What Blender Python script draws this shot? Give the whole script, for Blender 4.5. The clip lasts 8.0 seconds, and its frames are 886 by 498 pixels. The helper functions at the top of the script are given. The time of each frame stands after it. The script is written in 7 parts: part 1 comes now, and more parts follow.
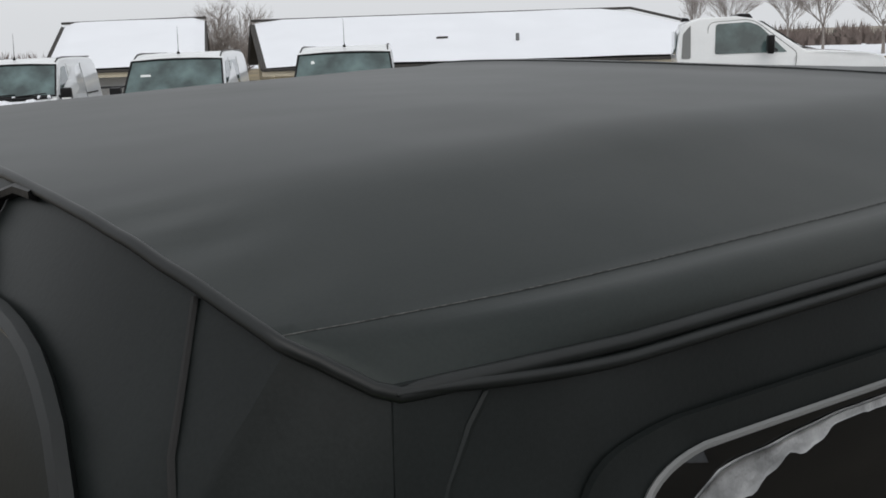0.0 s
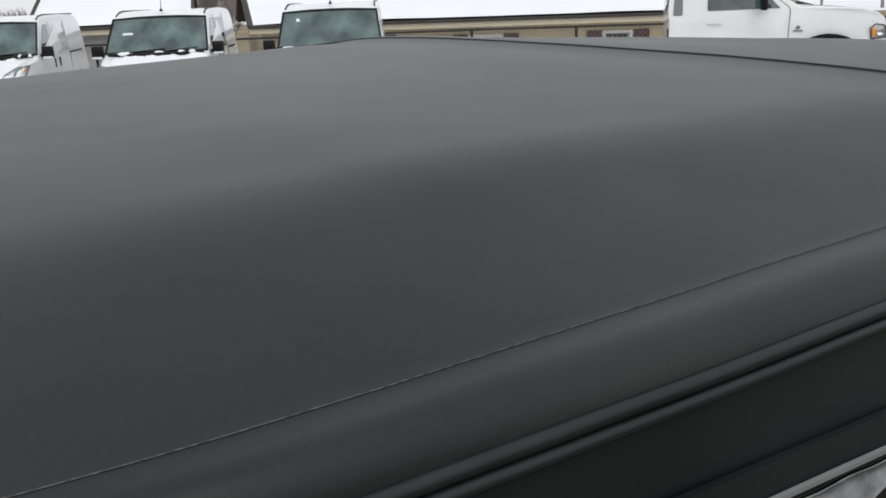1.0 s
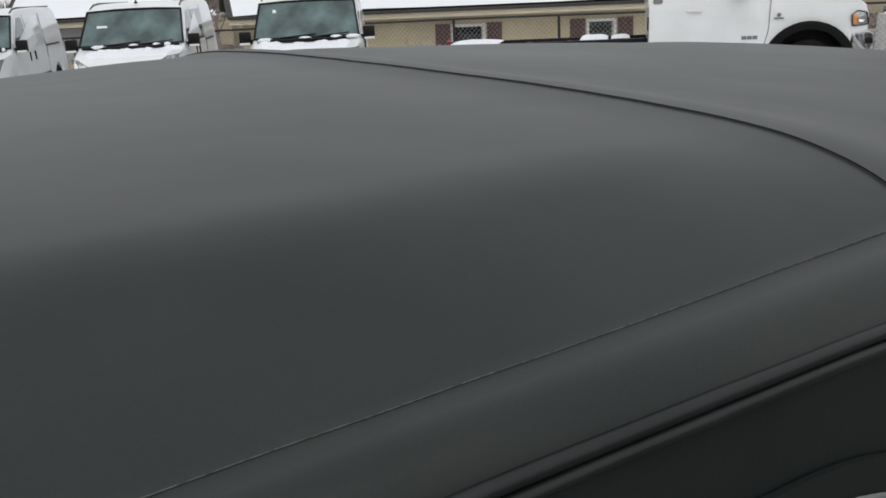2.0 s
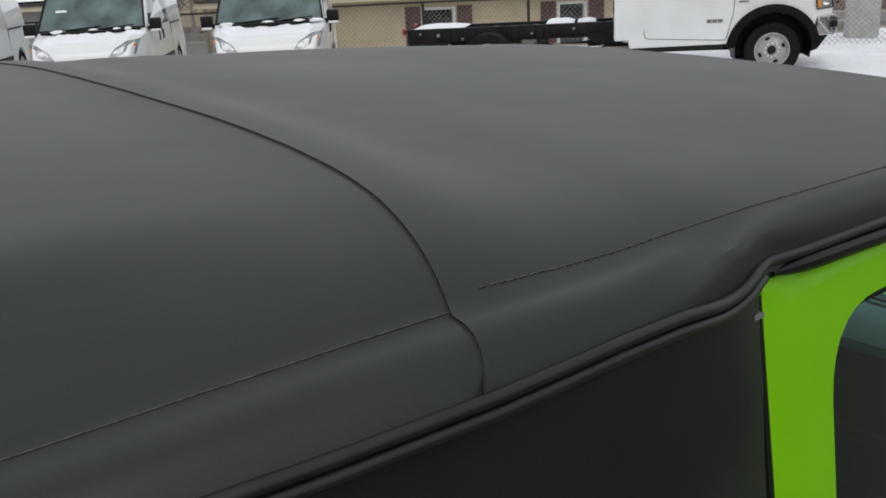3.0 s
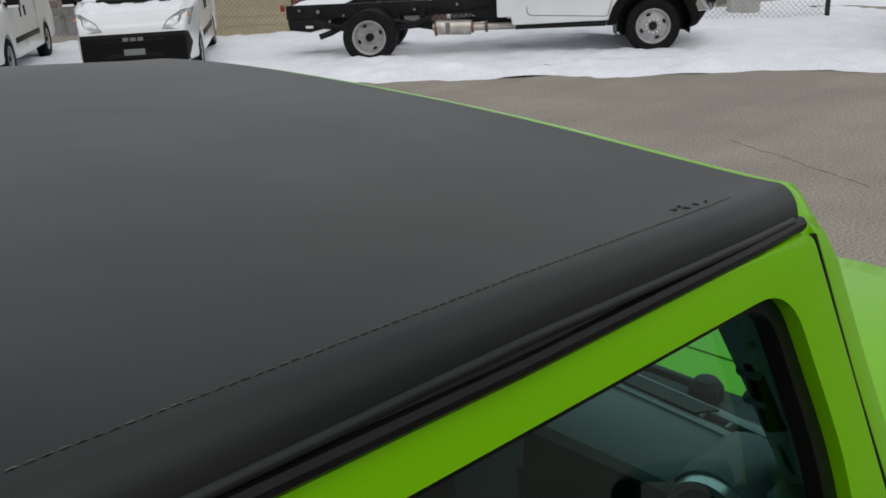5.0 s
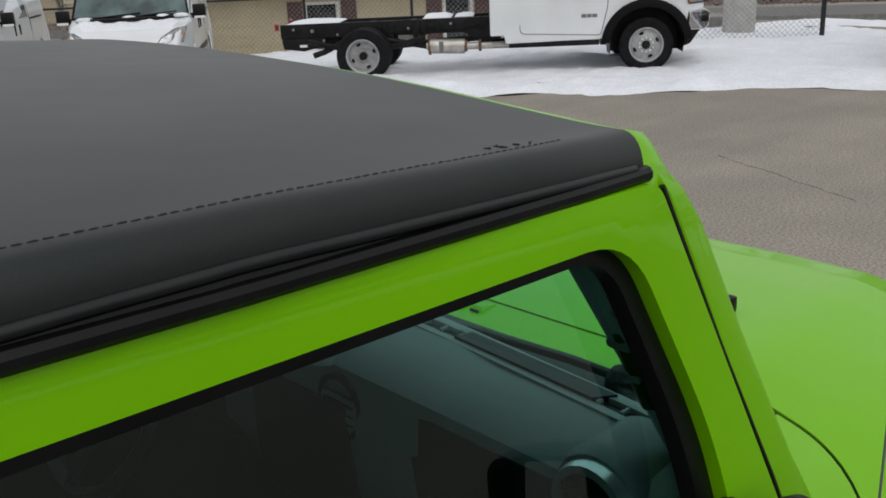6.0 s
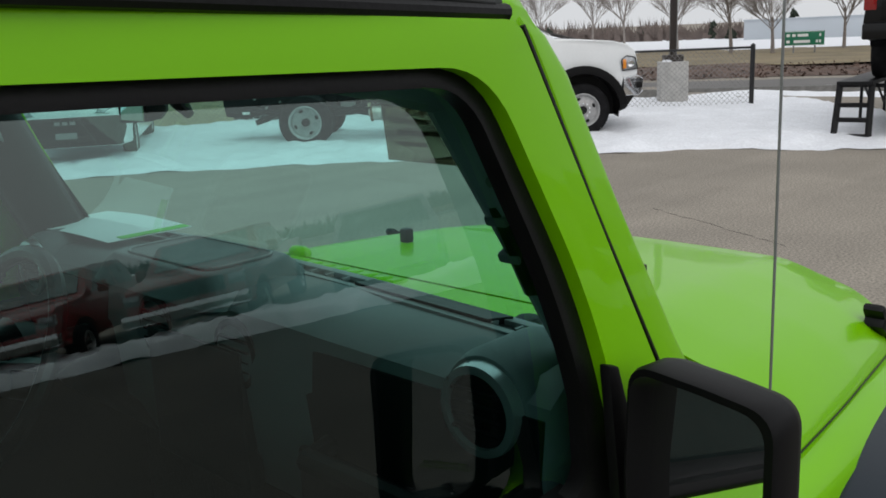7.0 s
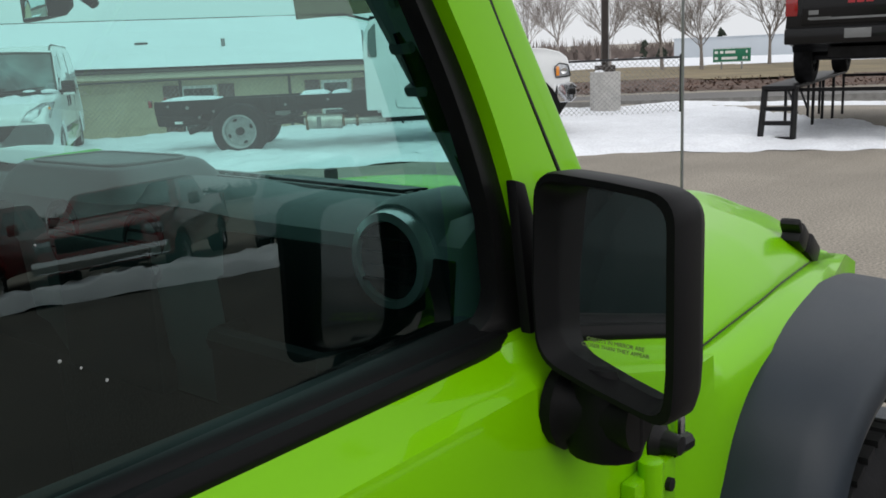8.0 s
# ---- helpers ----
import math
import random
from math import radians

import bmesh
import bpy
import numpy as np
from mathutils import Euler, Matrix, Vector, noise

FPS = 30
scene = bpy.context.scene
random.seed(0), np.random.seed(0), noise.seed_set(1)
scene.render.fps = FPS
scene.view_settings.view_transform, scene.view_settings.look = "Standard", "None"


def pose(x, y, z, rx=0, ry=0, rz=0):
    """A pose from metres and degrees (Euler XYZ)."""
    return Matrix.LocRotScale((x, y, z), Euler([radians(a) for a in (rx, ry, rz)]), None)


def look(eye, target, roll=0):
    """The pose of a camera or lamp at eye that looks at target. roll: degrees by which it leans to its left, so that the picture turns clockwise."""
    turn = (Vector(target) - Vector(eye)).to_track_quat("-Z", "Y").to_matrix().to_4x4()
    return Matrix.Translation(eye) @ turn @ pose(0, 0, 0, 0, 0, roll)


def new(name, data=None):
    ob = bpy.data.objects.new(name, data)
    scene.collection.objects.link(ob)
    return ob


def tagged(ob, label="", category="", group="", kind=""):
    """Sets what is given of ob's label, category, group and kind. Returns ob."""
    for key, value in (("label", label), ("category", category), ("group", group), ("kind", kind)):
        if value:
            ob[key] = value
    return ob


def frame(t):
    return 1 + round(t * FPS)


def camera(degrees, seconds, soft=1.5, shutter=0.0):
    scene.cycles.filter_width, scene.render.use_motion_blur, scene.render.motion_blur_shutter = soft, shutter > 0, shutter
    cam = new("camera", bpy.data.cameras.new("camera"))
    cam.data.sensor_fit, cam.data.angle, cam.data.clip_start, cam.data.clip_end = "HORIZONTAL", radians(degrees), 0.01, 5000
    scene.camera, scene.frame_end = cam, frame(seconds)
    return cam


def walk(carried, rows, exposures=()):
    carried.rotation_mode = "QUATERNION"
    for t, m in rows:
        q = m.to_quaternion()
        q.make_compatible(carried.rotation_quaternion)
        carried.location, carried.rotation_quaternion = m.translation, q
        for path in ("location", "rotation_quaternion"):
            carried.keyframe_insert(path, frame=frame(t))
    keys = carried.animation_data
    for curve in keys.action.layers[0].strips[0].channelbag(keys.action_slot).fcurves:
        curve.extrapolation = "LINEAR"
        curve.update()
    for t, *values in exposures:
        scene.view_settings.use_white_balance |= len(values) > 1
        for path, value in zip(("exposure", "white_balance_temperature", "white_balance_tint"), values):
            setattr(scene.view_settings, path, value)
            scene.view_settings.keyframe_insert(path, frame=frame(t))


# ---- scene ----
import functools

cam = camera(52.16, 8.0, soft=1.7)
ROWS = [
    (0, (-2.920, -0.992, 1.863), (-1.821, 0.617, 1.413), -2.34),
    (0.5, (-2.845, -0.964, 1.880), (-1.758, 0.630, 1.354), -2.33),
    (1, (-2.729, -0.952, 1.891), (-1.640, 0.636, 1.349), -2.49),
    (1.5, (-2.622, -0.960, 1.903), (-1.529, 0.620, 1.348), -2.74),
    (1.7, (-2.558, -0.960, 1.907), (-1.465, 0.618, 1.346), -2.82),
    (2.8, (-2.205, -1.018, 1.927), (-1.105, 0.543, 1.333), -3.34),
    (3, (-2.164, -1.052, 1.934), (-1.051, 0.495, 1.328), -3.07),
    (3.5, (-2.019, -1.085, 1.949), (-0.861, 0.419, 1.319), -2.98),
    (4, (-1.886, -1.055, 1.956), (-0.637, 0.363, 1.300), -2.31),
    (4.2, (-1.832, -1.047, 1.965), (-0.576, 0.359, 1.299), -2.34),
    (5.3, (-1.558, -1.033, 1.938), (-0.318, 0.384, 1.264), -2.98),
    (5.5, (-1.526, -1.048, 1.923), (-0.290, 0.372, 1.247), -3.00),
    (6, (-1.486, -1.110, 1.871), (-0.232, 0.319, 1.247), -2.77),
    (6.5, (-1.468, -1.177, 1.769), (-0.159, 0.232, 1.219), -2.47),
    (7, (-1.467, -1.183, 1.672), (-0.095, 0.195, 1.206), -2.59),
    (7.5, (-1.467, -1.209, 1.602), (-0.081, 0.162, 1.151), -2.99),
    (8, (-1.468, -1.218, 1.484), (0.001, 0.068, 1.054), -2.67),
]
walk(cam, [(t, look(e, a, r)) for t, e, a, r in ROWS], exposures=[(0, 0.06), (0.5, 0.36), (1.5, 0.20), (3.0, 0.12), (3.5, 0.20), (4.2, 0.04), (5.5, -0.12), (6.5, 0.02), (7.5, 0.12), (8, 0.25)])

# ---- world and sun: overcast winter day ----
world = bpy.data.worlds.new("overcast")
scene.world = world
world.use_nodes = True
wn, wl = world.node_tree.nodes, world.node_tree.links
wn.clear()
w_out, w_bg = wn.new("ShaderNodeOutputWorld"), wn.new("ShaderNodeBackground")
w_sky, w_mix, w_hsv = wn.new("ShaderNodeTexSky"), wn.new("ShaderNodeMix"), wn.new("ShaderNodeHueSaturation")
w_sky.sky_type, w_sky.sun_disc = "NISHITA", False
w_sky.sun_elevation, w_sky.sun_rotation = radians(35), radians(200)
w_sky.air_density, w_sky.dust_density, w_sky.ozone_density = 1.5, 6.0, 1.0
w_hsv.inputs["Saturation"].default_value = 0.25
w_mix.data_type, w_mix.blend_type = "RGBA", "MIX"
w_mix.inputs["Factor"].default_value = 0.8
w_mix.inputs["B"].default_value = (8.1, 8.3, 8.6, 1)
wl.new(w_sky.outputs[0], w_hsv.inputs["Color"])
wl.new(w_hsv.outputs[0], w_mix.inputs["A"])
wl.new(w_mix.outputs["Result"], w_bg.inputs["Color"])
wl.new(w_bg.outputs[0], w_out.inputs["Surface"])
w_bg.inputs["Strength"].default_value = 0.1
sun = new("sun", bpy.data.lights.new("sun", "SUN"))
sun.data.energy, sun.data.angle, sun.data.color = 0.5, radians(40), (1.0, 0.97, 0.93)
sun.matrix_basis = look((-6, -10, 20), (0, 0, 0))


# ---- materials ----
def mat(name, color, rough=0.6, metal=0.0, vary=0.12, scale=6.0, bump=0.0, bscale=60.0, coat=0.0, spec=0.5, detail=4.0, fine=0.0, fscale=200.0, sheen=0.0, color2=None, lo=0.35, hi=0.7):
    m = bpy.data.materials.new(name)
    m.use_nodes = True
    n, l = m.node_tree.nodes, m.node_tree.links
    b = n["Principled BSDF"]
    tc = n.new("ShaderNodeTexCoord")
    nz = n.new("ShaderNodeTexNoise")
    nz.inputs["Scale"].default_value, nz.inputs["Detail"].default_value = scale, detail
    l.new(tc.outputs["Object"], nz.inputs["Vector"])
    ramp = n.new("ShaderNodeMapRange")
    ramp.inputs["From Min"].default_value, ramp.inputs["From Max"].default_value = lo, hi
    l.new(nz.outputs["Fac"], ramp.inputs["Value"])
    mx = n.new("ShaderNodeMix")
    mx.data_type = "RGBA"
    c2 = color2 or tuple(min(1, c * (1 + vary)) for c in color)
    c1 = color if color2 else tuple(c * (1 - vary) for c in color)
    mx.inputs["A"].default_value, mx.inputs["B"].default_value = (*c1, 1), (*c2, 1)
    l.new(ramp.outputs["Result"], mx.inputs["Factor"])
    out = mx.outputs["Result"]
    if fine:
        fz = n.new("ShaderNodeTexNoise")
        fz.inputs["Scale"].default_value, fz.inputs["Detail"].default_value = fscale, 3
        l.new(tc.outputs["Object"], fz.inputs["Vector"])
        fm = n.new("ShaderNodeMapRange")
        fm.inputs["From Min"].default_value, fm.inputs["From Max"].default_value = 0.3, 0.7
        fm.inputs["To Min"].default_value, fm.inputs["To Max"].default_value = 1 - fine, 1 + fine
        l.new(fz.outputs["Fac"], fm.inputs["Value"])
        mm = n.new("ShaderNodeMix")
        mm.data_type, mm.blend_type = "RGBA", "MULTIPLY"
        mm.inputs["Factor"].default_value = 1
        l.new(out, mm.inputs["A"])
        l.new(fm.outputs["Result"], mm.inputs["B"])
        out = mm.outputs["Result"]
    l.new(out, b.inputs["Base Color"])
    b.inputs["Metallic"].default_value = metal
    b.inputs["Specular IOR Level"].default_value = spec
    b.inputs["Coat Weight"].default_value = coat
    b.inputs["Coat Roughness"].default_value = 0.03
    if sheen:
        b.inputs["Sheen Weight"].default_value, b.inputs["Sheen Roughness"].default_value = sheen, 0.5
    rr = n.new("ShaderNodeMapRange")
    rr.inputs["To Min"].default_value, rr.inputs["To Max"].default_value = max(0.02, rough * 0.85), min(1, rough * 1.15)
    l.new(nz.outputs["Fac"], rr.inputs["Value"])
    l.new(rr.outputs["Result"], b.inputs["Roughness"])
    if bump:
        bz = n.new("ShaderNodeTexNoise")
        bz.inputs["Scale"].default_value, bz.inputs["Detail"].default_value = bscale, 4
        l.new(tc.outputs["Object"], bz.inputs["Vector"])
        bp = n.new("ShaderNodeBump")
        bp.inputs["Strength"].default_value, bp.inputs["Distance"].default_value = bump, 0.01
        l.new(bz.outputs["Fac"], bp.inputs["Height"])
        l.new(bp.outputs["Normal"], b.inputs["Normal"])
    return m


def glass(name, tint, ior=1.5, rough=0.0, faces=1.95, gloss=(1, 1, 1)):
    m = bpy.data.materials.new(name)
    m.use_nodes = True
    n, l = m.node_tree.nodes, m.node_tree.links
    n.clear()
    out, mix = n.new("ShaderNodeOutputMaterial"), n.new("ShaderNodeMixShader")
    tr, gl, fr = n.new("ShaderNodeBsdfTransparent"), n.new("ShaderNodeBsdfGlossy"), n.new("ShaderNodeLayerWeight")
    pw, ad = n.new("ShaderNodeMath"), n.new("ShaderNodeMath")
    tr.inputs["Color"].default_value = (*tint, 1)
    gl.inputs["Roughness"].default_value, gl.inputs["Color"].default_value = rough, (*gloss, 1)
    f0 = faces * ((ior - 1) / (ior + 1)) ** 2
    fr.inputs["Blend"].default_value = 0.5
    pw.operation, ad.operation = "POWER", "MULTIPLY_ADD"
    pw.inputs[1].default_value, ad.inputs[1].default_value, ad.inputs[2].default_value = 4.8, 1 - f0, f0
    l.new(fr.outputs["Facing"], pw.inputs[0])
    l.new(pw.outputs[0], ad.inputs[0])
    l.new(ad.outputs[0], mix.inputs[0])
    l.new(tr.outputs[0], mix.inputs[1])
    l.new(gl.outputs[0], mix.inputs[2])
    l.new(mix.outputs[0], out.inputs["Surface"])
    return m


FABRIC = mat("soft_top_twill", (0.0092, 0.0113, 0.0112), 0.43, color2=(0.0138, 0.0146, 0.0134), scale=2.4, detail=8, bump=0.007, bscale=700, fine=0.16, fscale=500, spec=0.40)


def weathered(m, scale, lo, hi, cool, warm):
    """Blotches of duller and glossier, cooler and warmer cloth."""
    n, l = m.node_tree.nodes, m.node_tree.links
    b = n["Principled BSDF"]
    nz, mr, mx = n.new("ShaderNodeTexNoise"), n.new("ShaderNodeMapRange"), n.new("ShaderNodeMix")
    nz.inputs["Scale"].default_value, nz.inputs["Detail"].default_value, nz.inputs["Roughness"].default_value = scale, 7, 0.62
    l.new(n["Texture Coordinate"].outputs["Object"], nz.inputs["Vector"])
    mr.inputs["From Min"].default_value, mr.inputs["From Max"].default_value = 0.36, 0.64
    mr.inputs["To Min"].default_value, mr.inputs["To Max"].default_value = lo, hi
    l.new(nz.outputs["Fac"], mr.inputs["Value"])
    l.new(mr.outputs["Result"], b.inputs["Specular IOR Level"])
    mx.data_type = "RGBA"
    mx.inputs["A"].default_value, mx.inputs["B"].default_value = (*cool, 1), (*warm, 1)
    l.new(nz.outputs["Fac"], mx.inputs["Factor"])
    l.new(mx.outputs["Result"], b.inputs["Specular Tint"])


weathered(FABRIC, 3.4, 0.33, 0.43, (0.80, 1.0, 1.02), (1.0, 1.0, 0.93))
CURTAIN = mat("curtain_vinyl", (0.0118, 0.0144, 0.0144), 0.42, vary=0.3, scale=5, bump=0.02, bscale=260, fine=0.12, fscale=500, spec=0.21)
PIPING = mat("piping", (0.0100, 0.0120, 0.0122), 0.42, spec=0.36, vary=0.2, scale=30, bump=0.012, bscale=400)
STITCH = mat("stitching", (0.012, 0.012, 0.012), 0.8)
PRINT = mat("grey_print", (0.24, 0.34, 0.12), 0.5, vary=0.1)
THREAD = mat("pale_thread", (0.062, 0.064, 0.062), 0.8, scale=300, vary=0.6)
GREEN = mat("lime_paint", (0.176, 0.49, 0.0), 0.35, vary=0.03, scale=2.5, coat=0.30, spec=0.10, bump=0.015, bscale=25)
RUBBER = mat("black_rubber", (0.0055, 0.0055, 0.006), 0.38, spec=0.22, vary=0.3, scale=20, bump=0.05, bscale=200)
TYRE = mat("tyre_rubber", (0.010, 0.010, 0.011), 0.75, vary=0.35, scale=14, bump=0.1, bscale=120, spec=0.12)
PLASTIC = mat("textured_black_plastic", (0.0045, 0.0045, 0.005), 0.5, spec=0.12, vary=0.12, scale=8, bump=0.03, bscale=500, fine=0.06, fscale=500)
FLARE = mat("flare_plastic", (0.012, 0.019, 0.028), 0.42, spec=0.35, vary=0.12, scale=5, bump=0.12, bscale=900, fine=0.1, fscale=900)
DASH = mat("dash_plastic", (0.105, 0.115, 0.118), 0.5, vary=0.1, scale=8, bump=0.15, bscale=500)
PILLARTRIM = mat("pillar_trim", (0.30, 0.31, 0.32), 0.6, vary=0.12, scale=8, bump=0.05, bscale=200)
CLOTH = mat("seat_cloth", (0.03, 0.031, 0.033), 0.85, vary=0.2, scale=20, bump=0.2, bscale=300)
TRIM = mat("grey_trim", (0.16, 0.165, 0.165), 0.45, vary=0.08)
SILVER = mat("satin_silver", (0.55, 0.56, 0.57), 0.28, metal=0.9, vary=0.05)
CHROME = mat("chrome", (0.75, 0.76, 0.78), 0.08, metal=1.0, vary=0.03)
MIRROR = mat("mirror_glass", (0.85, 0.87, 0.87), 0.02, metal=1.0, vary=0.01)
WHITE = mat("white_paint", (0.74, 0.76, 0.77), 0.3, vary=0.04, scale=2, coat=0.8, fine=0.015, fscale=30)
STEEL_DARK = mat("dark_steel", (0.010, 0.010, 0.011), 0.45, vary=0.4, scale=8, bump=0.1, bscale=90, spec=0.18)
STEEL = mat("wheel_steel", (0.36, 0.36, 0.36), 0.42, metal=0.15, vary=0.15, scale=15)
EXHAUST = mat("exhaust_steel", (0.48, 0.45, 0.41), 0.4, metal=0.8, vary=0.25, scale=7)
RUST = mat("rusty_joint", (0.16, 0.09, 0.05), 0.8, vary=0.5, scale=25)
RED = mat("red_paint", (0.20, 0.006, 0.008), 0.3, coat=1.0, vary=0.05)
BLACKP = mat("black_paint", (0.004, 0.004, 0.0045), 0.3, coat=0.25, spec=0.2, vary=0.1)
GREYP = mat("grey_paint", (0.16, 0.17, 0.18), 0.3, coat=1.0, vary=0.06)
LAMP_RED = mat("red_lens", (0.26, 0.008, 0.01), 0.15, coat=1.0)
AMBER = mat("amber_lens", (0.75, 0.25, 0.02), 0.15, coat=1.0)
LENS = mat("headlamp_lens", (0.36, 0.38, 0.4), 0.12, metal=0.5, vary=0.35, scale=18, coat=1.0)
SNOW = mat("snow", (0.80, 0.82, 0.86), 0.65, vary=0.05, scale=1.6, detail=8, bump=1.0, bscale=19, fine=0.07, fscale=24, spec=0.3)
FROST = mat("grey_frost", (0.16, 0.165, 0.17), 0.6, color2=(0.40, 0.41, 0.42), scale=40, bump=0.3, bscale=120, spec=0.3)
ROOFSNOW = mat("roof_snow", (0.80, 0.82, 0.86), 0.7, vary=0.02, scale=0.8, bump=0.2, bscale=4, spec=0.3)
SIDING = mat("tan_siding", (0.52, 0.44, 0.29), 0.75, vary=0.08, scale=1.5, fine=0.06, fscale=18)
SIDING2 = mat("grey_siding", (0.40, 0.40, 0.39), 0.75, vary=0.08, scale=1.5)
FASCIA = mat("cream_fascia", (0.60, 0.53, 0.40), 0.6, vary=0.06, scale=2)
ROOFEDGE = mat("shingle_edge", (0.05, 0.046, 0.042), 0.9, vary=0.4, scale=20, bump=0.4, bscale=60)
SHUTTER = mat("maroon_shutter", (0.075, 0.026, 0.022), 0.6, vary=0.12, scale=8)
DARKGLASS = mat("window_dark", (0.012, 0.016, 0.018), 0.06, vary=0.3, scale=3, spec=0.8)
AUTOGLASS = mat("car_glass", (0.078, 0.118, 0.118), 0.06, vary=0.5, scale=2.5, spec=0.55, coat=0.25)
TRIMWHITE = mat("white_trim", (0.74, 0.74, 0.73), 0.5, vary=0.03)
CONCRETE = mat("concrete", (0.46, 0.45, 0.43), 0.85, vary=0.14, scale=5, bump=0.35, bscale=60, fine=0.1, fscale=60)
GALV = mat("galvanised_wire", (0.24, 0.24, 0.235), 0.55, metal=0.35, vary=0.2)
FENCEB = mat("black_fence_pipe", (0.012, 0.012, 0.013), 0.5, vary=0.3)
POLE = mat("brown_pole", (0.03, 0.022, 0.018), 0.55, vary=0.25, scale=5)
BARK = mat("bark", (0.25, 0.22, 0.20), 0.9, vary=0.3, scale=9, bump=0.4, bscale=40)
TWIGS = mat("far_twigs", (0.16, 0.128, 0.115), 0.95, vary=0.25, scale=0.3)
EVERG = mat("evergreen", (0.03, 0.042, 0.028), 0.9, vary=0.3, scale=0.8)
GRASS = mat("winter_grass", (0.235, 0.185, 0.105), 0.95, color2=(0.15, 0.125, 0.075), scale=0.35, detail=8, bump=0.5, bscale=6, fine=0.2, fscale=8)
BRUSH = mat("red_brown_brush", (0.105, 0.066, 0.05), 0.95, vary=0.35, scale=1.4)
ROAD = mat("road_asphalt", (0.14, 0.135, 0.13), 0.9, vary=0.1, scale=0.5, fine=0.1, fscale=30)
SIGN = mat("green_sign", (0.005, 0.155, 0.078), 0.45, vary=0.05)
SIGNTXT = mat("sign_white", (0.75, 0.77, 0.76), 0.5, vary=0.03)
WAREHOUSE = mat("warehouse_cladding", (0.46, 0.50, 0.54), 0.7, vary=0.04, scale=0.3)
PAPER = mat("white_paper", (0.72, 0.75, 0.75), 0.7, vary=0.03)

GREENTAPE = mat("green_strip", (0.08, 0.5, 0.03), 0.6)
ORANGE = mat("logo_red", (0.35, 0.02, 0.03), 0.4)
GLASS_SIDE = glass("side_glass", (0.56, 0.90, 0.85), faces=2.7, gloss=(0.86, 1.0, 0.96))
CARD = glass("sticker_film", (0.42, 0.40, 0.32))
GLASS_WIND = glass("windshield_glass", (0.74, 0.93, 0.90))
VINYL = glass("clear_vinyl_window", (0.10, 0.10, 0.095), 1.45, 0.02)


def asphalt():
    m = mat("asphalt", (0.275, 0.246, 0.206), 0.88, vary=0.10, scale=0.9, detail=12, bump=0.12, bscale=90, fine=0.42, fscale=52, spec=0.35)
    n, l = m.node_tree.nodes, m.node_tree.links
    b = n["Principled BSDF"]
    tc = n["Texture Coordinate"]
    # long darker tyre bands that follow the lane
    mp = n.new("ShaderNodeMapping")
    mp.inputs["Rotation"].default_value = (0, 0, 0.82)
    mp.inputs["Scale"].default_value = (0.07, 1.9, 1)
    l.new(tc.outputs["Object"], mp.inputs["Vector"])
    wz = n.new("ShaderNodeTexNoise")
    wz.inputs["Scale"].default_value, wz.inputs["Detail"].default_value = 1.0, 6
    l.new(mp.outputs["Vector"], wz.inputs["Vector"])
    rm = n.new("ShaderNodeMapRange")
    rm.inputs["From Min"].default_value, rm.inputs["From Max"].default_value = 0.4, 0.62
    rm.inputs["To Min"].default_value, rm.inputs["To Max"].default_value = 1.025, 0.93
    l.new(wz.outputs["Fac"], rm.inputs["Value"])
    src = b.inputs["Base Color"].links[0].from_socket
    mm = n.new("ShaderNodeMix")
    mm.data_type, mm.blend_type = "RGBA", "MULTIPLY"
    mm.inputs["Factor"].default_value = 1
    l.new(src, mm.inputs["A"])
    l.new(rm.outputs["Result"], mm.inputs["B"])
    l.new(mm.outputs["Result"], b.inputs["Base Color"])
    return m


ASPHALT = asphalt()
# darker asphalt, only for the ground that the door glass reflects
LANE = mat("darker_asphalt", (0.088, 0.081, 0.068), 0.7, vary=0.2, scale=0.8, detail=10, bump=0.25, bscale=110, fine=0.3, fscale=70, spec=0.3)


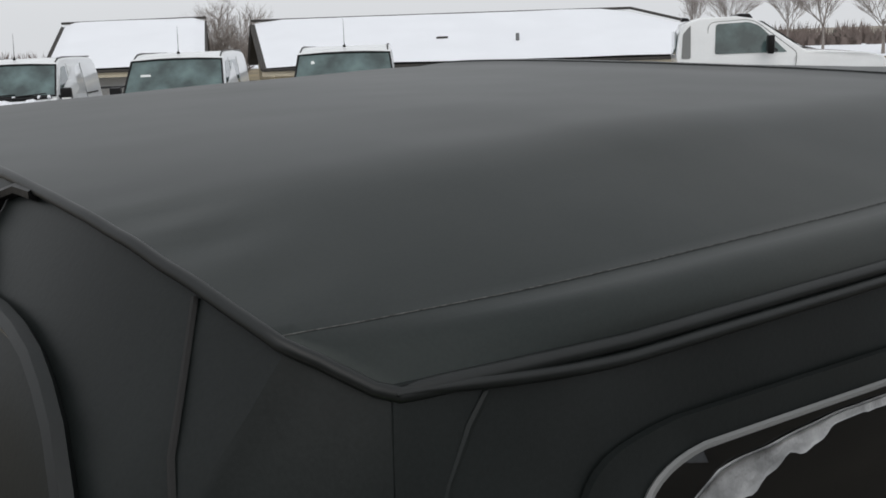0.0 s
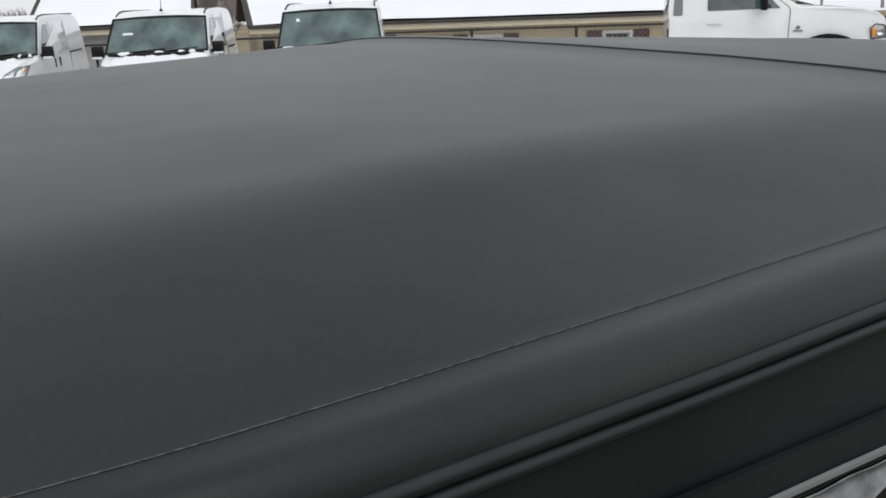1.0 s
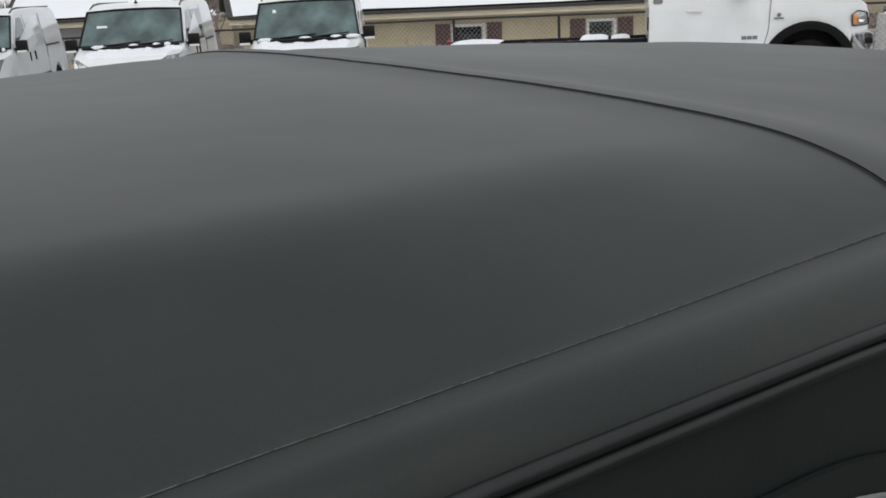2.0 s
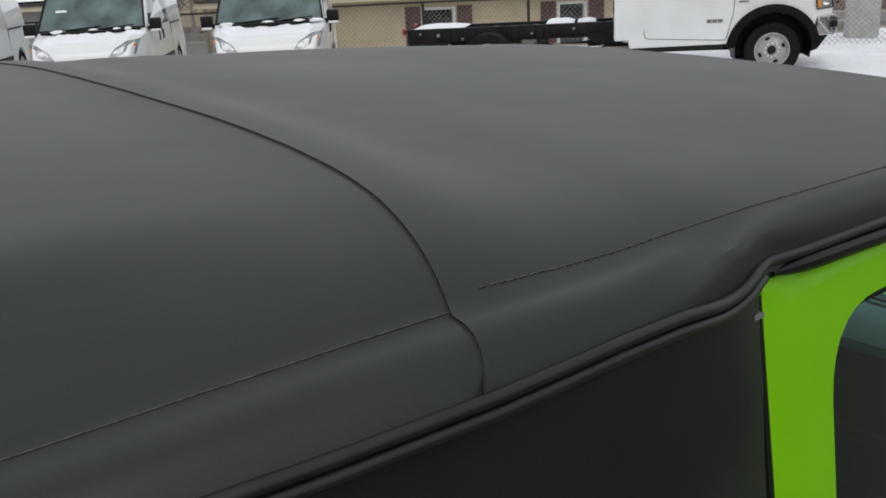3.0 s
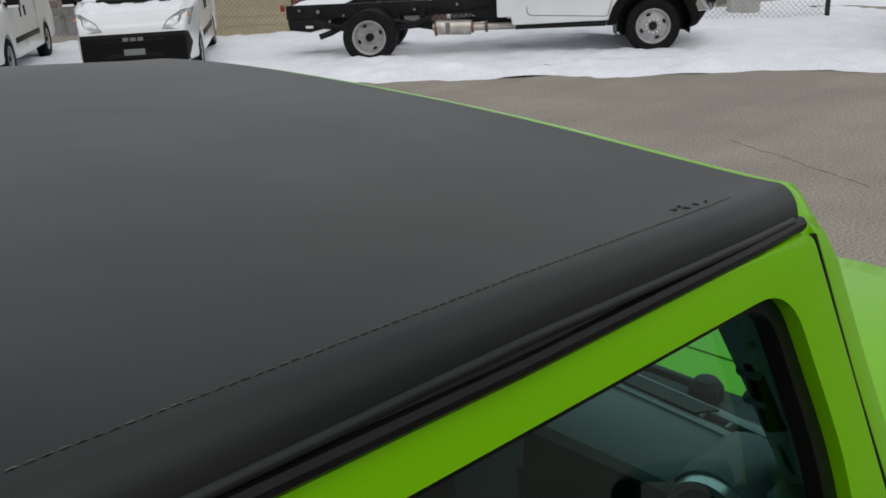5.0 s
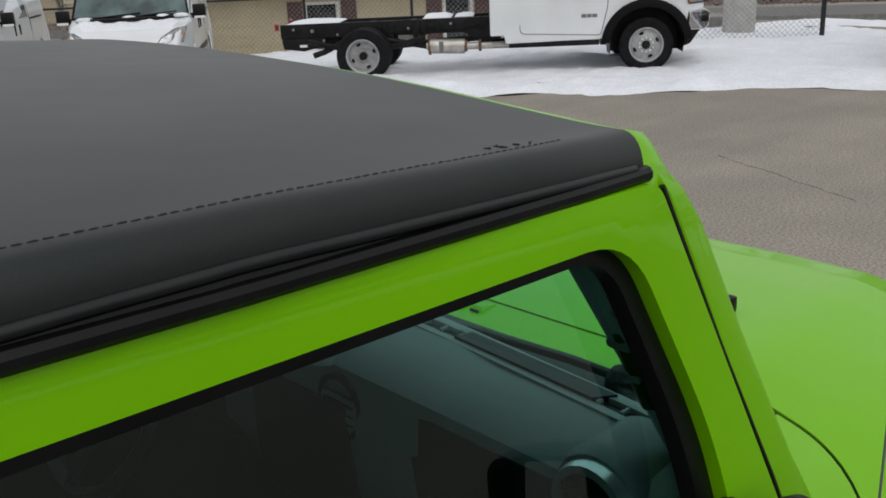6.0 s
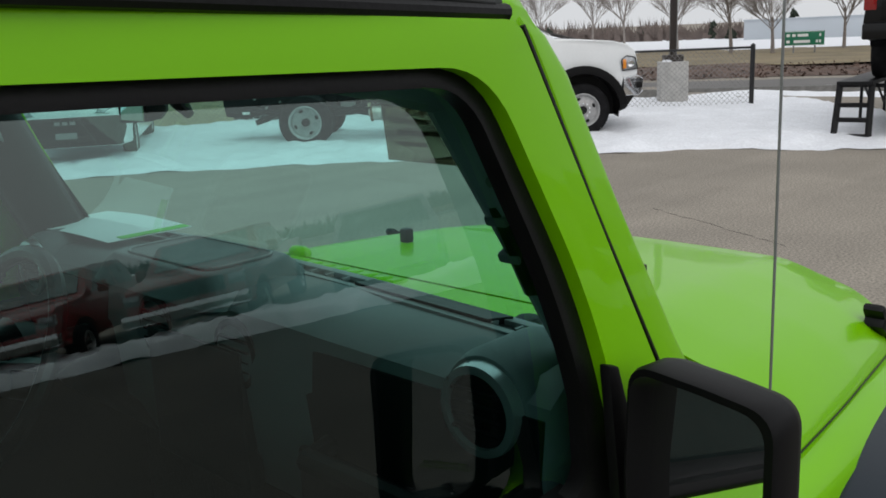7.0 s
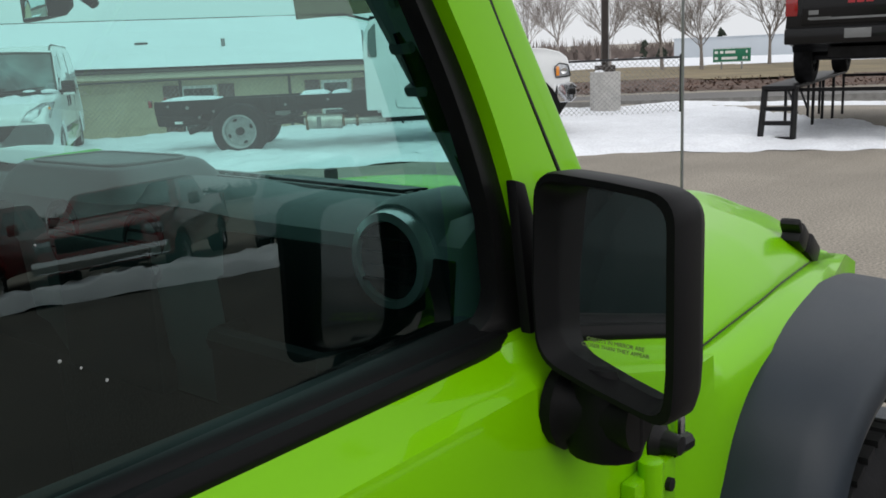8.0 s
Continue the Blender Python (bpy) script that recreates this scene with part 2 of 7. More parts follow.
# ---- mesh helpers ----
class Geo:
    def __init__(self):
        self.v, self.f = [], []

    def add(self, verts, faces):
        n = len(self.v)
        self.v += [tuple(p) for p in verts]
        self.f += [tuple(i + n for i in f) for f in faces]
        return self

    def box(self, c, d, m=None):
        m = m or Matrix()
        pts = [m @ Vector((c[0] + i * d[0] / 2, c[1] + j * d[1] / 2, c[2] + k * d[2] / 2)) for i in (-1, 1) for j in (-1, 1) for k in (-1, 1)]
        return self.add(pts, [(0, 1, 3, 2), (4, 6, 7, 5), (0, 4, 5, 1), (2, 3, 7, 6), (0, 2, 6, 4), (1, 5, 7, 3)])

    def hexa(self, a, b):
        """Two quads, joined."""
        return self.add([*a, *b], [(3, 2, 1, 0), (4, 5, 6, 7), (0, 1, 5, 4), (1, 2, 6, 5), (2, 3, 7, 6), (3, 0, 4, 7)])

    def loft(self, rings, closed=True, caps=True):
        n, k = len(rings), len(rings[0])
        faces = []
        for i in range(n - 1):
            for j in range(k if closed else k - 1):
                jj = (j + 1) % k
                faces.append((i * k + j, i * k + jj, (i + 1) * k + jj, (i + 1) * k + j))
        if caps and closed:
            faces += [tuple(range(k - 1, -1, -1)), tuple((n - 1) * k + j for j in range(k))]
        return self.add([p for r in rings for p in r], faces)

    def tube(self, pts, r, n=8, closed=False):
        pts = [Vector(p) for p in pts]
        rs = r if isinstance(r, (list, tuple)) else [r] * len(pts)
        rings, up = [], None
        k = len(pts)
        for i, p in enumerate(pts):
            a = pts[(i - 1) % k] if closed or i else p
            b = pts[(i + 1) % k] if closed or i < k - 1 else p
            d = (b - a).normalized()
            if up is None:
                up = Vector((0, 0, 1)) if abs(d.z) < 0.9 else Vector((1, 0, 0))
            u = (up - d * up.dot(d)).normalized()
            w = d.cross(u)
            up = u
            rings.append([p + rs[i] * (math.cos(2 * math.pi * j / n) * u + math.sin(2 * math.pi * j / n) * w) for j in range(n)])
        if closed:
            rings.append(rings[0])
        return self.loft(rings, True, not closed)

    def prism(self, poly, a, b, axis="y", f=None):
        """A polygon in (x, z) for axis y, (y, z) for x, (x, y) for z, drawn out from a to b; f moves each vertex."""
        place = {"y": lambda u, v, w: (u, w, v), "x": lambda u, v, w: (w, u, v), "z": lambda u, v, w: (u, v, w)}[axis]
        k = len(poly)
        pts = [place(u, v, a) for u, v in poly] + [place(u, v, b) for u, v in poly]
        if f:
            pts = [f(*p) for p in pts]
        return self.add(pts, [tuple(range(k)), tuple(range(2 * k - 1, k - 1, -1))] + [(i, i + k, (i + 1) % k + k, (i + 1) % k) for i in range(k)])

    def lathe(self, prof, c=(0, 0, 0), axis="y", n=32, ends=True):
        """Profile of (radius, along) turned about an axis through c."""
        rings = []
        for r, h in prof:
            ring = []
            for j in range(n):
                u, v = r * math.cos(2 * math.pi * j / n), r * math.sin(2 * math.pi * j / n)
                p = {"y": (u, h, v), "x": (h, u, v), "z": (u, v, h)}[axis]
                ring.append((c[0] + p[0], c[1] + p[1], c[2] + p[2]))
            rings.append(ring)
        return self.loft(rings, True, ends)

    def grid(self, fn, us, vs, thick=None):
        """A sheet of fn(u, v); with thick, closed by a second sheet moved by that vector."""
        nu, nv = len(us), len(vs)
        top = [Vector(fn(u, v)) for u in us for v in vs]
        q = [(i * nv + j, (i + 1) * nv + j, (i + 1) * nv + j + 1, i * nv + j + 1) for i in range(nu - 1) for j in range(nv - 1)]
        if thick is None:
            return self.add(top, q)
        n = nu * nv
        rim = [i * nv for i in range(nu)] + [(nu - 1) * nv + j for j in range(1, nv)] + [i * nv + nv - 1 for i in range(nu - 2, -1, -1)] + [j for j in range(nv - 2, 0, -1)]
        side = [(rim[i], rim[(i + 1) % len(rim)], rim[(i + 1) % len(rim)] + n, rim[i] + n) for i in range(len(rim))]
        return self.add(top + [p + Vector(thick) for p in top], q + [tuple(i + n for i in reversed(f)) for f in q] + side)


def part(name, geo, material, parent=None, label="", bevel=0.0, seg=2, sharp=32, fix=True):
    me = bpy.data.meshes.new(name)
    me.from_pydata(geo.v, [], geo.f)
    if bevel or fix:
        bm = bmesh.new()
        bm.from_mesh(me)
        if fix:
            bmesh.ops.remove_doubles(bm, verts=bm.verts, dist=1e-5)
            bmesh.ops.recalc_face_normals(bm, faces=bm.faces)
        if bevel:
            edges = [e for e in bm.edges if len(e.link_faces) == 2 and e.calc_face_angle(0) > radians(30)]
            bmesh.ops.bevel(bm, geom=edges, offset=bevel, segments=seg, profile=0.6, affect="EDGES", clamp_overlap=True)
        bm.to_mesh(me)
        bm.free()
    me.materials.append(material)
    me.polygons.foreach_set("use_smooth", [True] * len(me.polygons))
    me.set_sharp_from_angle(angle=radians(sharp))
    ob = new(name, me)
    if parent is not None:
        ob.parent = parent
    if label:
        tagged(ob, label)
    return ob


def thing(name, m, label, category, group="", kind=""):
    ob = new(name)
    ob.matrix_basis = m
    return tagged(ob, label, category, group, kind)


def lerp(a, b, t):
    return a + (b - a) * t


def table(rows, x):
    """Linear look-up in rows of (x, value, ...)."""
    return [float(np.interp(x, [r[0] for r in rows], [r[k] for r in rows])) for k in range(1, len(rows[0]))]


def smooth(a, b, x):
    t = min(1, max(0, (x - a) / (b - a)))
    return t * t * (3 - 2 * t)


def span(a, b, n):
    return [a + (b - a) * i / n for i in range(n + 1)]


def rounded(pts, r, n=5):
    """A polygon with its corners rounded; r one radius or one for each corner."""
    out = []
    k = len(pts)
    for i in range(k):
        p, a, b = Vector(pts[i]), Vector(pts[i - 1]), Vector(pts[(i + 1) % k])
        rr = r[i] if isinstance(r, (list, tuple)) else r
        if rr <= 0:
            out.append(tuple(p))
            continue
        u, w = (a - p), (b - p)
        d = min(rr, u.length * 0.48, w.length * 0.48)
        p0, p1 = p + u.normalized() * d, p + w.normalized() * d
        for j in range(n + 1):
            t = j / n
            out.append(tuple((1 - t) ** 2 * p0 + 2 * t * (1 - t) * p + t * t * p1))
    return out


def ring_panel(geo, outer, inner, place, thick):
    """The band between two loops of (u, v), filled, placed in space and given a thickness."""
    bm = bmesh.new()
    edges = []
    for loop in (outer, inner):
        vs = [bm.verts.new((u, v, 0)) for u, v in loop]
        edges += [bm.edges.new((vs[i], vs[(i + 1) % len(vs)])) for i in range(len(vs))]
    bmesh.ops.triangle_fill(bm, edges=edges, use_beauty=True, use_dissolve=False)
    bm.verts.index_update()
    flat = [(v.co.x, v.co.y) for v in bm.verts]
    faces = [tuple(v.index for v in f.verts) for f in bm.faces]
    rims = [[e.verts[0].index, e.verts[1].index] for e in bm.edges if len(e.link_faces) == 1]
    bm.free()
    n = len(flat)
    top = [Vector(place(u, v)) for u, v in flat]
    geo.add(top + [p + Vector(thick) for p in top], faces + [tuple(i + n for i in reversed(f)) for f in faces] + [(a, b, b + n, a + n) for a, b in rims])
    return geo


# ---- ground, snow, road, distance ----
FENCE = [(15.25, 7.0), (11.9, 11.4), (9.2, 15.0), (4.7, 18.7), (-3.4, 24.0), (-12.0, 30.0)]
BLD = Matrix.Translation((8.571, 16.921, 0)) @ Matrix.Rotation(-0.662, 4, "Z")


def ground_height(x, y):
    p = BLD.inverted() @ Vector((x, y, 0))
    behind = smooth(0.2, 2.6, p.y + 1.4) * (1 - smooth(9, 14, p.x)) * (1 - smooth(30, 60, p.y))
    return -1.25 * behind - 0.5 * smooth(17, 26, x) - 0.4 * smooth(36, 60, x) - 0.9 * smooth(65, 150, x)


axis_near = [-600, -350, -200, -120, -80, -50, -35] + span(-26, 44, 70) + [50, 60, 75, 95, 130, 200, 350, 600, 900]
g = Geo().grid(lambda x, y: (x, y, ground_height(x, y)), axis_near, axis_near)
ground = part("ground", g, ASPHALT)
tagged(ground, "worn grey-brown asphalt car park with fine cracks", "ground", kind="structure")


# unseen sheet added beside the car to darken what the door glass reflects
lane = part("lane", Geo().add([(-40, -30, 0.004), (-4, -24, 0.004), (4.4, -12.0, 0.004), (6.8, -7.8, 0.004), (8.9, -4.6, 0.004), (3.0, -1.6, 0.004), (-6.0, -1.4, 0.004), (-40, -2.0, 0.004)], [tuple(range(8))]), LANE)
tagged(lane, "added strip of darker asphalt that dims the window's reflections", "lane", kind="structure")


def ribbon(pts, n):
    """n + 1 points along a polyline, smoothed."""
    xs = np.array(pts, float)
    d = np.r_[0, np.cumsum(np.linalg.norm(np.diff(xs, axis=0), axis=1))]
    s = np.linspace(0, d[-1], n + 1)
    out = np.stack([np.interp(s, d, xs[:, k]) for k in (0, 1)], 1)
    w = max(3, n // 25)
    pad = np.r_[np.repeat(out[:1], w, 0), out, np.repeat(out[-1:], w, 0)]
    return [tuple(pad[i : i + 2 * w + 1].mean(0)) for i in range(len(out))]


def snow_sheet(name, near, far, n, m, depth, material, label, rough=0.25, lump=0.05, drape=True):
    a, b = ribbon(near, n), ribbon(far, n)

    def fn(i, j):
        t = j / m
        x, y = lerp(a[i][0], b[i][0], t), lerp(a[i][1], b[i][1], t)
        e = rough * (noise.noise((x * 0.9, y * 0.9, 3)) + 0.5 * noise.noise((x * 3.1, y * 3.1, 7)) + 0.10 * noise.noise((x * 9, y * 9, 4))) * (1 - smooth(0.0, 0.3, t))
        dx, dy = b[i][0] - a[i][0], b[i][1] - a[i][1]
        k = 1 / max(0.01, math.hypot(dx, dy))
        x, y = x + dx * k * e, y + dy * k * e
        z = depth * smooth(0, 0.035, t) + lump * max(0, 0.4 + noise.noise((x * 0.8, y * 0.8, 1))) * smooth(0, 0.12, t) + (0.55 * lump * noise.noise((x * 3.7, y * 3.7, 5)) + 0.35 * lump * abs(noise.noise((x * 8.3, y * 8.3, 8)))) * smooth(0, 0.03, t)
        z += 1.3 * lump * max(0, noise.noise((x * 1.7, y * 1.7, 9))) * math.exp(-(((t - 0.05) / 0.05) ** 2))
        return (x, y, (ground_height(x, y) if drape else 0) + max(z, 0.004 if t > 0 else -0.02))

    g = Geo().grid(fn, range(n + 1), range(m + 1))
    return tagged(part(name, g, material, fix=False, sharp=180), label, "snow", kind="stuff")


SNOW_EDGE = [(-16, 20.5), (-8, 16.2), (-3.5, 13.0), (1.0, 11.5), (3.7, 10.75), (6.1, 8.55), (7.5, 6.95), (8.85, 5.5), (9.75, 4.1), (10.3, 3.0), (10.7, 1.9), (11.4, 1.0)]
SNOW_FAR = [(-15, 29), (-4.0, 24.0), (5.4, 20.0), (9.6, 17.4), (12.0, 14.5), (14.6, 11.2), (16.6, 8.6), (17.2, 7.4), (16.4, 6.0), (15.0, 4.7), (13.6, 3.4), (12.6, 2.0)]
snow_sheet("snow_ground", SNOW_EDGE, SNOW_FAR, 420, 110, 0.035, SNOW, "trampled white snow cover along the edge of the car park", 0.30, 0.085)
snow_sheet("snow_bank", [(-3, -23.0), (1.5, -16.3), (4.3, -12.0), (5.4, -9.9), (6.7, -7.8), (9.2, -3.9), (10.2, -2.3)], [(-2.0, -23.6), (2.5, -16.9), (5.3, -12.6), (6.4, -10.5), (7.7, -8.4), (10.2, -4.5), (11.2, -2.9)], 260, 24, 0.16, SNOW, "low ploughed snow bank in front of parked vehicles", 0.2, 0.20)
snow_sheet("verge_snow", [(17.0, 11.5), (18.0, 7.6), (18.6, 4.4), (19.4, 0), (21, -8)], [(20.5, 13.5), (20.9, 8.6), (21.3, 4.8), (22, 0), (23.5, -8)], 90, 16, 0.04, SNOW, "strip of snow on the verge beside the road", 0.3, 0.04)

# road, grass bank and brush beyond the lot: bands that follow the road's direction
RD = Matrix.Translation((24, 9, 0)) @ Matrix.Rotation(radians(-62), 4, "Z")


def band(name, y0, y1, material, label, category, lift, x0=-70, x1=110, z0=None, z1=None, n=90, m=8, rough=0.0):
    def fn(u, v):
        p = RD @ Vector((u, lerp(y0, y1, v) + rough * noise.noise((u * 0.3, v * 3, y0)), 0))
        h = ground_height(p.x, p.y) + lift
        if z0 is not None:
            h += lerp(z0, z1, v) + 0.12 * noise.noise((p.x * 0.25, p.y * 0.25, 4)) * v
        return (p.x, p.y, h)

    return tagged(part(name, Geo().grid(fn, span(x0, x1, n), span(0, 1, m)), material, fix=False, sharp=180), label, category, kind="structure")


band("road", 0.5, 7.5, ROAD, "grey road beyond the car park", "road", 0.012)
band("brush_bank", 9.0, 15.0, BRUSH, "bank of low reddish-brown winter brush", "bank", 0.0, z0=0.02, z1=0.22, rough=0.4)
band("grass_field", 14.5, 46.0, GRASS, "field of dry brown winter grass", "grass", 0.0, z0=0.23, z1=0.30, rough=1.5)
band("far_snow_field", 45.0, 140.0, ROOFSNOW, "distant snow-covered field", "snow field", 0.0, z0=0.31, z1=0.6, x0=-160, x1=220)

# brush stalks on the bank
random.seed(5)
g = Geo()
for i in range(5200):
    u, v = random.uniform(-40, 70), random.uniform(8.6, 14.8)
    p = RD @ Vector((u, v, 0))
    z = ground_height(p.x, p.y) + 0.02 + 0.03 * (v - 9)
    h = random.uniform(0.04, 0.15)
    dx, dy = random.uniform(-0.2, 0.2), random.uniform(-0.2, 0.2)
    w = random.uniform(0.02, 0.07)
    g.add([(p.x - w, p.y, z), (p.x + w, p.y, z), (p.x + dx, p.y + dy, z + h)], [(0, 1, 2)])
    g.add([(p.x, p.y - w, z), (p.x, p.y + w, z), (p.x + dx, p.y - dy, z + h)], [(0, 1, 2)])
tagged(part("brush", g, BRUSH, fix=False), "tangled red-brown leafless brush", "brush", kind="stuff")

# guard rail along the road
rail = thing("guard_rail", RD @ Matrix.Translation((0, 0.1, -0.98)), "galvanised steel guard rail beside the road", "guard rail")
part("beam", Geo().prism([(0, 0.45), (0.05, 0.50), (0.05, 0.56), (0, 0.60), (0.05, 0.64), (0.05, 0.70), (0, 0.75), (-0.02, 0.75), (-0.02, 0.45)], -40, 70, "x"), GALV, rail)
for i in range(28):
    part("post", Geo().box((-40 + i * 4.0, 0.1, 0.3), (0.15, 0.12, 0.9)), GALV, rail)


# ---- bare trees and woods ----
def tree_mesh(seed, height, spread, trunk=0.15):
    """A short trunk and a fan of ascending limbs that end in fine twigs."""
    rnd = random.Random(seed)
    g = Geo()
    shares = (0.0, 0.46, 0.30, 0.18, 0.11)
    counts = (9, 7, 6, 4)
    radii = (trunk, 0.045, 0.022, 0.012, 0.007)

    def limb(p, d, length, level):
        k = 6 if level == 0 else (4, 4, 3, 2)[level - 1]
        pts, rs = [p], [radii[level]]
        q, dd = p.copy(), d.copy()
        for i in range(k):
            dd = (dd + Vector((rnd.uniform(-1, 1), rnd.uniform(-1, 1), rnd.uniform(-0.3, 0.5))) * (0.04 + 0.05 * level)).normalized()
            q = q + dd * length / k
            pts.append(q.copy())
            rs.append(radii[level] * (1 - 0.6 * (i + 1) / k))
        g.tube(pts, rs, 6 if level == 0 else 3)
        if level == 4:
            return
        for i in range(counts[level]):
            t = rnd.uniform(0.55, 1.0) if level == 0 else rnd.uniform(0.25, 1.0)
            base = pts[round(t * k)]
            ang = rnd.uniform(0, 2 * math.pi)
            out = Vector((math.cos(ang), math.sin(ang), 0))
            nd = (dd * (1.0 if level == 0 else 0.85) + out * spread * (rnd.uniform(0.2, 1.9) if level == 0 else rnd.uniform(0.2, 1.0)) + Vector((0, 0, 0.10))).normalized()
            limb(base, nd, height * shares[level + 1] * rnd.uniform(0.7, 1.15) * (0.65 + 0.6 * nd.z if level == 0 else 1), level + 1)

    limb(Vector((0, 0, 0)), Vector((0, 0, 1)), height * 0.44, 0)
    return g


def bare_tree(m, seed, height, spread=0.8, label="leafless deciduous tree with spreading bare branches"):
    t = thing("tree", m, label, "tree", "bare trees by the road")
    g = tree_mesh(seed, height, spread)
    tr = Geo()
    tr.v, tr.f = g.v[:42], [f for f in g.f if max(f) < 42]
    cr = Geo()
    cr.v, cr.f = g.v[42:], [tuple(i - 42 for i in f) for f in g.f if min(f) >= 42]
    part("trunk", tr, BARK, t, fix=False)
    tagged(part("branch_crown", cr, BARK, t, fix=False), kind="stuff")
    return t


# ---- the lime-green off-roader ----
jeep = thing("off_roader", pose(-0.0043, 0.0432, -0.0010, -0.177, 0.589, 1.724), "lime-green two-door off-roader with black fabric soft top", "car")

# stations of the fabric roof: x, crown height, seam half-width, seam height, edge half-width, edge height, flatness
ROOF = [
    (-2.775, 1.772, 0.626, 1.716, 0.655, 1.692, -1.0),
    (-2.65, 1.785, 0.64, 1.714, 0.67, 1.691, -0.4),
    (-2.45, 1.791, 0.652, 1.719, 0.688, 1.696, 0.0),
    (-2.3, 1.792, 0.661, 1.724, 0.701, 1.7025, 0.0),
    (-2.18, 1.793, 0.67, 1.727, 0.713, 1.7055, 0.1),
    (-2.05, 1.796, 0.678, 1.731, 0.724, 1.7065, 0.5),
    (-1.95, 1.790, 0.685, 1.735, 0.732, 1.7085, 1.0),
    (-1.86, 1.786, 0.688, 1.732, 0.733, 1.7105, 1.0),
    (-1.78, 1.783, 0.689, 1.731, 0.7292, 1.707, 1.0),
    (-1.715, 1.781, 0.689, 1.735, 0.716, 1.7043, 1.0),
    (-1.675, 1.780, 0.689, 1.735, 0.703, 1.705, 1.0),
    (-1.60, 1.778, 0.688, 1.733, 0.703, 1.704, 1.2),
    (-1.30, 1.768, 0.689, 1.730, 0.704, 1.702, 1.6),
    (-1.00, 1.755, 0.678, 1.714, 0.696, 1.687, 2.0),
    (-0.905, 1.750, 0.668, 1.709, 0.690, 1.682, 2.0),
]
TILT = [(-2.775, 0.0), (-2.45, 0.004), (-2.2, 0.012), (-1.75, 0.026), (-1.2, 0.022), (-0.905, 0.018)]


@functools.lru_cache(maxsize=None)
def roof_row(x):
    """The roof's numbers at x, the crown's and the seam's softened along the car."""
    near = [table(ROOF, x + d) for d in (-0.05, -0.025, 0.0, 0.025, 0.05)]
    row = table(ROOF, x)
    for k in (0, 1, 2, 5):
        row[k] = sum(n[k] for n in near) / 5
    return row + table(TILT, x)


def across(a, flat):
    """Height share across the roof: rear hem, sagging middle, taut bow."""
    hem = 0.7 * (1 - a**5) + 0.3 * (1 - a * a)
    u = a - 0.735
    drop = 0 if u < 0 else u * u / 0.2 if u < 0.1 else u - 0.05
    soft = 0.28 * (1 - a * a) + 0.72 * (1 - drop / 0.215)
    k = 0.20 + 0.30 * max(0, flat - 1)
    hard = (1 - k) * (1 - a ** (12 - 7 * max(0, flat - 1))) + k * (1 - a * a)
    return lerp(soft, hem, -flat) if flat < 0 else lerp(soft, hard, min(1, flat))


def roof_point(x, r):
    """A point of the roof skin at x; r from -1 to 1 is across the top, beyond that down the flap."""
    zc, ys, zs, ye, ze, flat, tilt = roof_row(x)
    s, a = (1 if r > 0 else -1), abs(r)
    wob = 0.0007 * noise.noise((x * 5, r * 4, 2)) + 0.0003 * noise.noise((x * 17, r * 13, 6))
    if a <= 1:
        y, z = ys * a, zs + (zc - zs) * across(a, flat) + wob + tilt * r * (1 - a**8) + 0.009 * (1 - a**6) * math.exp(-(((x + 1.915) / 0.055) ** 2))
    else:
        t = a - 1
        bulge = 0.0095 * math.sin(math.pi * t**0.85) * smooth(-2.79, -2.62, x) * (1 - 0.5 * smooth(-1.72, -1.6, x))
        y, z = lerp(ys, ye, t) + bulge, lerp(zs, ze, t) + bulge * 0.75 + wob
    # wrinkles gathered near the rear corner
    z += 0.0011 * math.exp(-(((a - 0.86) / 0.11) ** 2)) * math.exp(-(((x + 2.75) / 0.026) ** 2)) * math.sin(85 * a + 50 * x + 2 * noise.noise((x * 20, a * 6, 4)))
    # puckers where the flap passes over the door's rear corner
    if a > 0.9:
        z += 0.004 * smooth(0.93, 1.25, a) * math.exp(-(((x + 1.73) / 0.07) ** 2)) * math.sin(40 * x + 9 * a)
    return (x, s * y, z)


def rear_shift(r):
    """The rear hem bows backwards in the middle."""
    a = abs(r)
    return 0.035 + 0.05 * (1 - a**3.5) if a <= 1 else 0.035 * (2 - a)


def bow_shift(r):
    """The cross seam bows forwards in the middle."""
    return 0.072 * (1 - min(1, abs(r)) ** 4) - 0.018 * max(0, abs(r) - 1)


def hem_point(r):
    x, y, z = roof_point(-2.775, r)
    return (x - rear_shift(r), y, z)


RR = sorted(set(span(-1, 1, 120) + [s * (1 + t) for s in (-1, 1) for t in span(0, 1, 6)]))


def skin(x, r):
    p = roof_point(x, r)
    return (p[0] - rear_shift(r) * smooth(-2.5, -2.775, x) + bow_shift(r) * math.exp(-(((x + 1.93) / 0.25) ** 2)), p[1], p[2])


def front_panel(x, r):
    p = skin(x, r)
    return (p[0], p[1], p[2] + 0.0018)


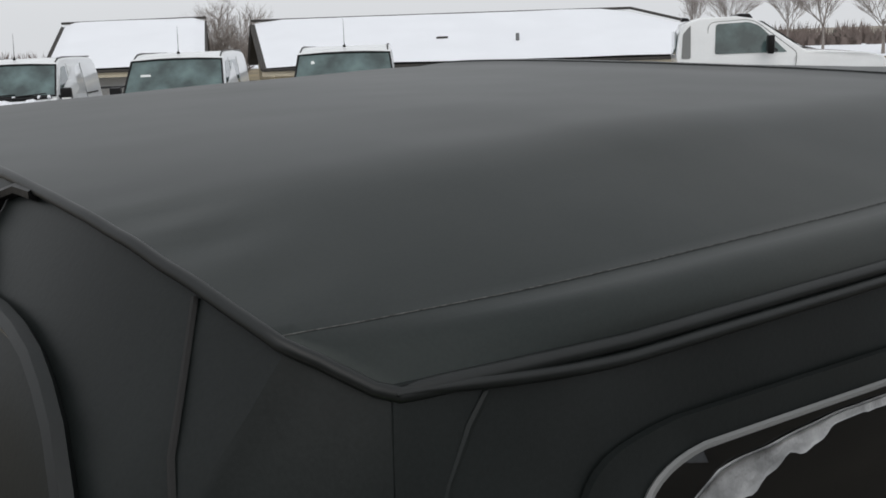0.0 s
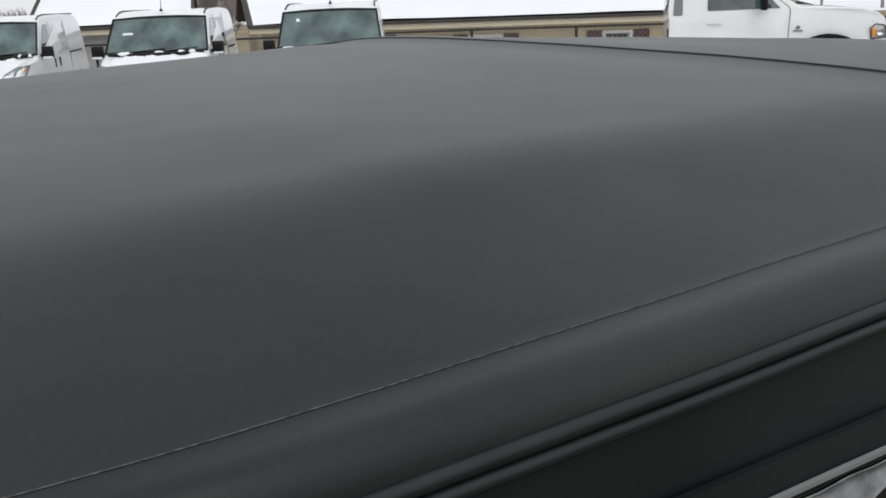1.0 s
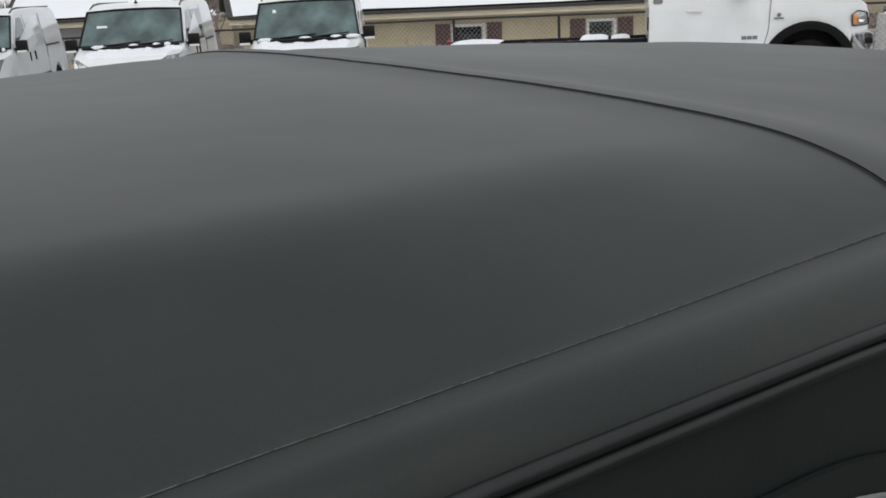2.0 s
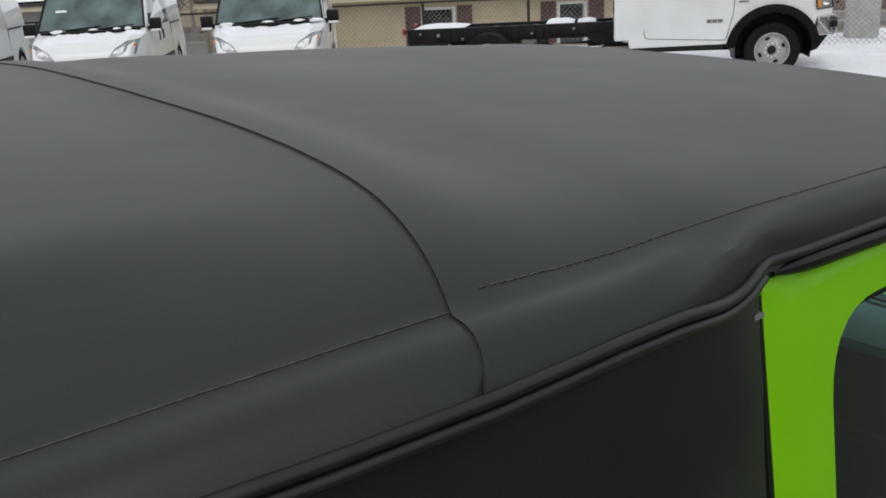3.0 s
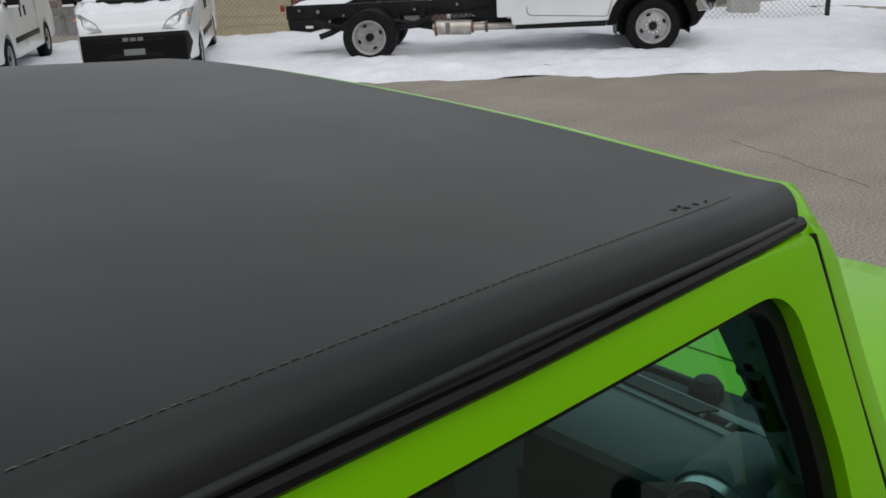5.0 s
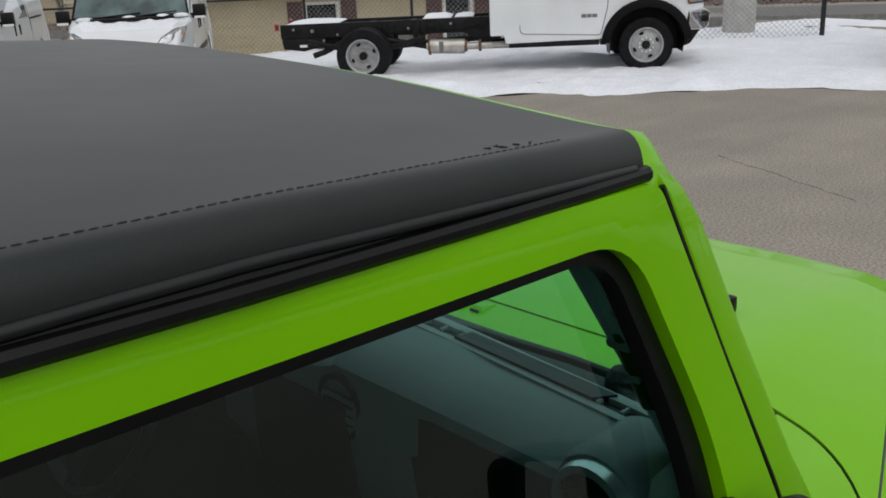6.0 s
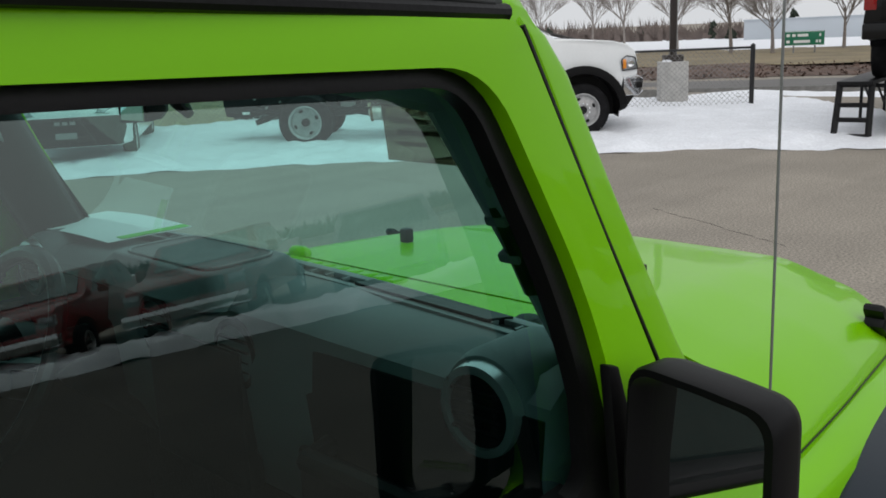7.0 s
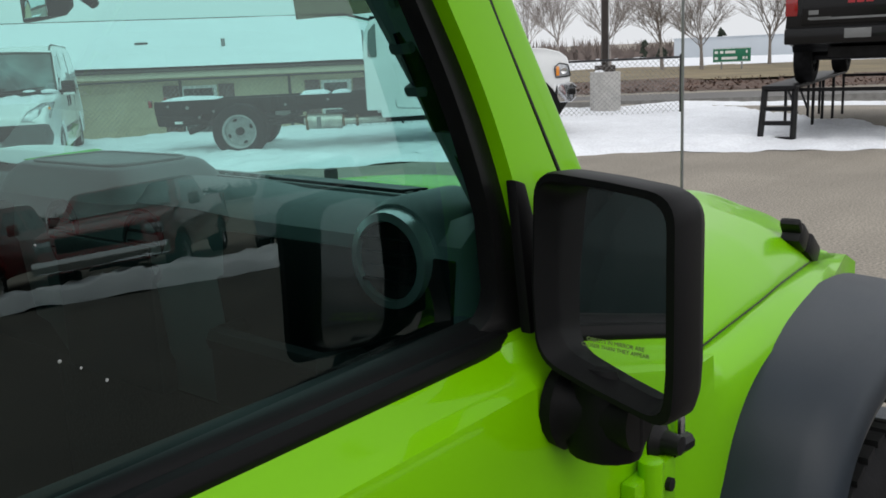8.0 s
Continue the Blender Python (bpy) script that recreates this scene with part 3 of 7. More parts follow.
soft_top = part("soft_top", Geo().grid(skin, span(-2.775, -1.938, 64), RR, (0, 0, -0.006)), FABRIC, jeep, "black twill fabric roof, taut with soft creases", sharp=60)
part("front_panel", Geo().grid(front_panel, span(-1.938, -0.905, 74), RR, (0, 0, -0.006)), FABRIC, soft_top, sharp=60)
part("cross_seam", Geo().tube([Vector(skin(-1.9383, r)) + Vector((0, 0, -0.0004)) for r in RR], 0.0012, 6), STITCH, soft_top)
for s in (-1, 1):
    part("side_seam", Geo().tube([(p[0], p[1], p[2] + 0.0001) for p in (skin(x, s * 0.995) for x in span(-2.775, -1.938, 90))], 0.0004, 4), THREAD, soft_top)
    dashes = Geo()
    for i in range(126):
        x0 = -1.915 + i * 0.0074
        dashes.tube([(p[0], p[1], p[2] + 0.0005 - 0.0006 * abs(t - 0.5)) for t, p in ((t, front_panel(x0 + 0.0052 * t, s * (0.985 + 0.0008 * noise.noise((x0 * 60, s, 0))))) for t in (0, 0.5, 1))], 0.00045, 4)
    part("thread", dashes, THREAD, soft_top, "pale stitching thread")
    edge = [roof_point(x, 2 * s) for x in span(-2.775, -0.92, 150)]
    part("edge_piping", Geo().tube(edge, [0.0018, 0.0038] + [0.0042] * (len(edge) - 2), 12), PIPING, soft_top, sharp=60)
    part("edge_binding", Geo().tube([(x, y - s * 0.004, z - 0.0085) for x, y, z in edge if x > -1.69], 0.0042, 8), RUBBER, soft_top)
    part("hem_roll", Geo().tube([(x, y + s * 0.0022, z - 0.0074 * smooth(-2.775, -2.66, x) + 0.0006 * noise.noise((x * 12, s, 0))) for x, y, z in edge if x < -1.68], [min(0.0036, 0.0012 + 0.06 * (p[0] + 2.775)) for p in edge if p[0] < -1.68], 12), PIPING, soft_top, sharp=60)
welt = [roof_point(x, -2) for x in (-2.745, -2.757, -2.764, -2.771)] + [hem_point(r) for r in RR if abs(r) < 1.9] + [roof_point(x, 2) for x in (-2.771, -2.764, -2.757, -2.745)]
part("rear_piping", Geo().tube([(p[0] - 0.001, p[1], p[2] - 0.001) for p in welt], [0.0040, 0.0040, 0.0039, 0.0037] + [0.0034] * (len(welt) - 8) + [0.0037, 0.0039, 0.0040, 0.0040], 12), PIPING, soft_top, sharp=60)
part("label_tag", Geo().box((-1.69, -0.708, 1.672), (0.012, 0.004, 0.004), Matrix()), TRIM, soft_top, bevel=0.001)
# worn scuffs near the front corner
scuff_rnd = random.Random(3)
for i in range(5):
    x0, r0 = scuff_rnd.uniform(-1.06, -1.01), scuff_rnd.uniform(-0.985, -0.96)
    ln = scuff_rnd.uniform(0.004, 0.012)
    part("scuff", Geo().tube([(p[0], p[1], p[2] + 0.0004) for p in (front_panel(x0 + ln * t, r0 + 0.004 * math.sin(5 * t + i)) for t in span(0, 1, 4))], [0.0001, 0.0005, 0.0007, 0.0005, 0.0001], 5), STITCH, soft_top, "dark rubbed scuff in the fabric")
# weather strips between the roof edge and the doors
for s in (-1, 1):
    part("weather_strip", Geo().tube([(x, s * (table(ROOF, x)[3] - 0.001), lerp(1.6955, 1.6755, (x + 1.665) / 0.765)) for x in span(-1.665, -0.90, 40)], [0.002, 0.005, 0.007] + [0.0075] * 38, 10), RUBBER, soft_top)
    part("roof_rail", Geo().tube([(x, s * (table(ROOF, x)[3] - 0.028), lerp(1.697, 1.676, (x + 1.66) / 0.74)) for x in span(-1.66, -0.92, 10)], 0.022, 10), RUBBER, soft_top)


def round_corner(x, y, w, v):
    """Rounds the corner where the rear and side curtains meet."""
    m = 0.022 * smooth(0.02, 0.35, v) * max(0, w) ** 2
    return x + m, y - math.copysign(m, y)


# rear curtain with its window, strap and seams
def curtain_point(u, v):
    """u across from -1 to 1, v from the hem down to the tub."""
    p = hem_point(max(-2, min(2, u * 2)))
    yb = 0.762 * math.copysign(abs(u) ** 0.8, u) if u else 0
    k = lerp(smooth(0, 1, v) * 0.85 + 0.15 * v, v, abs(u) ** 6)
    x = lerp(p[0], -2.97 + 0.10 * abs(u) ** 6, v) - (0.046 * smooth(-0.06, 0.17, v) - 0.010) * (1 - smooth(0.55, 1.0, v)) * (1 - abs(u) ** 6) + 0.004 * noise.noise((u * 5, v * 6, 3))
    x, y = round_corner(x, lerp(p[1], yb, k), (abs(u) - 0.6) / 0.4, v)
    return (x, y, lerp(p[2] - 0.004, 1.13, v))


part("rear_curtain", Geo().grid(curtain_point, span(-1, 1, 60), span(0, 1, 24)), CURTAIN, soft_top, "black fabric rear curtain")


def on_curtain(u, v, lift):
    a, b, c = (Vector(curtain_point(*q)) for q in ((u, v), (u + 0.01, v), (u, v + 0.01)))
    n = (b - a).cross(c - a).normalized()
    return a + n * (lift if n.x < 0 else -lift)


def on_rear(y, z, lift):
    """The curtain's point at a width and a height."""
    u, v = y, 0.2
    for _ in range(12):
        p = curtain_point(u, v)
        u, v = u + (y - p[1]) * 1.2, v + (p[2] - z) * 1.5
    return on_curtain(u, v, lift)


win = [on_rear(y, z, 0.005) for y, z in rounded([(-0.565, 1.702), (0.565, 1.702), (0.66, 1.17), (-0.66, 1.17)], [0.15, 0.15, 0.05, 0.05], 10)]
centre = sum(win, Vector()) / len(win)
rg = Geo().add([centre - Vector((0.02, 0, 0))] + win, [(0, i + 1, (i + 1) % len(win) + 1) for i in range(len(win))])
part("rear_window", rg, VINYL, soft_top, "clear vinyl rear window", fix=False)
part("rear_window_binding", Geo().tube(win, 0.006, 6, closed=True), PIPING, soft_top)
for s in (-1, 1):
    part("curtain_seam", Geo().tube([on_rear(s * (0.574 + 0.30 * v - 0.14 * v * v), lerp(1.726, 1.15, v), 0.001) for v in span(0, 1, 20)], 0.0018, 5), STITCH, soft_top)
    part("zip_strap", Geo().tube([on_rear(s * y, z, 0.004) for y, z in ((0.41, 1.756), (0.385, 1.757), (0.366, 1.752), (0.362, 1.733), (0.385, 1.717), (0.408, 1.70))], 0.004, 6), RUBBER, soft_top)


# side curtains with their windows
def side_curtain(s):
    def pt(x, v):
        ye, ze = table(ROOF, x)[3:5]
        k = smooth(-2.5, -2.775, x)
        z = lerp(ze + 0.003, lerp(1.19, 1.13, k), v)
        y = lerp(ye - 0.005 * (1 - k), 0.762, v)
        fold = 0.004 * math.sin(x * 40 + v * 6) * math.exp(-(((x + 2.70) / 0.10) ** 2)) + 0.008 * noise.noise((x * 9, v * 7 + 3 * x, s)) * smooth(-2.05, -1.75, x) * math.exp(-4 * v) + 0.004 * math.exp(-(((x + 2.65 + 0.4 * v) / 0.014) ** 2)) * (1 - v)
        x2, y2 = round_corner(x - 0.095 * v * k, s * (y + fold * (1 - k**8) * smooth(0.0, 0.10, v)), (-2.69 - x) / 0.085, v)
        return (x2, y2, z)

    c = part("side_curtain", Geo().grid(pt, span(-2.775, -2.68, 10) + span(-2.665, -1.685, 56), span(0, 1, 18), (0, -s * 0.004, 0)), CURTAIN, soft_top, "black vinyl side curtain")
    loop = rounded([(-2.655, 0.115), (-2.03, 0.165), (-1.86, 0.93), (-2.655, 0.93)], [0.045, 0.10, 0.06, 0.06], 8)
    pts = [Vector(pt(*q)) + Vector((0, s * 0.005, 0)) for q in loop]
    frame_loop = rounded([(-2.685, 0.080), (-2.01, 0.13), (-1.83, 0.97), (-2.685, 0.97)], [0.06, 0.11, 0.06, 0.06], 8)
    g = ring_panel(Geo(), frame_loop, loop, lambda u, v: Vector(pt(u, v)) + Vector((0, s * 0.006, 0)), (0, -s * 0.004, 0))
    part("quarter_window_frame", g, CURTAIN, soft_top)
    cen = sum(pts, Vector()) / len(pts)
    part("quarter_window", Geo().add([cen] + pts, [(0, i + 1, (i + 1) % len(pts) + 1) for i in range(len(pts))]), VINYL, soft_top, "clear vinyl quarter window", fix=False)
    part("quarter_window_trim", Geo().tube([p + Vector((0, s * 0.003, 0)) for p in pts], 0.0022, 6, closed=True), TRIM, soft_top)
    def residue(t, w):
        q = table([(0.0, -2.652, 0.60), (0.30, -2.648, 0.26), (0.42, -2.641, 0.178), (0.50, -2.600, 0.150), (0.60, -2.50, 0.146), (1.0, -2.12, 0.174)], t)
        k = 0.010 + 0.042 * max(0, 0.30 + noise.noise((t * 9, 2, s)) + 0.55 * noise.noise((t * 27, 5, s)) + 0.22 * noise.noise((t * 70, 1, s))) * smooth(0, 0.2, t)
        return Vector(pt(q[0] + 0.5 * k * w * (1 - smooth(0.3, 0.55, t)), q[1] + k * w)) + Vector((0, s * 0.0065, 0.001 * noise.noise((t * 40, w * 3, 1))))

    part("snow_residue", Geo().grid(residue, span(0, 1, 260), span(0, 1, 4), (0, s * 0.002, 0)), FROST, soft_top, "frozen snow left along the window frame", fix=False, sharp=180)
    part("zip_flap", Geo().tube([Vector(pt(max(-2.775, -2.722 - 0.06 * (1 - math.exp(-9 * v))), v)) + Vector((0.012 * math.sin(5 * v), s * 0.0002, 0)) for v in span(0.0, 1, 24)], [0.0018 + 0.0005 * math.sin(9 * i) for i in range(25)], 6), CURTAIN, soft_top)
    return c


side_curtain(-1)
side_curtain(1)


# body side: tumblehome above the belt, a shoulder below it
def side_y(z):
    if z > 1.21:
        return 0.765 - (z - 1.21) * 0.14
    return table([(0.50, 0.755), (0.62, 0.785), (0.9, 0.796), (1.08, 0.793), (1.14, 0.788), (1.165, 0.782), (1.21, 0.765)], z)[0]


DOOR_OUT = rounded([(-1.672, 1.690), (-0.897, 1.669), (-0.747, 1.335), (-0.694, 1.212), (-1.672, 1.212)], [0.012, 0.016, 0.05, 0, 0], 4)
DOOR_IN = rounded([(-1.585, 1.646), (-0.945, 1.633), (-0.836, 1.400), (-0.810, 1.2125), (-1.60, 1.2125)], [0.075, 0.055, 0.10, 0.004, 0.004], 7)
GLASS_LOOP = rounded([(-1.566, 1.630), (-0.957, 1.618), (-0.864, 1.405), (-0.838, 1.226), (-1.577, 1.226)], [0.060, 0.045, 0.15, 0.03, 0.01], 7)


def dense(loop, step=0.04):
    """The same loop with its long sides divided."""
    out = []
    for (x0, z0), (x1, z1) in zip(loop, loop[1:] + loop[:1]):
        n = max(1, int(math.hypot(x1 - x0, z1 - z0) / step))
        out += [(lerp(x0, x1, i / n), lerp(z0, z1, i / n)) for i in range(n)]
    return out


def door(s):
    yo = lambda z, d=0.0: s * (side_y(z) + d)

    def belt(x, z, d=0.0):
        """The door skin, drawn in towards the glass along the window's foot."""
        k = smooth(1.165, 1.21, z) * (1 - smooth(1.226, 1.29, z)) * smooth(-1.63, -1.585, x) * (1 - smooth(-0.862, -0.81, x))
        return (x, yo(z, d - 0.028 * k), z - 0.017 * k)

    g = ring_panel(Geo(), dense(DOOR_OUT), dense(DOOR_IN), belt, (0, -s * 0.035, 0))
    g.grid(belt, span(-1.672, -0.680, 40), [0.56, 0.62, 0.75, 0.9, 1.0, 1.08, 1.11, 1.14, 1.155, 1.165, 1.18, 1.195, 1.2115], (0, -s * 0.05, 0))
    d = part("door", g, GREEN, jeep, "lime-green framed door with raised glass" if s < 0 else "lime-green door", bevel=0.005, seg=3, sharp=40)
    part("door_gap", Geo().tube([(x + 0.003, yo(z, -0.003), z) for x, z in ((-0.893, 1.664), (-0.822, 1.50), (-0.743, 1.333), (-0.711, 1.255), (-0.686, 1.205), (-0.680, 1.1), (-0.676, 0.6))], 0.0032, 6), RUBBER, d)
    part("rear_gap", Geo().tube([(-1.676, yo(z, -0.004), z) for z in (1.68, 1.5, 1.3, 1.215, 1.15, 0.9, 0.58)], 0.005, 6), RUBBER, d)
    sg = ring_panel(Geo(), dense(DOOR_IN), dense(GLASS_LOOP), lambda x, z: belt(x, z, -0.016), (0, -s * 0.020, 0))
    part("window_seal", sg, RUBBER, d, "black rubber window seal", bevel=0.002)
    part("belt_moulding", Geo().prism([(0, 1.206), (0.010, 1.206), (0.013, 1.214), (0.010, 1.224), (0, 1.226)], -1.60, -0.835, "x", lambda x, y, z: (x, s * (0.729 + y) - s * (z - 1.21) * 0.14, z - 0.017)), PLASTIC, d, bevel=0.002)
    def pane(u, z):
        h = z - 1.35
        xf = table([(1.165, -0.830), (1.405, -0.857), (1.665, -0.962)], z)[0]
        x = lerp(-1.62, xf + 0.085, u)
        return (x, s * (0.700 - 0.075 * h - 0.148 * h * h - 0.045 * (x + 1.2)), z)

    part("door_glass", Geo().grid(pane, span(0, 1, 12), span(1.165, 1.665, 24)), GLASS_SIDE, d, "green-tinted door glass", fix=False, sharp=180)
    if s < 0:
        for x, z, r in ((-1.260, 1.296, 0.0013), (-1.247, 1.288, 0.0010), (-1.231, 1.275, 0.0012), (-1.332, 1.361, 0.0009), (-1.263, 1.368, 0.0008)):
            p = pane((x + 1.62) / (table([(1.165, -0.745), (1.405, -0.772), (1.665, -0.877)], z)[0] + 1.62), z)
            part("dried_speck", Geo().lathe([(0.0, -0.0006), (0.7 * r, -0.0005), (r, 0.0), (0.0, 0.0003)], p, "y", 8), FROST, d, "pale dried speck")
    # wiper lip between the moulding and the glass
    lip = lambda x, v: Vector(pane((x + 1.62) / 0.867, 1.214)).lerp(Vector((x, s * 0.729, 1.206)), v) + Vector((0, 0, 0.004 * math.sin(math.pi * v)))
    part("glass_wiper", Geo().grid(lip, span(-1.60, -0.835, 12), span(0, 1, 4), (0, 0, -0.004)), PLASTIC, d, "grey rubber wiper lip", sharp=60)
    sail = [(-0.838, 1.355), (-0.822, 1.350), (-0.813, 1.30), (-0.811, 1.213), (-0.848, 1.213), (-0.842, 1.30)]
    part("sail_panel", Geo().prism(sail, 0, 0.012, "y", lambda x, y, z: (x, yo(z, y - 0.004), z)), PLASTIC, d, bevel=0.003)
    part("inner_panel", Geo().grid(lambda x, z: (x, s * 0.655, z), span(-1.71, -0.58, 2), [0.5, 0.9, 1.15, 1.185], (0, -s * 0.03, 0)), PLASTIC, d, bevel=0.004)
    part("door_handle", Geo().box((-1.52, s * 0.812, 1.10), (0.16, 0.018, 0.03)).box((-1.52, s * 0.80, 1.10), (0.10, 0.02, 0.05)), PLASTIC, d, bevel=0.006)
    for z in (0.99, 0.68):
        part("hinge", Geo().box((-0.668, s * 0.803, z), (0.10, 0.018, 0.055)).lathe([(0.014, z - 0.045), (0.014, z + 0.045)], (-0.682, s * 0.812, 0), "z", 12), GREEN, d, bevel=0.004)
        part("hinge_bolt", Geo().lathe([(0.0, 0.0), (0.008, 0.0), (0.008, s * 0.006), (0.0, s * 0.007)], (-0.64, s * 0.812, z), "y", 8), STEEL_DARK, d)
    return d


door(-1)
door(1)


# windshield frame, hinged on the cowl
def pillar(s):
    rows = []
    for z, xg, xo, tuck in ((1.160, -0.640, -0.580, 0), (1.335, -0.740, -0.692, 0), (1.50, -0.813, -0.775, 0), (1.62, -0.862, -0.830, 0), (1.655, -0.878, -0.856, 0), (1.672, -0.888, -0.874, 0.003), (1.686, -0.897, -0.892, 0.009)):
        yo, yi = side_y(max(z, 1.211)) - 0.004 - tuck, side_y(max(z, 1.211)) - 0.085
        rows.append([(xg, s * yo, z), (xo + 0.008, s * (yo - 0.006), z), (xo + 0.035, s * (yo - 0.035), z), (xo + 0.030, s * yi, z), (xg + 0.025, s * (yi + 0.01), z), (xg - 0.015, s * (yi + 0.03), z)])
    return Geo().loft(rows)


ws = part("windshield_frame", Geo(), GREEN, jeep, "lime-green fold-down windshield frame")
for s in (-1, 1):
    part("pillar", pillar(s), GREEN, ws, bevel=0.006, seg=3)
    part("hinge_bracket", Geo().box((-0.615, s * 0.772, 1.175), (0.06, 0.012, 0.05)).lathe([(0.009, s * 0.0), (0.009, s * 0.02)], (-0.62, s * 0.772, 1.20), "y", 10), STEEL_DARK, ws, bevel=0.003)


def header_ring(y):
    a = abs(y)
    r = a / 0.668 if a < 0.668 else 1 + (a - 0.668) / 0.022
    z = roof_point(-0.905, math.copysign(min(2, r), y))[2] + 0.0008
    x = -0.895
    return [(x, y, z - 0.001), (x + 0.020, y, z - 0.006), (x + 0.042, y, z - 0.030), (x + 0.055, y, z - 0.060), (x + 0.02, y, z - 0.075), (x - 0.03, y, z - 0.06), (x - 0.03, y, z - 0.008)]


part("header", Geo().loft([header_ring(y) for y in [-0.692, -0.688, -0.682, -0.676, -0.668, -0.655, -0.64, -0.60] + span(-0.55, 0.55, 16) + [0.60, 0.64, 0.655, 0.668, 0.676, 0.682, 0.688, 0.692]]), GREEN, ws, sharp=50)
part("lower_bar", Geo().loft([[(-0.575, y, 1.15), (-0.565, y, 1.19), (-0.60, y, 1.235), (-0.64, y, 1.235), (-0.62, y, 1.15)] for y in (-0.70, -0.35, 0, 0.35, 0.70)]), GREEN, ws, bevel=0.006)
part("windshield_glass", Geo().grid(lambda y, t: (lerp(-0.606, -0.868, t) + 0.012 * (1 - (y / 0.65) ** 2), y, lerp(1.215, 1.69, t)), span(-0.66, 0.66, 16), span(0, 1, 4)), GLASS_WIND, ws, "slightly green windshield glass", fix=False, sharp=180)
def sticker_point(a, b):
    z = lerp(1.594, 1.518, b)
    y = lerp(lerp(-0.436, -0.535, a), lerp(-0.400, -0.524, a), b)
    return (lerp(-0.606, -0.868, (z - 1.215) / 0.475) + 0.012 * (1 - (y / 0.65) ** 2) - 0.004, y, z)


label = part("price_sticker", Geo().grid(sticker_point, span(0, 1, 4), span(0, 1, 4), (-0.001, 0, 0)), CARD, ws, "brown translucent sticker inside the windshield", fix=False)
for b0, a0, a1 in ((0.30, 0.12, 0.70), (0.48, 0.20, 0.85), (0.66, 0.15, 0.60)):
    part("lettering_bar", Geo().grid(lambda a, b: Vector(sticker_point(lerp(a0, a1, a), b0 + 0.08 * b)) + Vector((-0.002, 0, 0)), span(0, 1, 3), span(0, 1, 1), (-0.0005, 0, 0)), CARD, label, fix=False)
part("windshield_seal", ring_panel(Geo(), [(-0.67, 0), (0.67, 0), (0.66, 1), (-0.66, 1)], rounded([(-0.635, 0.05), (0.635, 0.05), (0.62, 0.93), (-0.62, 0.93)], 0.03), lambda y, t: (lerp(-0.600, -0.862, t) + 0.012 * (1 - (y / 0.65) ** 2), y, lerp(1.21, 1.69, t)), (-0.004, 0, 0)), RUBBER, ws)

# hood
HOOD = [(-0.31, 0.738, 1.066, 1.204), (-0.2, 0.732, 1.070, 1.202), (0.0, 0.715, 1.070, 1.191), (0.2, 0.69, 1.056, 1.177), (0.38, 0.66, 1.035, 1.158), (0.50, 0.635, 1.022, 1.139), (0.58, 0.62, 0.99, 1.108), (0.62, 0.615, 0.95, 1.04), (0.635, 0.61, 0.90, 0.96)]


def hood_point(x, r):
    w, ze, zc = table(HOOD, x)
    a = abs(r)
    rise = 0.82 * (1 - a**9) + 0.18 * (1 - smooth(0.55, 0.78, a))
    xx = x - 0.08 * smooth(0.2, 0.6, x) * a**3 - 0.085 * (1 - smooth(-0.31, -0.1, x)) * a**9
    return (xx, r * w, ze + (zc - ze) * rise)


HR = span(-1, -0.8, 8)[:-1] + span(-0.8, 0.8, 40) + span(0.8, 1, 8)[1:]
hood = part("hood", Geo().grid(hood_point, span(-0.31, 0.50, 34) + span(0.50, 0.635, 14)[1:], HR, (0, 0, -0.015)), GREEN, jeep, "glossy lime-green hood reflecting the grey sky", sharp=50)
for s in (-1, 1):
    p = hood_point(-0.05, s * 0.435)
    part("bump_stop", Geo().box((p[0], p[1], p[2] + 0.016), (0.026, 0.026, 0.036)), RUBBER, hood, bevel=0.008)
    part("hood_gap", Geo().tube([(p[0], p[1] + s * 0.002, p[2] - 0.001) for p in (hood_point(x, s) for x in span(-0.30, 0.52, 30))], 0.0014, 6), RUBBER, hood)
    lt = part("hood_latch", Geo().box((0, 0, 0), (0.055, 0.04, 0.045), pose(0.255, s * 0.655, 1.098, 0, 35, 0)), RUBBER, hood, bevel=0.01)
    part("latch_handle", Geo().box((0, 0, 0), (0.035, 0.04, 0.018), pose(0.232, s * 0.655, 1.122, 0, 50, 0)), RUBBER, lt, bevel=0.008)
    part("latch_strap", Geo().box((0, 0, 0), (0.075, 0.034, 0.045), pose(0.312, s * 0.660, 1.062, 0, 35, 0)), RUBBER, lt, bevel=0.008)
    part("latch_link", Geo().tube([(0.325, s * 0.662, 1.05), (0.375, s * 0.666, 1.015)], 0.006, 6), STEEL_DARK, lt)
    part("latch_foot", Geo().box((0, 0, 0), (0.06, 0.05, 0.035), pose(0.382, s * 0.666, 1.002, 0, 10, 0)), RUBBER, lt, bevel=0.01)

# cowl, wipers
def cowl_point(t, r):
    """From the windshield forward to the gap before the hood's curved rear edge."""
    a = abs(r)
    h = hood_point(-0.31, r)
    x1 = h[0] - 0.007
    y = lerp(r * 0.752, h[1], t)
    return (lerp(-0.615, x1, t), y, lerp(1.19 - 0.10 * smooth(0.86, 1.0, a), h[2] - 0.001, t))


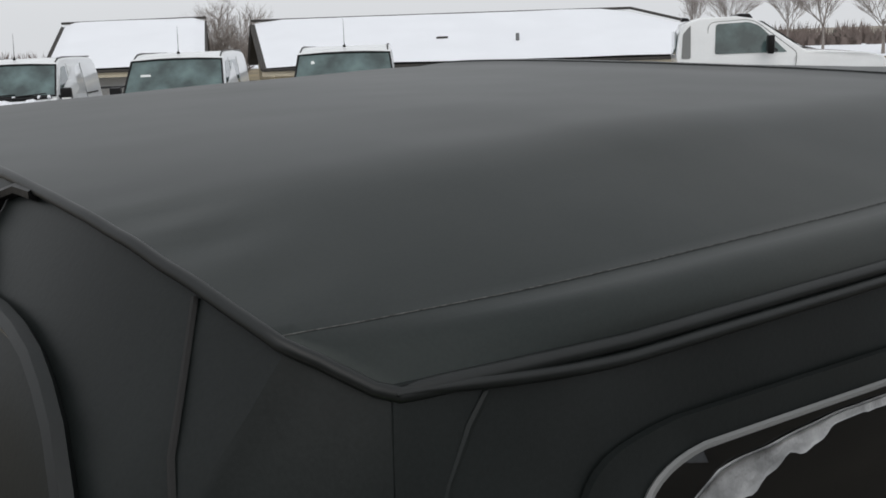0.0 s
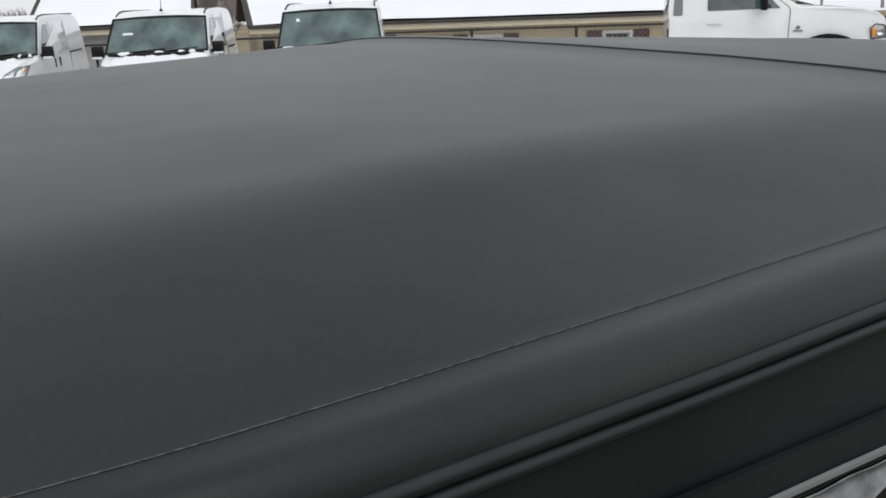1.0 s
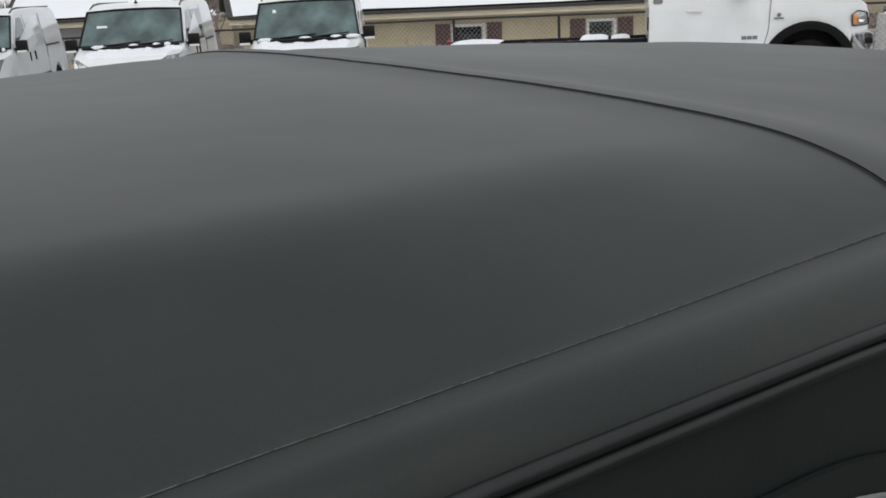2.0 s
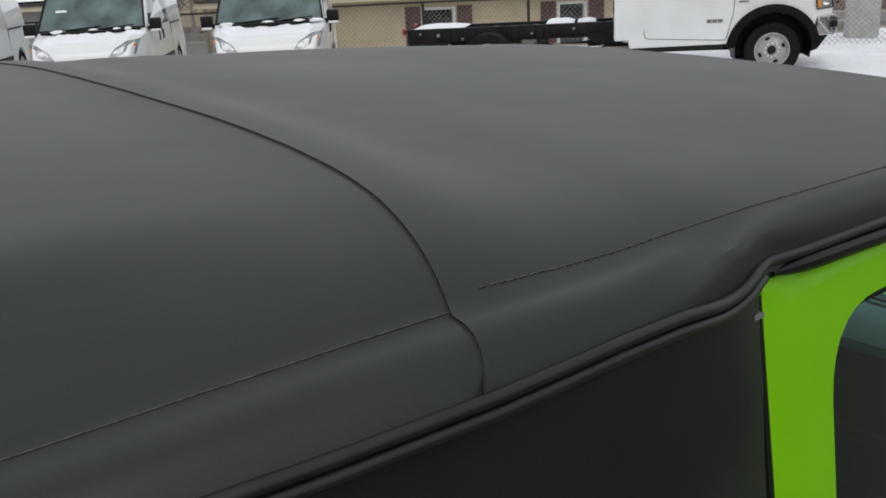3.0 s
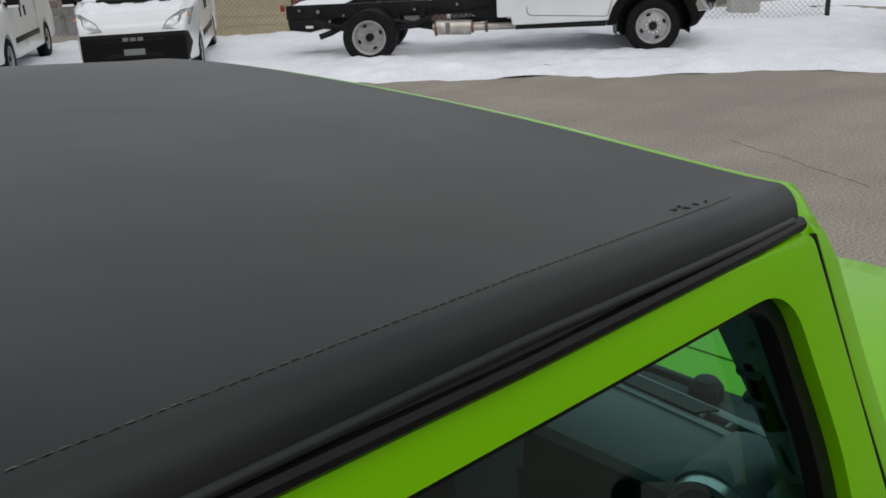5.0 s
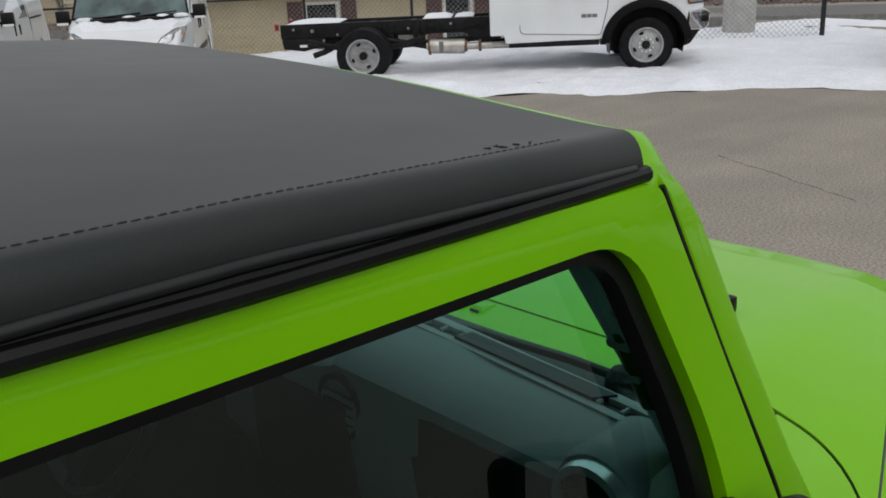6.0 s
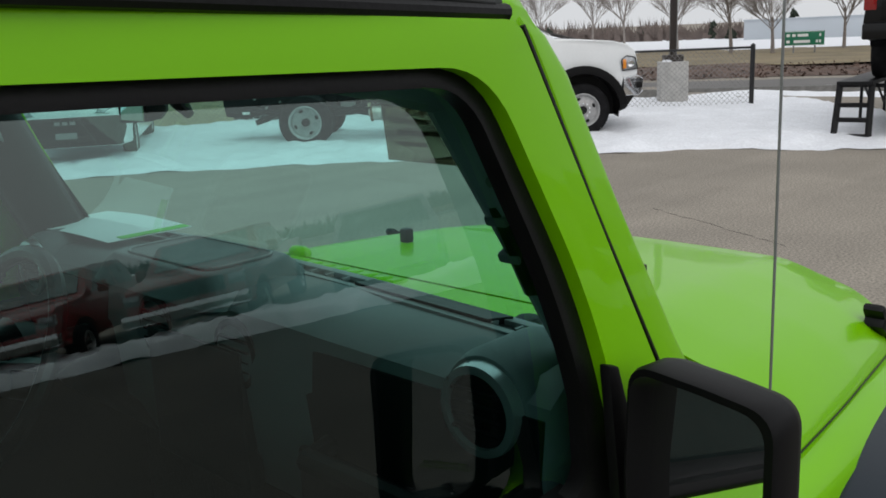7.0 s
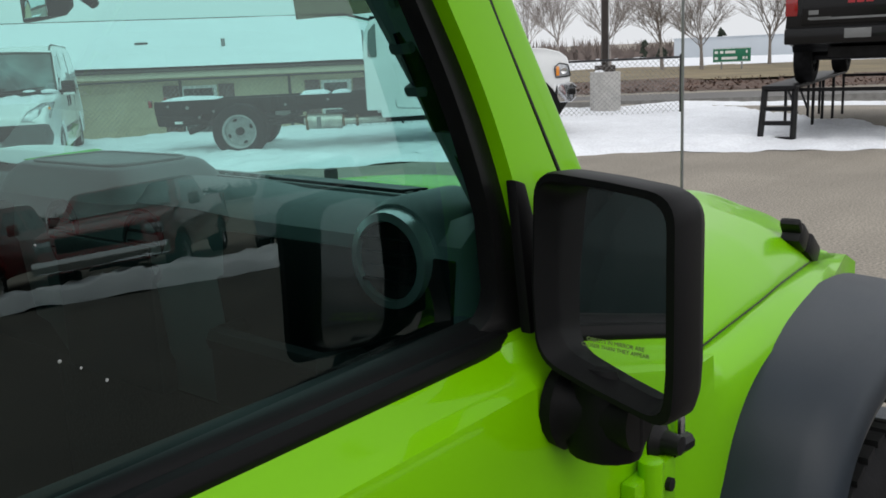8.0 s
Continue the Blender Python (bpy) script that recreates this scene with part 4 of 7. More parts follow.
cowl = part("cowl", Geo().grid(cowl_point, span(0, 1, 10), HR, (0, 0, -0.03)), GREEN, jeep, "green cowl panel with black grille", sharp=50)
for s in (-1, 1):
    part("cowl_seam", Geo().tube([(p[0], p[1], p[2] + 0.0006) for p in (cowl_point(t, s * (0.745 + 0.035 * (1 - t))) for t in span(0.25, 1, 8))], 0.0022, 5), RUBBER, cowl)
part("hood_gap", Geo().tube([(p[0] - 0.0035, p[1], p[2] - 0.006) for p in (hood_point(-0.31, r) for r in HR)], 0.0036, 6), RUBBER, cowl)
part("cowl_grille", Geo().loft([[(-0.60, y, 1.196), (-0.60, y, 1.2035), (-0.425, y, 1.2065), (-0.415, y, 1.199)] for y in span(-0.60, 0.60, 8)]), RUBBER, cowl, "matt black cowl grille", bevel=0.002)
for i in range(9):
    y = 0.045 + i * 0.043
    p = cowl_point(0.90, y / 0.74)
    part("louvre", Geo().loft([[(p[0] - 0.026 + 0.005 * k, y - w, p[2] + h), (p[0] + 0.024, y - w * 0.8, p[2] + h * 0.4), (p[0] + 0.024, y + w * 0.8, p[2] + h * 0.4), (p[0] - 0.026 + 0.005 * k, y + w, p[2] + h)] for k, w, h in ((0, 0.015, -0.004), (1, 0.014, 0.005), (2, 0.010, 0.009))]), GREEN, cowl, bevel=0.002)
    part("louvre_mouth", Geo().box((p[0] - 0.0275, y, p[2] + 0.0015), (0.003, 0.022, 0.006)), RUBBER, cowl)
part("washer_nozzle", Geo().loft([[(-0.30 + 0.018 * k * math.cos(t), 0.40 + 0.034 * k * math.sin(t), 1.199 + h) for t in [2 * math.pi * i / 12 for i in range(12)]] for k, h in ((1.0, 0.0), (1.0, 0.012), (0.7, 0.02), (0.2, 0.022))]), GREEN, cowl, sharp=60)
for y0, y1 in ((-0.36, 0.20), (0.22, 0.70)):
    wp = part("wiper", Geo().loft([[(x - 0.009, y, z), (x + 0.009, y, z), (x + 0.007, y, z + 0.011), (x - 0.007, y, z + 0.011)] for x, y, z in ((-0.455, y0, 1.212), (-0.475, lerp(y0, y1, 0.15), 1.226), (-0.51, lerp(y0, y1, 0.45), 1.240), (-0.535, lerp(y0, y1, 0.62), 1.246))]), RUBBER, cowl, "black wiper arm", bevel=0.002)
    part("pivot_cap", Geo().lathe([(0.030, 1.200), (0.028, 1.222), (0.018, 1.234), (0.0, 1.236)], (-0.455, y0, 0), "z", 16), PLASTIC, wp)
    part("blade", Geo().loft([[(x - 0.004, y, z), (x + 0.004, y, z), (x + 0.002, y, z + 0.020), (x - 0.002, y, z + 0.020)] for x, y, z in ((-0.548, lerp(y0, y1, 0.10), 1.232), (-0.540, lerp(y0, y1, 0.55), 1.232), (-0.548, lerp(y0, y1, 1.05), 1.232))]), RUBBER, wp)

# body tub, fenders, grille, bumpers
body = part("body_tub", Geo().prism([(-1.672, 0.50), (-2.95, 0.50), (-2.97, 1.19), (-1.69, 1.19)], -0.78, -0.72).prism([(-1.672, 0.50), (-2.95, 0.50), (-2.97, 1.19), (-1.69, 1.19)], 0.72, 0.78).box((-2.955, 0, 0.85), (0.05, 1.44, 0.69)).box((-1.78, 0, 0.50), (2.3, 1.4, 0.06)), GREEN, jeep, "lime-green steel body", bevel=0.012)
for s in (-1, 1):
    def fender(x, z, s=s):
        w = table(HOOD, max(-0.31, min(0.5, x)))[0]
        return (x, s * lerp(side_y(z) - 0.004 if x < -0.4 else lerp(side_y(z) - 0.004, w + 0.05, smooth(-0.4, 0.3, x)), w + 0.004, smooth(1.03, 1.088, z) if x > -0.42 else 0.0), min(z, 1.085 if x < -0.42 else table(HOOD, max(-0.31, min(0.6, x)))[1] - 0.004))

    part("fender", Geo().grid(fender, span(-0.66, -0.42, 6) + span(-0.40, 0.58, 24), [0.60, 0.75, 0.9, 0.98, 1.03, 1.05, 1.07, 1.088, 1.16], (0, -s * 0.02, 0)), GREEN, body, sharp=40)
    part("rocker", Geo().box((-1.17, s * 0.76, 0.52), (1.0, 0.06, 0.10)), GREEN, body, bevel=0.01)
part("firewall", Geo().box((-0.58, 0, 0.82), (0.04, 1.46, 0.68)), STEEL_DARK, body)
part("grille", Geo().prism([(0.60, 0.55), (0.65, 0.56), (0.66, 0.95), (0.62, 1.0), (0.56, 1.0)], -0.62, 0.62), GREEN, body, bevel=0.02)
for i in range(7):
    part("grille_slot", Geo().box((0.662, -0.24 + i * 0.08, 0.80), (0.01, 0.045, 0.24)), RUBBER, body, bevel=0.003)
for s in (-1, 1):
    part("headlamp", Geo().lathe([(0.085, 0.655), (0.08, 0.67), (0.0, 0.685)], (0, s * 0.43, 0.82), "x", 24), LENS, body)
part("front_bumper", Geo().prism([(0.62, 0.42), (0.80, 0.44), (0.80, 0.58), (0.62, 0.60)], -0.86, 0.86), FLARE, body, bevel=0.02)
part("rear_bumper", Geo().box((-3.05, 0, 0.52), (0.16, 1.66, 0.16)), FLARE, body, bevel=0.02)
part("tailgate", Geo().box((-2.985, 0.0, 0.87), (0.03, 1.30, 0.58)), GREEN, body, bevel=0.01)
for s in (-1, 1):
    part("tail_lamp", Geo().box((-2.985, s * 0.72, 0.97), (0.05, 0.11, 0.20)), LAMP_RED, body, bevel=0.01)


def flare(s, cx):
    path = [(-0.545, 0.56), (-0.495, 0.75), (-0.447, 0.868), (-0.405, 0.945), (-0.360, 0.990), (-0.295, 1.024), (-0.190, 1.044), (-0.05, 1.052), (0.10, 1.049), (0.25, 1.038), (0.37, 1.01), (0.47, 0.96), (0.54, 0.85), (0.60, 0.70)]
    for _ in range(2):
        path = path[:1] + [(lerp(a[0], b[0], k), lerp(a[1], b[1], k)) for a, b in zip(path, path[1:]) for k in (0.25, 0.75)] + path[-1:]
    rings = []
    for x, z in path:
        q = lambda d: (cx + x * d, 0.42 + (z - 0.42) * d)
        rings.append([(q(1)[0], s * 0.745, q(1)[1]), (q(0.995)[0], s * 0.80, q(0.995)[1]), (q(0.98)[0], s * 0.875, q(0.98)[1]), (q(0.955)[0], s * 0.918, q(0.955)[1]), (q(0.90)[0], s * 0.932, q(0.90)[1]), (q(0.86)[0], s * 0.925, q(0.86)[1]), (q(0.85)[0], s * 0.90, q(0.85)[1]), (q(0.90)[0], s * 0.86, q(0.90)[1]), (q(0.93)[0], s * 0.745, q(0.93)[1])])
    return part("fender_flare", Geo().loft(rings), FLARE, jeep, "wide textured black plastic fender flare", sharp=50)


for s in (-1, 1):
    flare(s, 0.0)
    flare(s, -2.424)


def wheel(parent, c, r, w, rim_r, side, rim_mat, lugs=5, holes=5, name="wheel", tread=True, dish=1.0):
    """A wheel whose face looks to side * y. The hub is the part; tyre and rim hang under it."""
    x, y, z = c
    h = part(name, Geo().lathe([(0.0, -0.02), (rim_r * 0.23, -0.02), (rim_r * 0.23, side * w * 0.36), (rim_r * 0.18, side * w * 0.43), (0, side * w * 0.44)], c, "y", 20), STEEL_DARK, parent)
    k = w / 2
    prof = [(rim_r * 0.98, -k * 0.8), (rim_r * 1.05, -k * 0.95), (r * 0.86, -k), (r * 0.955, -k * 0.92), (r, -k * 0.72), (r, k * 0.72), (r * 0.955, k * 0.92), (r * 0.86, k), (rim_r * 1.05, k * 0.95), (rim_r * 0.98, k * 0.8)]
    tg = Geo().lathe(prof, c, "y", 40, False)
    if tread:
        for i in range(44):
            a = 2 * math.pi * i / 44
            for j, yy in enumerate((-0.66, -0.22, 0.22, 0.66)):
                b = a + (math.pi / 44 if j % 2 else 0)
                m = Matrix.Translation((x, y + yy * k, z)) @ Matrix.Rotation(-b, 4, "Y")
                tg.box((r + 0.003, 0, 0), (0.012, k * 0.36, 0.040 * r / 0.41), m)
    part("tyre", tg, TYRE, h, fix=False, sharp=40)
    d = side * k
    part("rim", Geo().lathe([(rim_r, -d * 0.8), (rim_r * 0.97, d * 0.78), (rim_r * 1.04, d * 0.86), (rim_r * 0.97, d * 0.90), (rim_r * 0.925, d * 0.74), (rim_r * 0.90, d * 0.72), (rim_r * 0.87, d * 0.40), (rim_r * 0.845, d * (0.42 * dish))], c, "y", 40, False), rim_mat, h, sharp=40)
    disc = part("disc", Geo().lathe([(rim_r * 0.86, d * (0.42 * dish)), (rim_r * 0.74, d * (0.44 * dish)), (rim_r * 0.57, d * (0.54 * dish)), (rim_r * 0.50, d * (0.64 * dish)), (rim_r * 0.26, d * (0.66 * dish)), (rim_r * 0.24, d * (0.60 * dish))], c, "y", 40, False), rim_mat, h, sharp=40)
    for i in range(holes):
        a = 2 * math.pi * (i + 0.25) / holes
        m = Matrix.Translation((x, y + d * 0.465 * dish, z)) @ Matrix.Rotation(-a, 4, "Y") @ Matrix.Translation((rim_r * 0.70, 0, 0))
        ring = [m @ Vector((rim_r * 0.085 * math.cos(t), dd, rim_r * 0.14 * math.sin(t))) for dd in (-0.014, 0.010) for t in [2 * math.pi * q / 12 for q in range(12)]]
        part("vent_hole", Geo().loft([ring[:12], ring[12:]]), RUBBER, h)
    lg = Geo()
    for i in range(lugs):
        a = 2 * math.pi * (i + 0.5) / lugs
        lg.lathe([(0.014, d * 0.60 * dish), (0.014, d * 0.66 * dish + side * 0.022), (0.0, d * 0.66 * dish + side * 0.028)], (x + rim_r * 0.40 * math.cos(a), y, z + rim_r * 0.40 * math.sin(a)), "y", 6)
    tagged(part("lug_nut_ring", lg, rim_mat if dish < 0 else CHROME, h), kind="stuff")
    return h


for cx in (0.0, -2.424):
    for s in (-1, 1):
        wheel(jeep, (cx, s * 0.785, 0.41), 0.41, 0.245, 0.22, s, SILVER)


# spare wheel on the tailgate, with the high brake lamp
def spare():
    g = Geo().lathe([(0.20, -3.05), (0.22, -3.07), (0.37, -3.06), (0.405, -3.10), (0.405, -3.24), (0.37, -3.29), (0.24, -3.29), (0.20, -3.25)], (0, 0.08, 0.94), "x", 40)
    sp = part("spare_wheel", g, TYRE, jeep, "black spare tyre on the tailgate")
    part("rim", Geo().lathe([(0.22, -3.10), (0.21, -3.24), (0.10, -3.20), (0.0, -3.20)], (0, 0.08, 0.94), "x", 30), SILVER, sp)
    part("carrier", Geo().box((-3.03, 0.08, 0.94), (0.10, 0.30, 0.30)), STEEL_DARK, sp)
    b = part("brake_lamp", Geo().prism([(-3.16, 1.30), (-3.20, 1.30), (-3.20, 1.45), (-3.13, 1.45)], -0.02, 0.18), PLASTIC, sp, bevel=0.008)
    part("brake_lamp_arm", Geo().tube([(-3.04, 0.08, 1.0), (-3.10, 0.08, 1.25), (-3.15, 0.08, 1.36)], 0.025, 8), PLASTIC, sp)
    part("brake_lens", Geo().box((-3.203, 0.08, 1.385), (0.012, 0.17, 0.04)), LAMP_RED, sp, bevel=0.003)


spare()


# door mirrors
def door_mirror(s):
    def q(p):
        return Vector((p[0], -s * p[1], p[2]))

    c = Vector((-0.8558, -0.8515, 1.2612))
    n = Vector((-0.99, 0.06, 0.06)).normalized()
    u = Vector((-0.060, -0.998, 0.007)).normalized()
    v = Vector((0.061, 0.004, 0.998)).normalized()
    shape = rounded([(-0.075, 0.107), (0.0, 0.1005), (0.066, 0.092), (0.070, -0.060), (0.068, -0.106), (0.0, -0.090), (-0.070, -0.070), (-0.076, 0.0)], [0.026, 0, 0.026, 0, 0.024, 0, 0.028, 0], 6)

    def ring(k, d, shift=(0, 0)):
        return [q(c + u * (a * k + shift[0]) + v * (b * k + shift[1]) - n * d) for a, b in shape]

    m = part("door_mirror", Geo().loft([ring(0.85, 0.052, (-0.006, 0.0)), ring(0.87, 0.028, (-0.005, 0.0)), ring(0.92, 0.0, (-0.003, 0.0)), ring(0.985, 0.0), ring(1.0, 0.006), ring(1.0, 0.042), ring(0.95, 0.062, (-0.003, 0)), ring(0.80, 0.076, (-0.006, 0)), ring(0.4, 0.084, (-0.008, 0))]), PLASTIC, jeep, "textured black door mirror housing", sharp=45)
    gn = Vector((-0.975, 0.085, 0.105)).normalized()
    gu = (u - gn * u.dot(gn)).normalized()
    gv = gn.cross(gu) if gn.cross(gu).z > 0 else -gn.cross(gu)
    gc = c - n * 0.034
    gl = [q(gc + gu * (a * 0.865 - 0.006) + gv * (b * 0.865)) for a, b in shape]
    part("mirror_glass", Geo().add(gl, [tuple(range(len(gl)))]), MIRROR, m, "convex mirror glass with a printed warning", fix=False)
    cur = bpy.data.curves.new("mirror_text", "FONT")
    if s < 0:
        cur.body, cur.size, cur.align_x = "OBJECTS IN MIRROR ARE\nCLOSER THAN THEY APPEAR", 0.0054, "CENTER"
        tmp = new("text_tmp", cur)
        dg = bpy.context.evaluated_depsgraph_get()
        me = bpy.data.meshes.new_from_object(tmp.evaluated_get(dg))
        bpy.data.objects.remove(tmp)
        me.materials.append(PRINT)
        base = gc + gn * 0.0006 - gv * 0.050 - gu * 0.006
        me.transform(Matrix(((gu.x, gv.x, gn.x, base.x), (gu.y, gv.y, gn.y, base.y), (gu.z, gv.z, gn.z, base.z), (0, 0, 0, 1))))
        ob = new("warning_text", me)
        ob.parent = m
    part("mirror_stalk", Geo().loft([[q(Vector((-0.818 + x0, -0.832 + y0, z - 0.008)) + Vector((0.034 * k * math.cos(t), 0.039 * k * math.sin(t), 0))) for t in [2 * math.pi * i / 16 for i in range(16)]] for x0, y0, z, k in ((0.0, -0.0, 1.195, 0.6), (0.0, 0, 1.178, 0.85), (0, 0, 1.15, 1.0), (0, 0, 1.124, 1.0), (0, 0, 1.110, 0.9), (0, 0.0, 1.104, 0.5))]), PLASTIC, m, sharp=50)
    part("mirror_arm", Geo().loft([[q((-0.822 + 0.030 * k * math.cos(t), y, 1.142 + 0.032 * k * math.sin(t))) for t in [2 * math.pi * i / 16 for i in range(16)]] for y, k in ((-0.788, 1.30), (-0.800, 1.35), (-0.806, 1.1), (-0.83, 0.95), (-0.87, 0.9))]), PLASTIC, m, sharp=50)
    return m


door_mirror(-1)
door_mirror(1)

ant = part("antenna", Geo().lathe([(0.026, -0.765), (0.028, -0.775), (0.026, -0.792), (0.014, -0.80), (0.011, -0.82), (0.0, -0.822)], (-0.622, 0, 1.030), "y", 20).tube([(-0.622, -0.805, 1.022), (-0.575, -0.805, 1.016)], 0.011, 10), RUBBER, jeep, "black round antenna base on the fender")
part("antenna_ferrule", Geo().lathe([(0.005, 1.035), (0.006, 1.04), (0.006, 1.062), (0.003, 1.072)], (-0.583, -0.80, -0.015), "z", 10), CHROME, ant)
part("antenna_mast", Geo().tube([(-0.583 + 0.025 * t, -0.80 + 0.016 * t, 1.055 + 0.84 * t) for t in span(0, 1, 8)], [0.0016] * 9, 6), TRIM, ant)

# ---- cabin ----
dash = part("dashboard", Geo().loft([[(x + dx, y, z + dz) for x, z in ((-0.62, 1.286), (-0.70, 1.300), (-0.775, 1.296), (-0.805, 1.275), (-0.815, 1.20), (-0.80, 1.06), (-0.76, 0.98), (-0.60, 0.98))] for y, dx, dz in ((-0.675, 0.03, -0.012), (-0.66, 0, 0), (-0.30, 0.0, 0.004), (-0.22, -0.01, 0.012), (0.22, -0.01, 0.012), (0.30, 0, 0.006), (0.66, 0, 0), (0.675, 0.03, -0.012))]), DASH, jeep, "dark grey moulded dashboard", sharp=40)
def hump_ring(k, z):
    return [(x, y, z) for x, y in rounded([(-0.735 - 0.085 * k, 0.10 - 0.16 * k), (-0.735 + 0.085 * k, 0.10 - 0.155 * k), (-0.735 + 0.085 * k, 0.10 + 0.155 * k), (-0.735 - 0.085 * k, 0.10 + 0.16 * k)], 0.045 * k, 5)]


part("dash_hump", Geo().loft([hump_ring(1.25, 1.285), hump_ring(1.12, 1.312), hump_ring(1.0, 1.328), hump_ring(0.93, 1.332), hump_ring(0.84, 1.331)]), DASH, dash, sharp=50)
part("tray_rim", Geo().tube([(x, y, 1.333) for x, y, z in hump_ring(0.80, 0)], 0.0028, 6, closed=True), TRIM, dash)
part("dash_tray", Geo().loft([hump_ring(0.79, 1.3315), hump_ring(0.78, 1.3335)]), RUBBER, dash)
part("speaker_slot", Geo().prism([(-0.636, -0.20), (-0.626, -0.20), (-0.652, -0.49), (-0.680, -0.47), (-0.655, -0.19)], 1.296, 1.308, "z"), RUBBER, dash)
def dash_edge(y):
    return table([(-0.66, -0.668), (-0.524, -0.650), (-0.158, -0.612), (0.10, -0.598), (0.359, -0.590), (0.66, -0.60)], y)[0]


for name, material, x0, x1, z1 in (("glass_ledge", TRIM, -0.016, 0.004, 1.3065), ("defrost_slot", RUBBER, -0.034, -0.018, 1.3020), ("vent_ledge", TRIM, -0.052, -0.036, 1.3065)):
    part(name, Geo().loft([[(dash_edge(y) + x0, y, 1.288), (dash_edge(y) + x0, y, z1 - 0.001), (dash_edge(y) + x1, y, z1 - 0.003), (dash_edge(y) + x1, y, 1.288)] for y in span(-0.62, 0.62, 20)]), material, dash, bevel=0.001)
for i in range(30):
    y = -0.60 + i * 0.041
    part("slot_rib", Geo().box((dash_edge(y) - 0.026, y, 1.301), (0.016, 0.004, 0.008)), TRIM, dash)
for y in (-0.572, -0.11, 0.11, 0.572):
    zv = 1.256 if abs(y) > 0.3 else 1.225
    pod = part("vent_pod", Geo().lathe([(0.066, -0.70), (0.066, -0.79), (0.060, -0.806), (0.050, -0.808)], (0, y, zv), "x", 28), DASH if abs(y) > 0.3 else RUBBER, dash)
    part("air_vent", Geo().lathe([(0.0, -0.800), (0.040, -0.806), (0.042, -0.818), (0.0, -0.808)], (0, y, zv), "x", 24), RUBBER, pod)
    part("vent_ring", Geo().lathe([(0.042, -0.80), (0.044, -0.824), (0.053, -0.822), (0.057, -0.80)], (0, y, zv), "x", 28), SILVER if abs(y) > 0.3 else PLASTIC, pod)
    for k in range(4):
        part("vent_slat", Geo().box((-0.822, y, zv - 0.022 + k * 0.015), (0.006, 0.07, 0.003)), PLASTIC, pod)
part("grab_handle", Geo().tube([(-0.80, -0.52, 1.13), (-0.86, -0.50, 1.135), (-0.865, -0.32, 1.14), (-0.80, -0.30, 1.135)], 0.016, 8), PLASTIC, dash)
# black sheet over the grey dash front: its shade is put into the colour
part("dash_fascia", Geo().loft([[(x, y, z) for x, z in ((-0.806, 1.262), (-0.8105, 1.262), (-0.8185, 1.20), (-0.8035, 1.06), (-0.765, 0.985), (-0.76, 0.985), (-0.80, 1.20))] for y in span(-0.655, 0.655, 4)]), PLASTIC, dash, bevel=0.002)
part("glove_box", Geo().box((-0.812, -0.41, 1.07), (0.02, 0.34, 0.10)), PLASTIC, dash, bevel=0.008)
part("centre_stack", Geo().box((-0.815, 0, 1.12), (0.03, 0.26, 0.22)), RUBBER, dash, bevel=0.01)
sw = part("steering_wheel", Geo().tube([(-0.98 + 0.10 * math.sin(a) * 0.9, 0.37 + 0.185 * math.cos(a), 1.16 + 0.165 * math.sin(a)) for a in [2 * math.pi * i / 40 for i in range(40)]], 0.015, 8, closed=True), RUBBER, jeep, "black steering wheel")
part("hub", Geo().lathe([(0.0, -0.985), (0.06, -0.98), (0.075, -0.95), (0.03, -0.85), (0.03, -0.78)], (0, 0.37, 1.15), "x", 20), RUBBER, sw)
for a in (0.15, math.pi - 0.15, -math.pi / 2):
    part("spoke", Geo().tube([(-0.975, 0.37, 1.15), (-0.98 + 0.09 * math.sin(a), 0.37 + 0.18 * math.cos(a), 1.16 + 0.16 * math.sin(a))], 0.012, 6), RUBBER, sw)


def seat(y):
    st = part("seat", Geo().loft([[(x, y + w * k, z + 0.01 * (1 - k * k)) for k in (-1, -0.8, 0, 0.8, 1)] + [(x, y + w * k, z - 0.12) for k in (1, -1)] for x, w, z in ((-1.10, 0.23, 0.86), (-1.14, 0.25, 0.89), (-1.35, 0.25, 0.87), (-1.58, 0.24, 0.85))]), CLOTH, jeep, "black cloth bucket seat", bevel=0.02)
    part("backrest", Geo().loft([[(x + 0.06, y - w, z), (x, y - w * 0.9, z), (x, y + w * 0.9, z), (x + 0.06, y + w, z), (x - 0.06, y + w * 0.9, z), (x - 0.06, y - w * 0.9, z)] for x, w, z in ((-1.56, 0.24, 0.85), (-1.63, 0.25, 1.05), (-1.70, 0.24, 1.30), (-1.735, 0.19, 1.40))]), CLOTH, st, bevel=0.02)
    part("headrest", Geo().box((-1.75, y, 1.50), (0.09, 0.24, 0.16)), CLOTH, st, bevel=0.03)
    part("seat_base", Geo().box((-1.34, y, 0.64), (0.42, 0.42, 0.24)), STEEL_DARK, st)


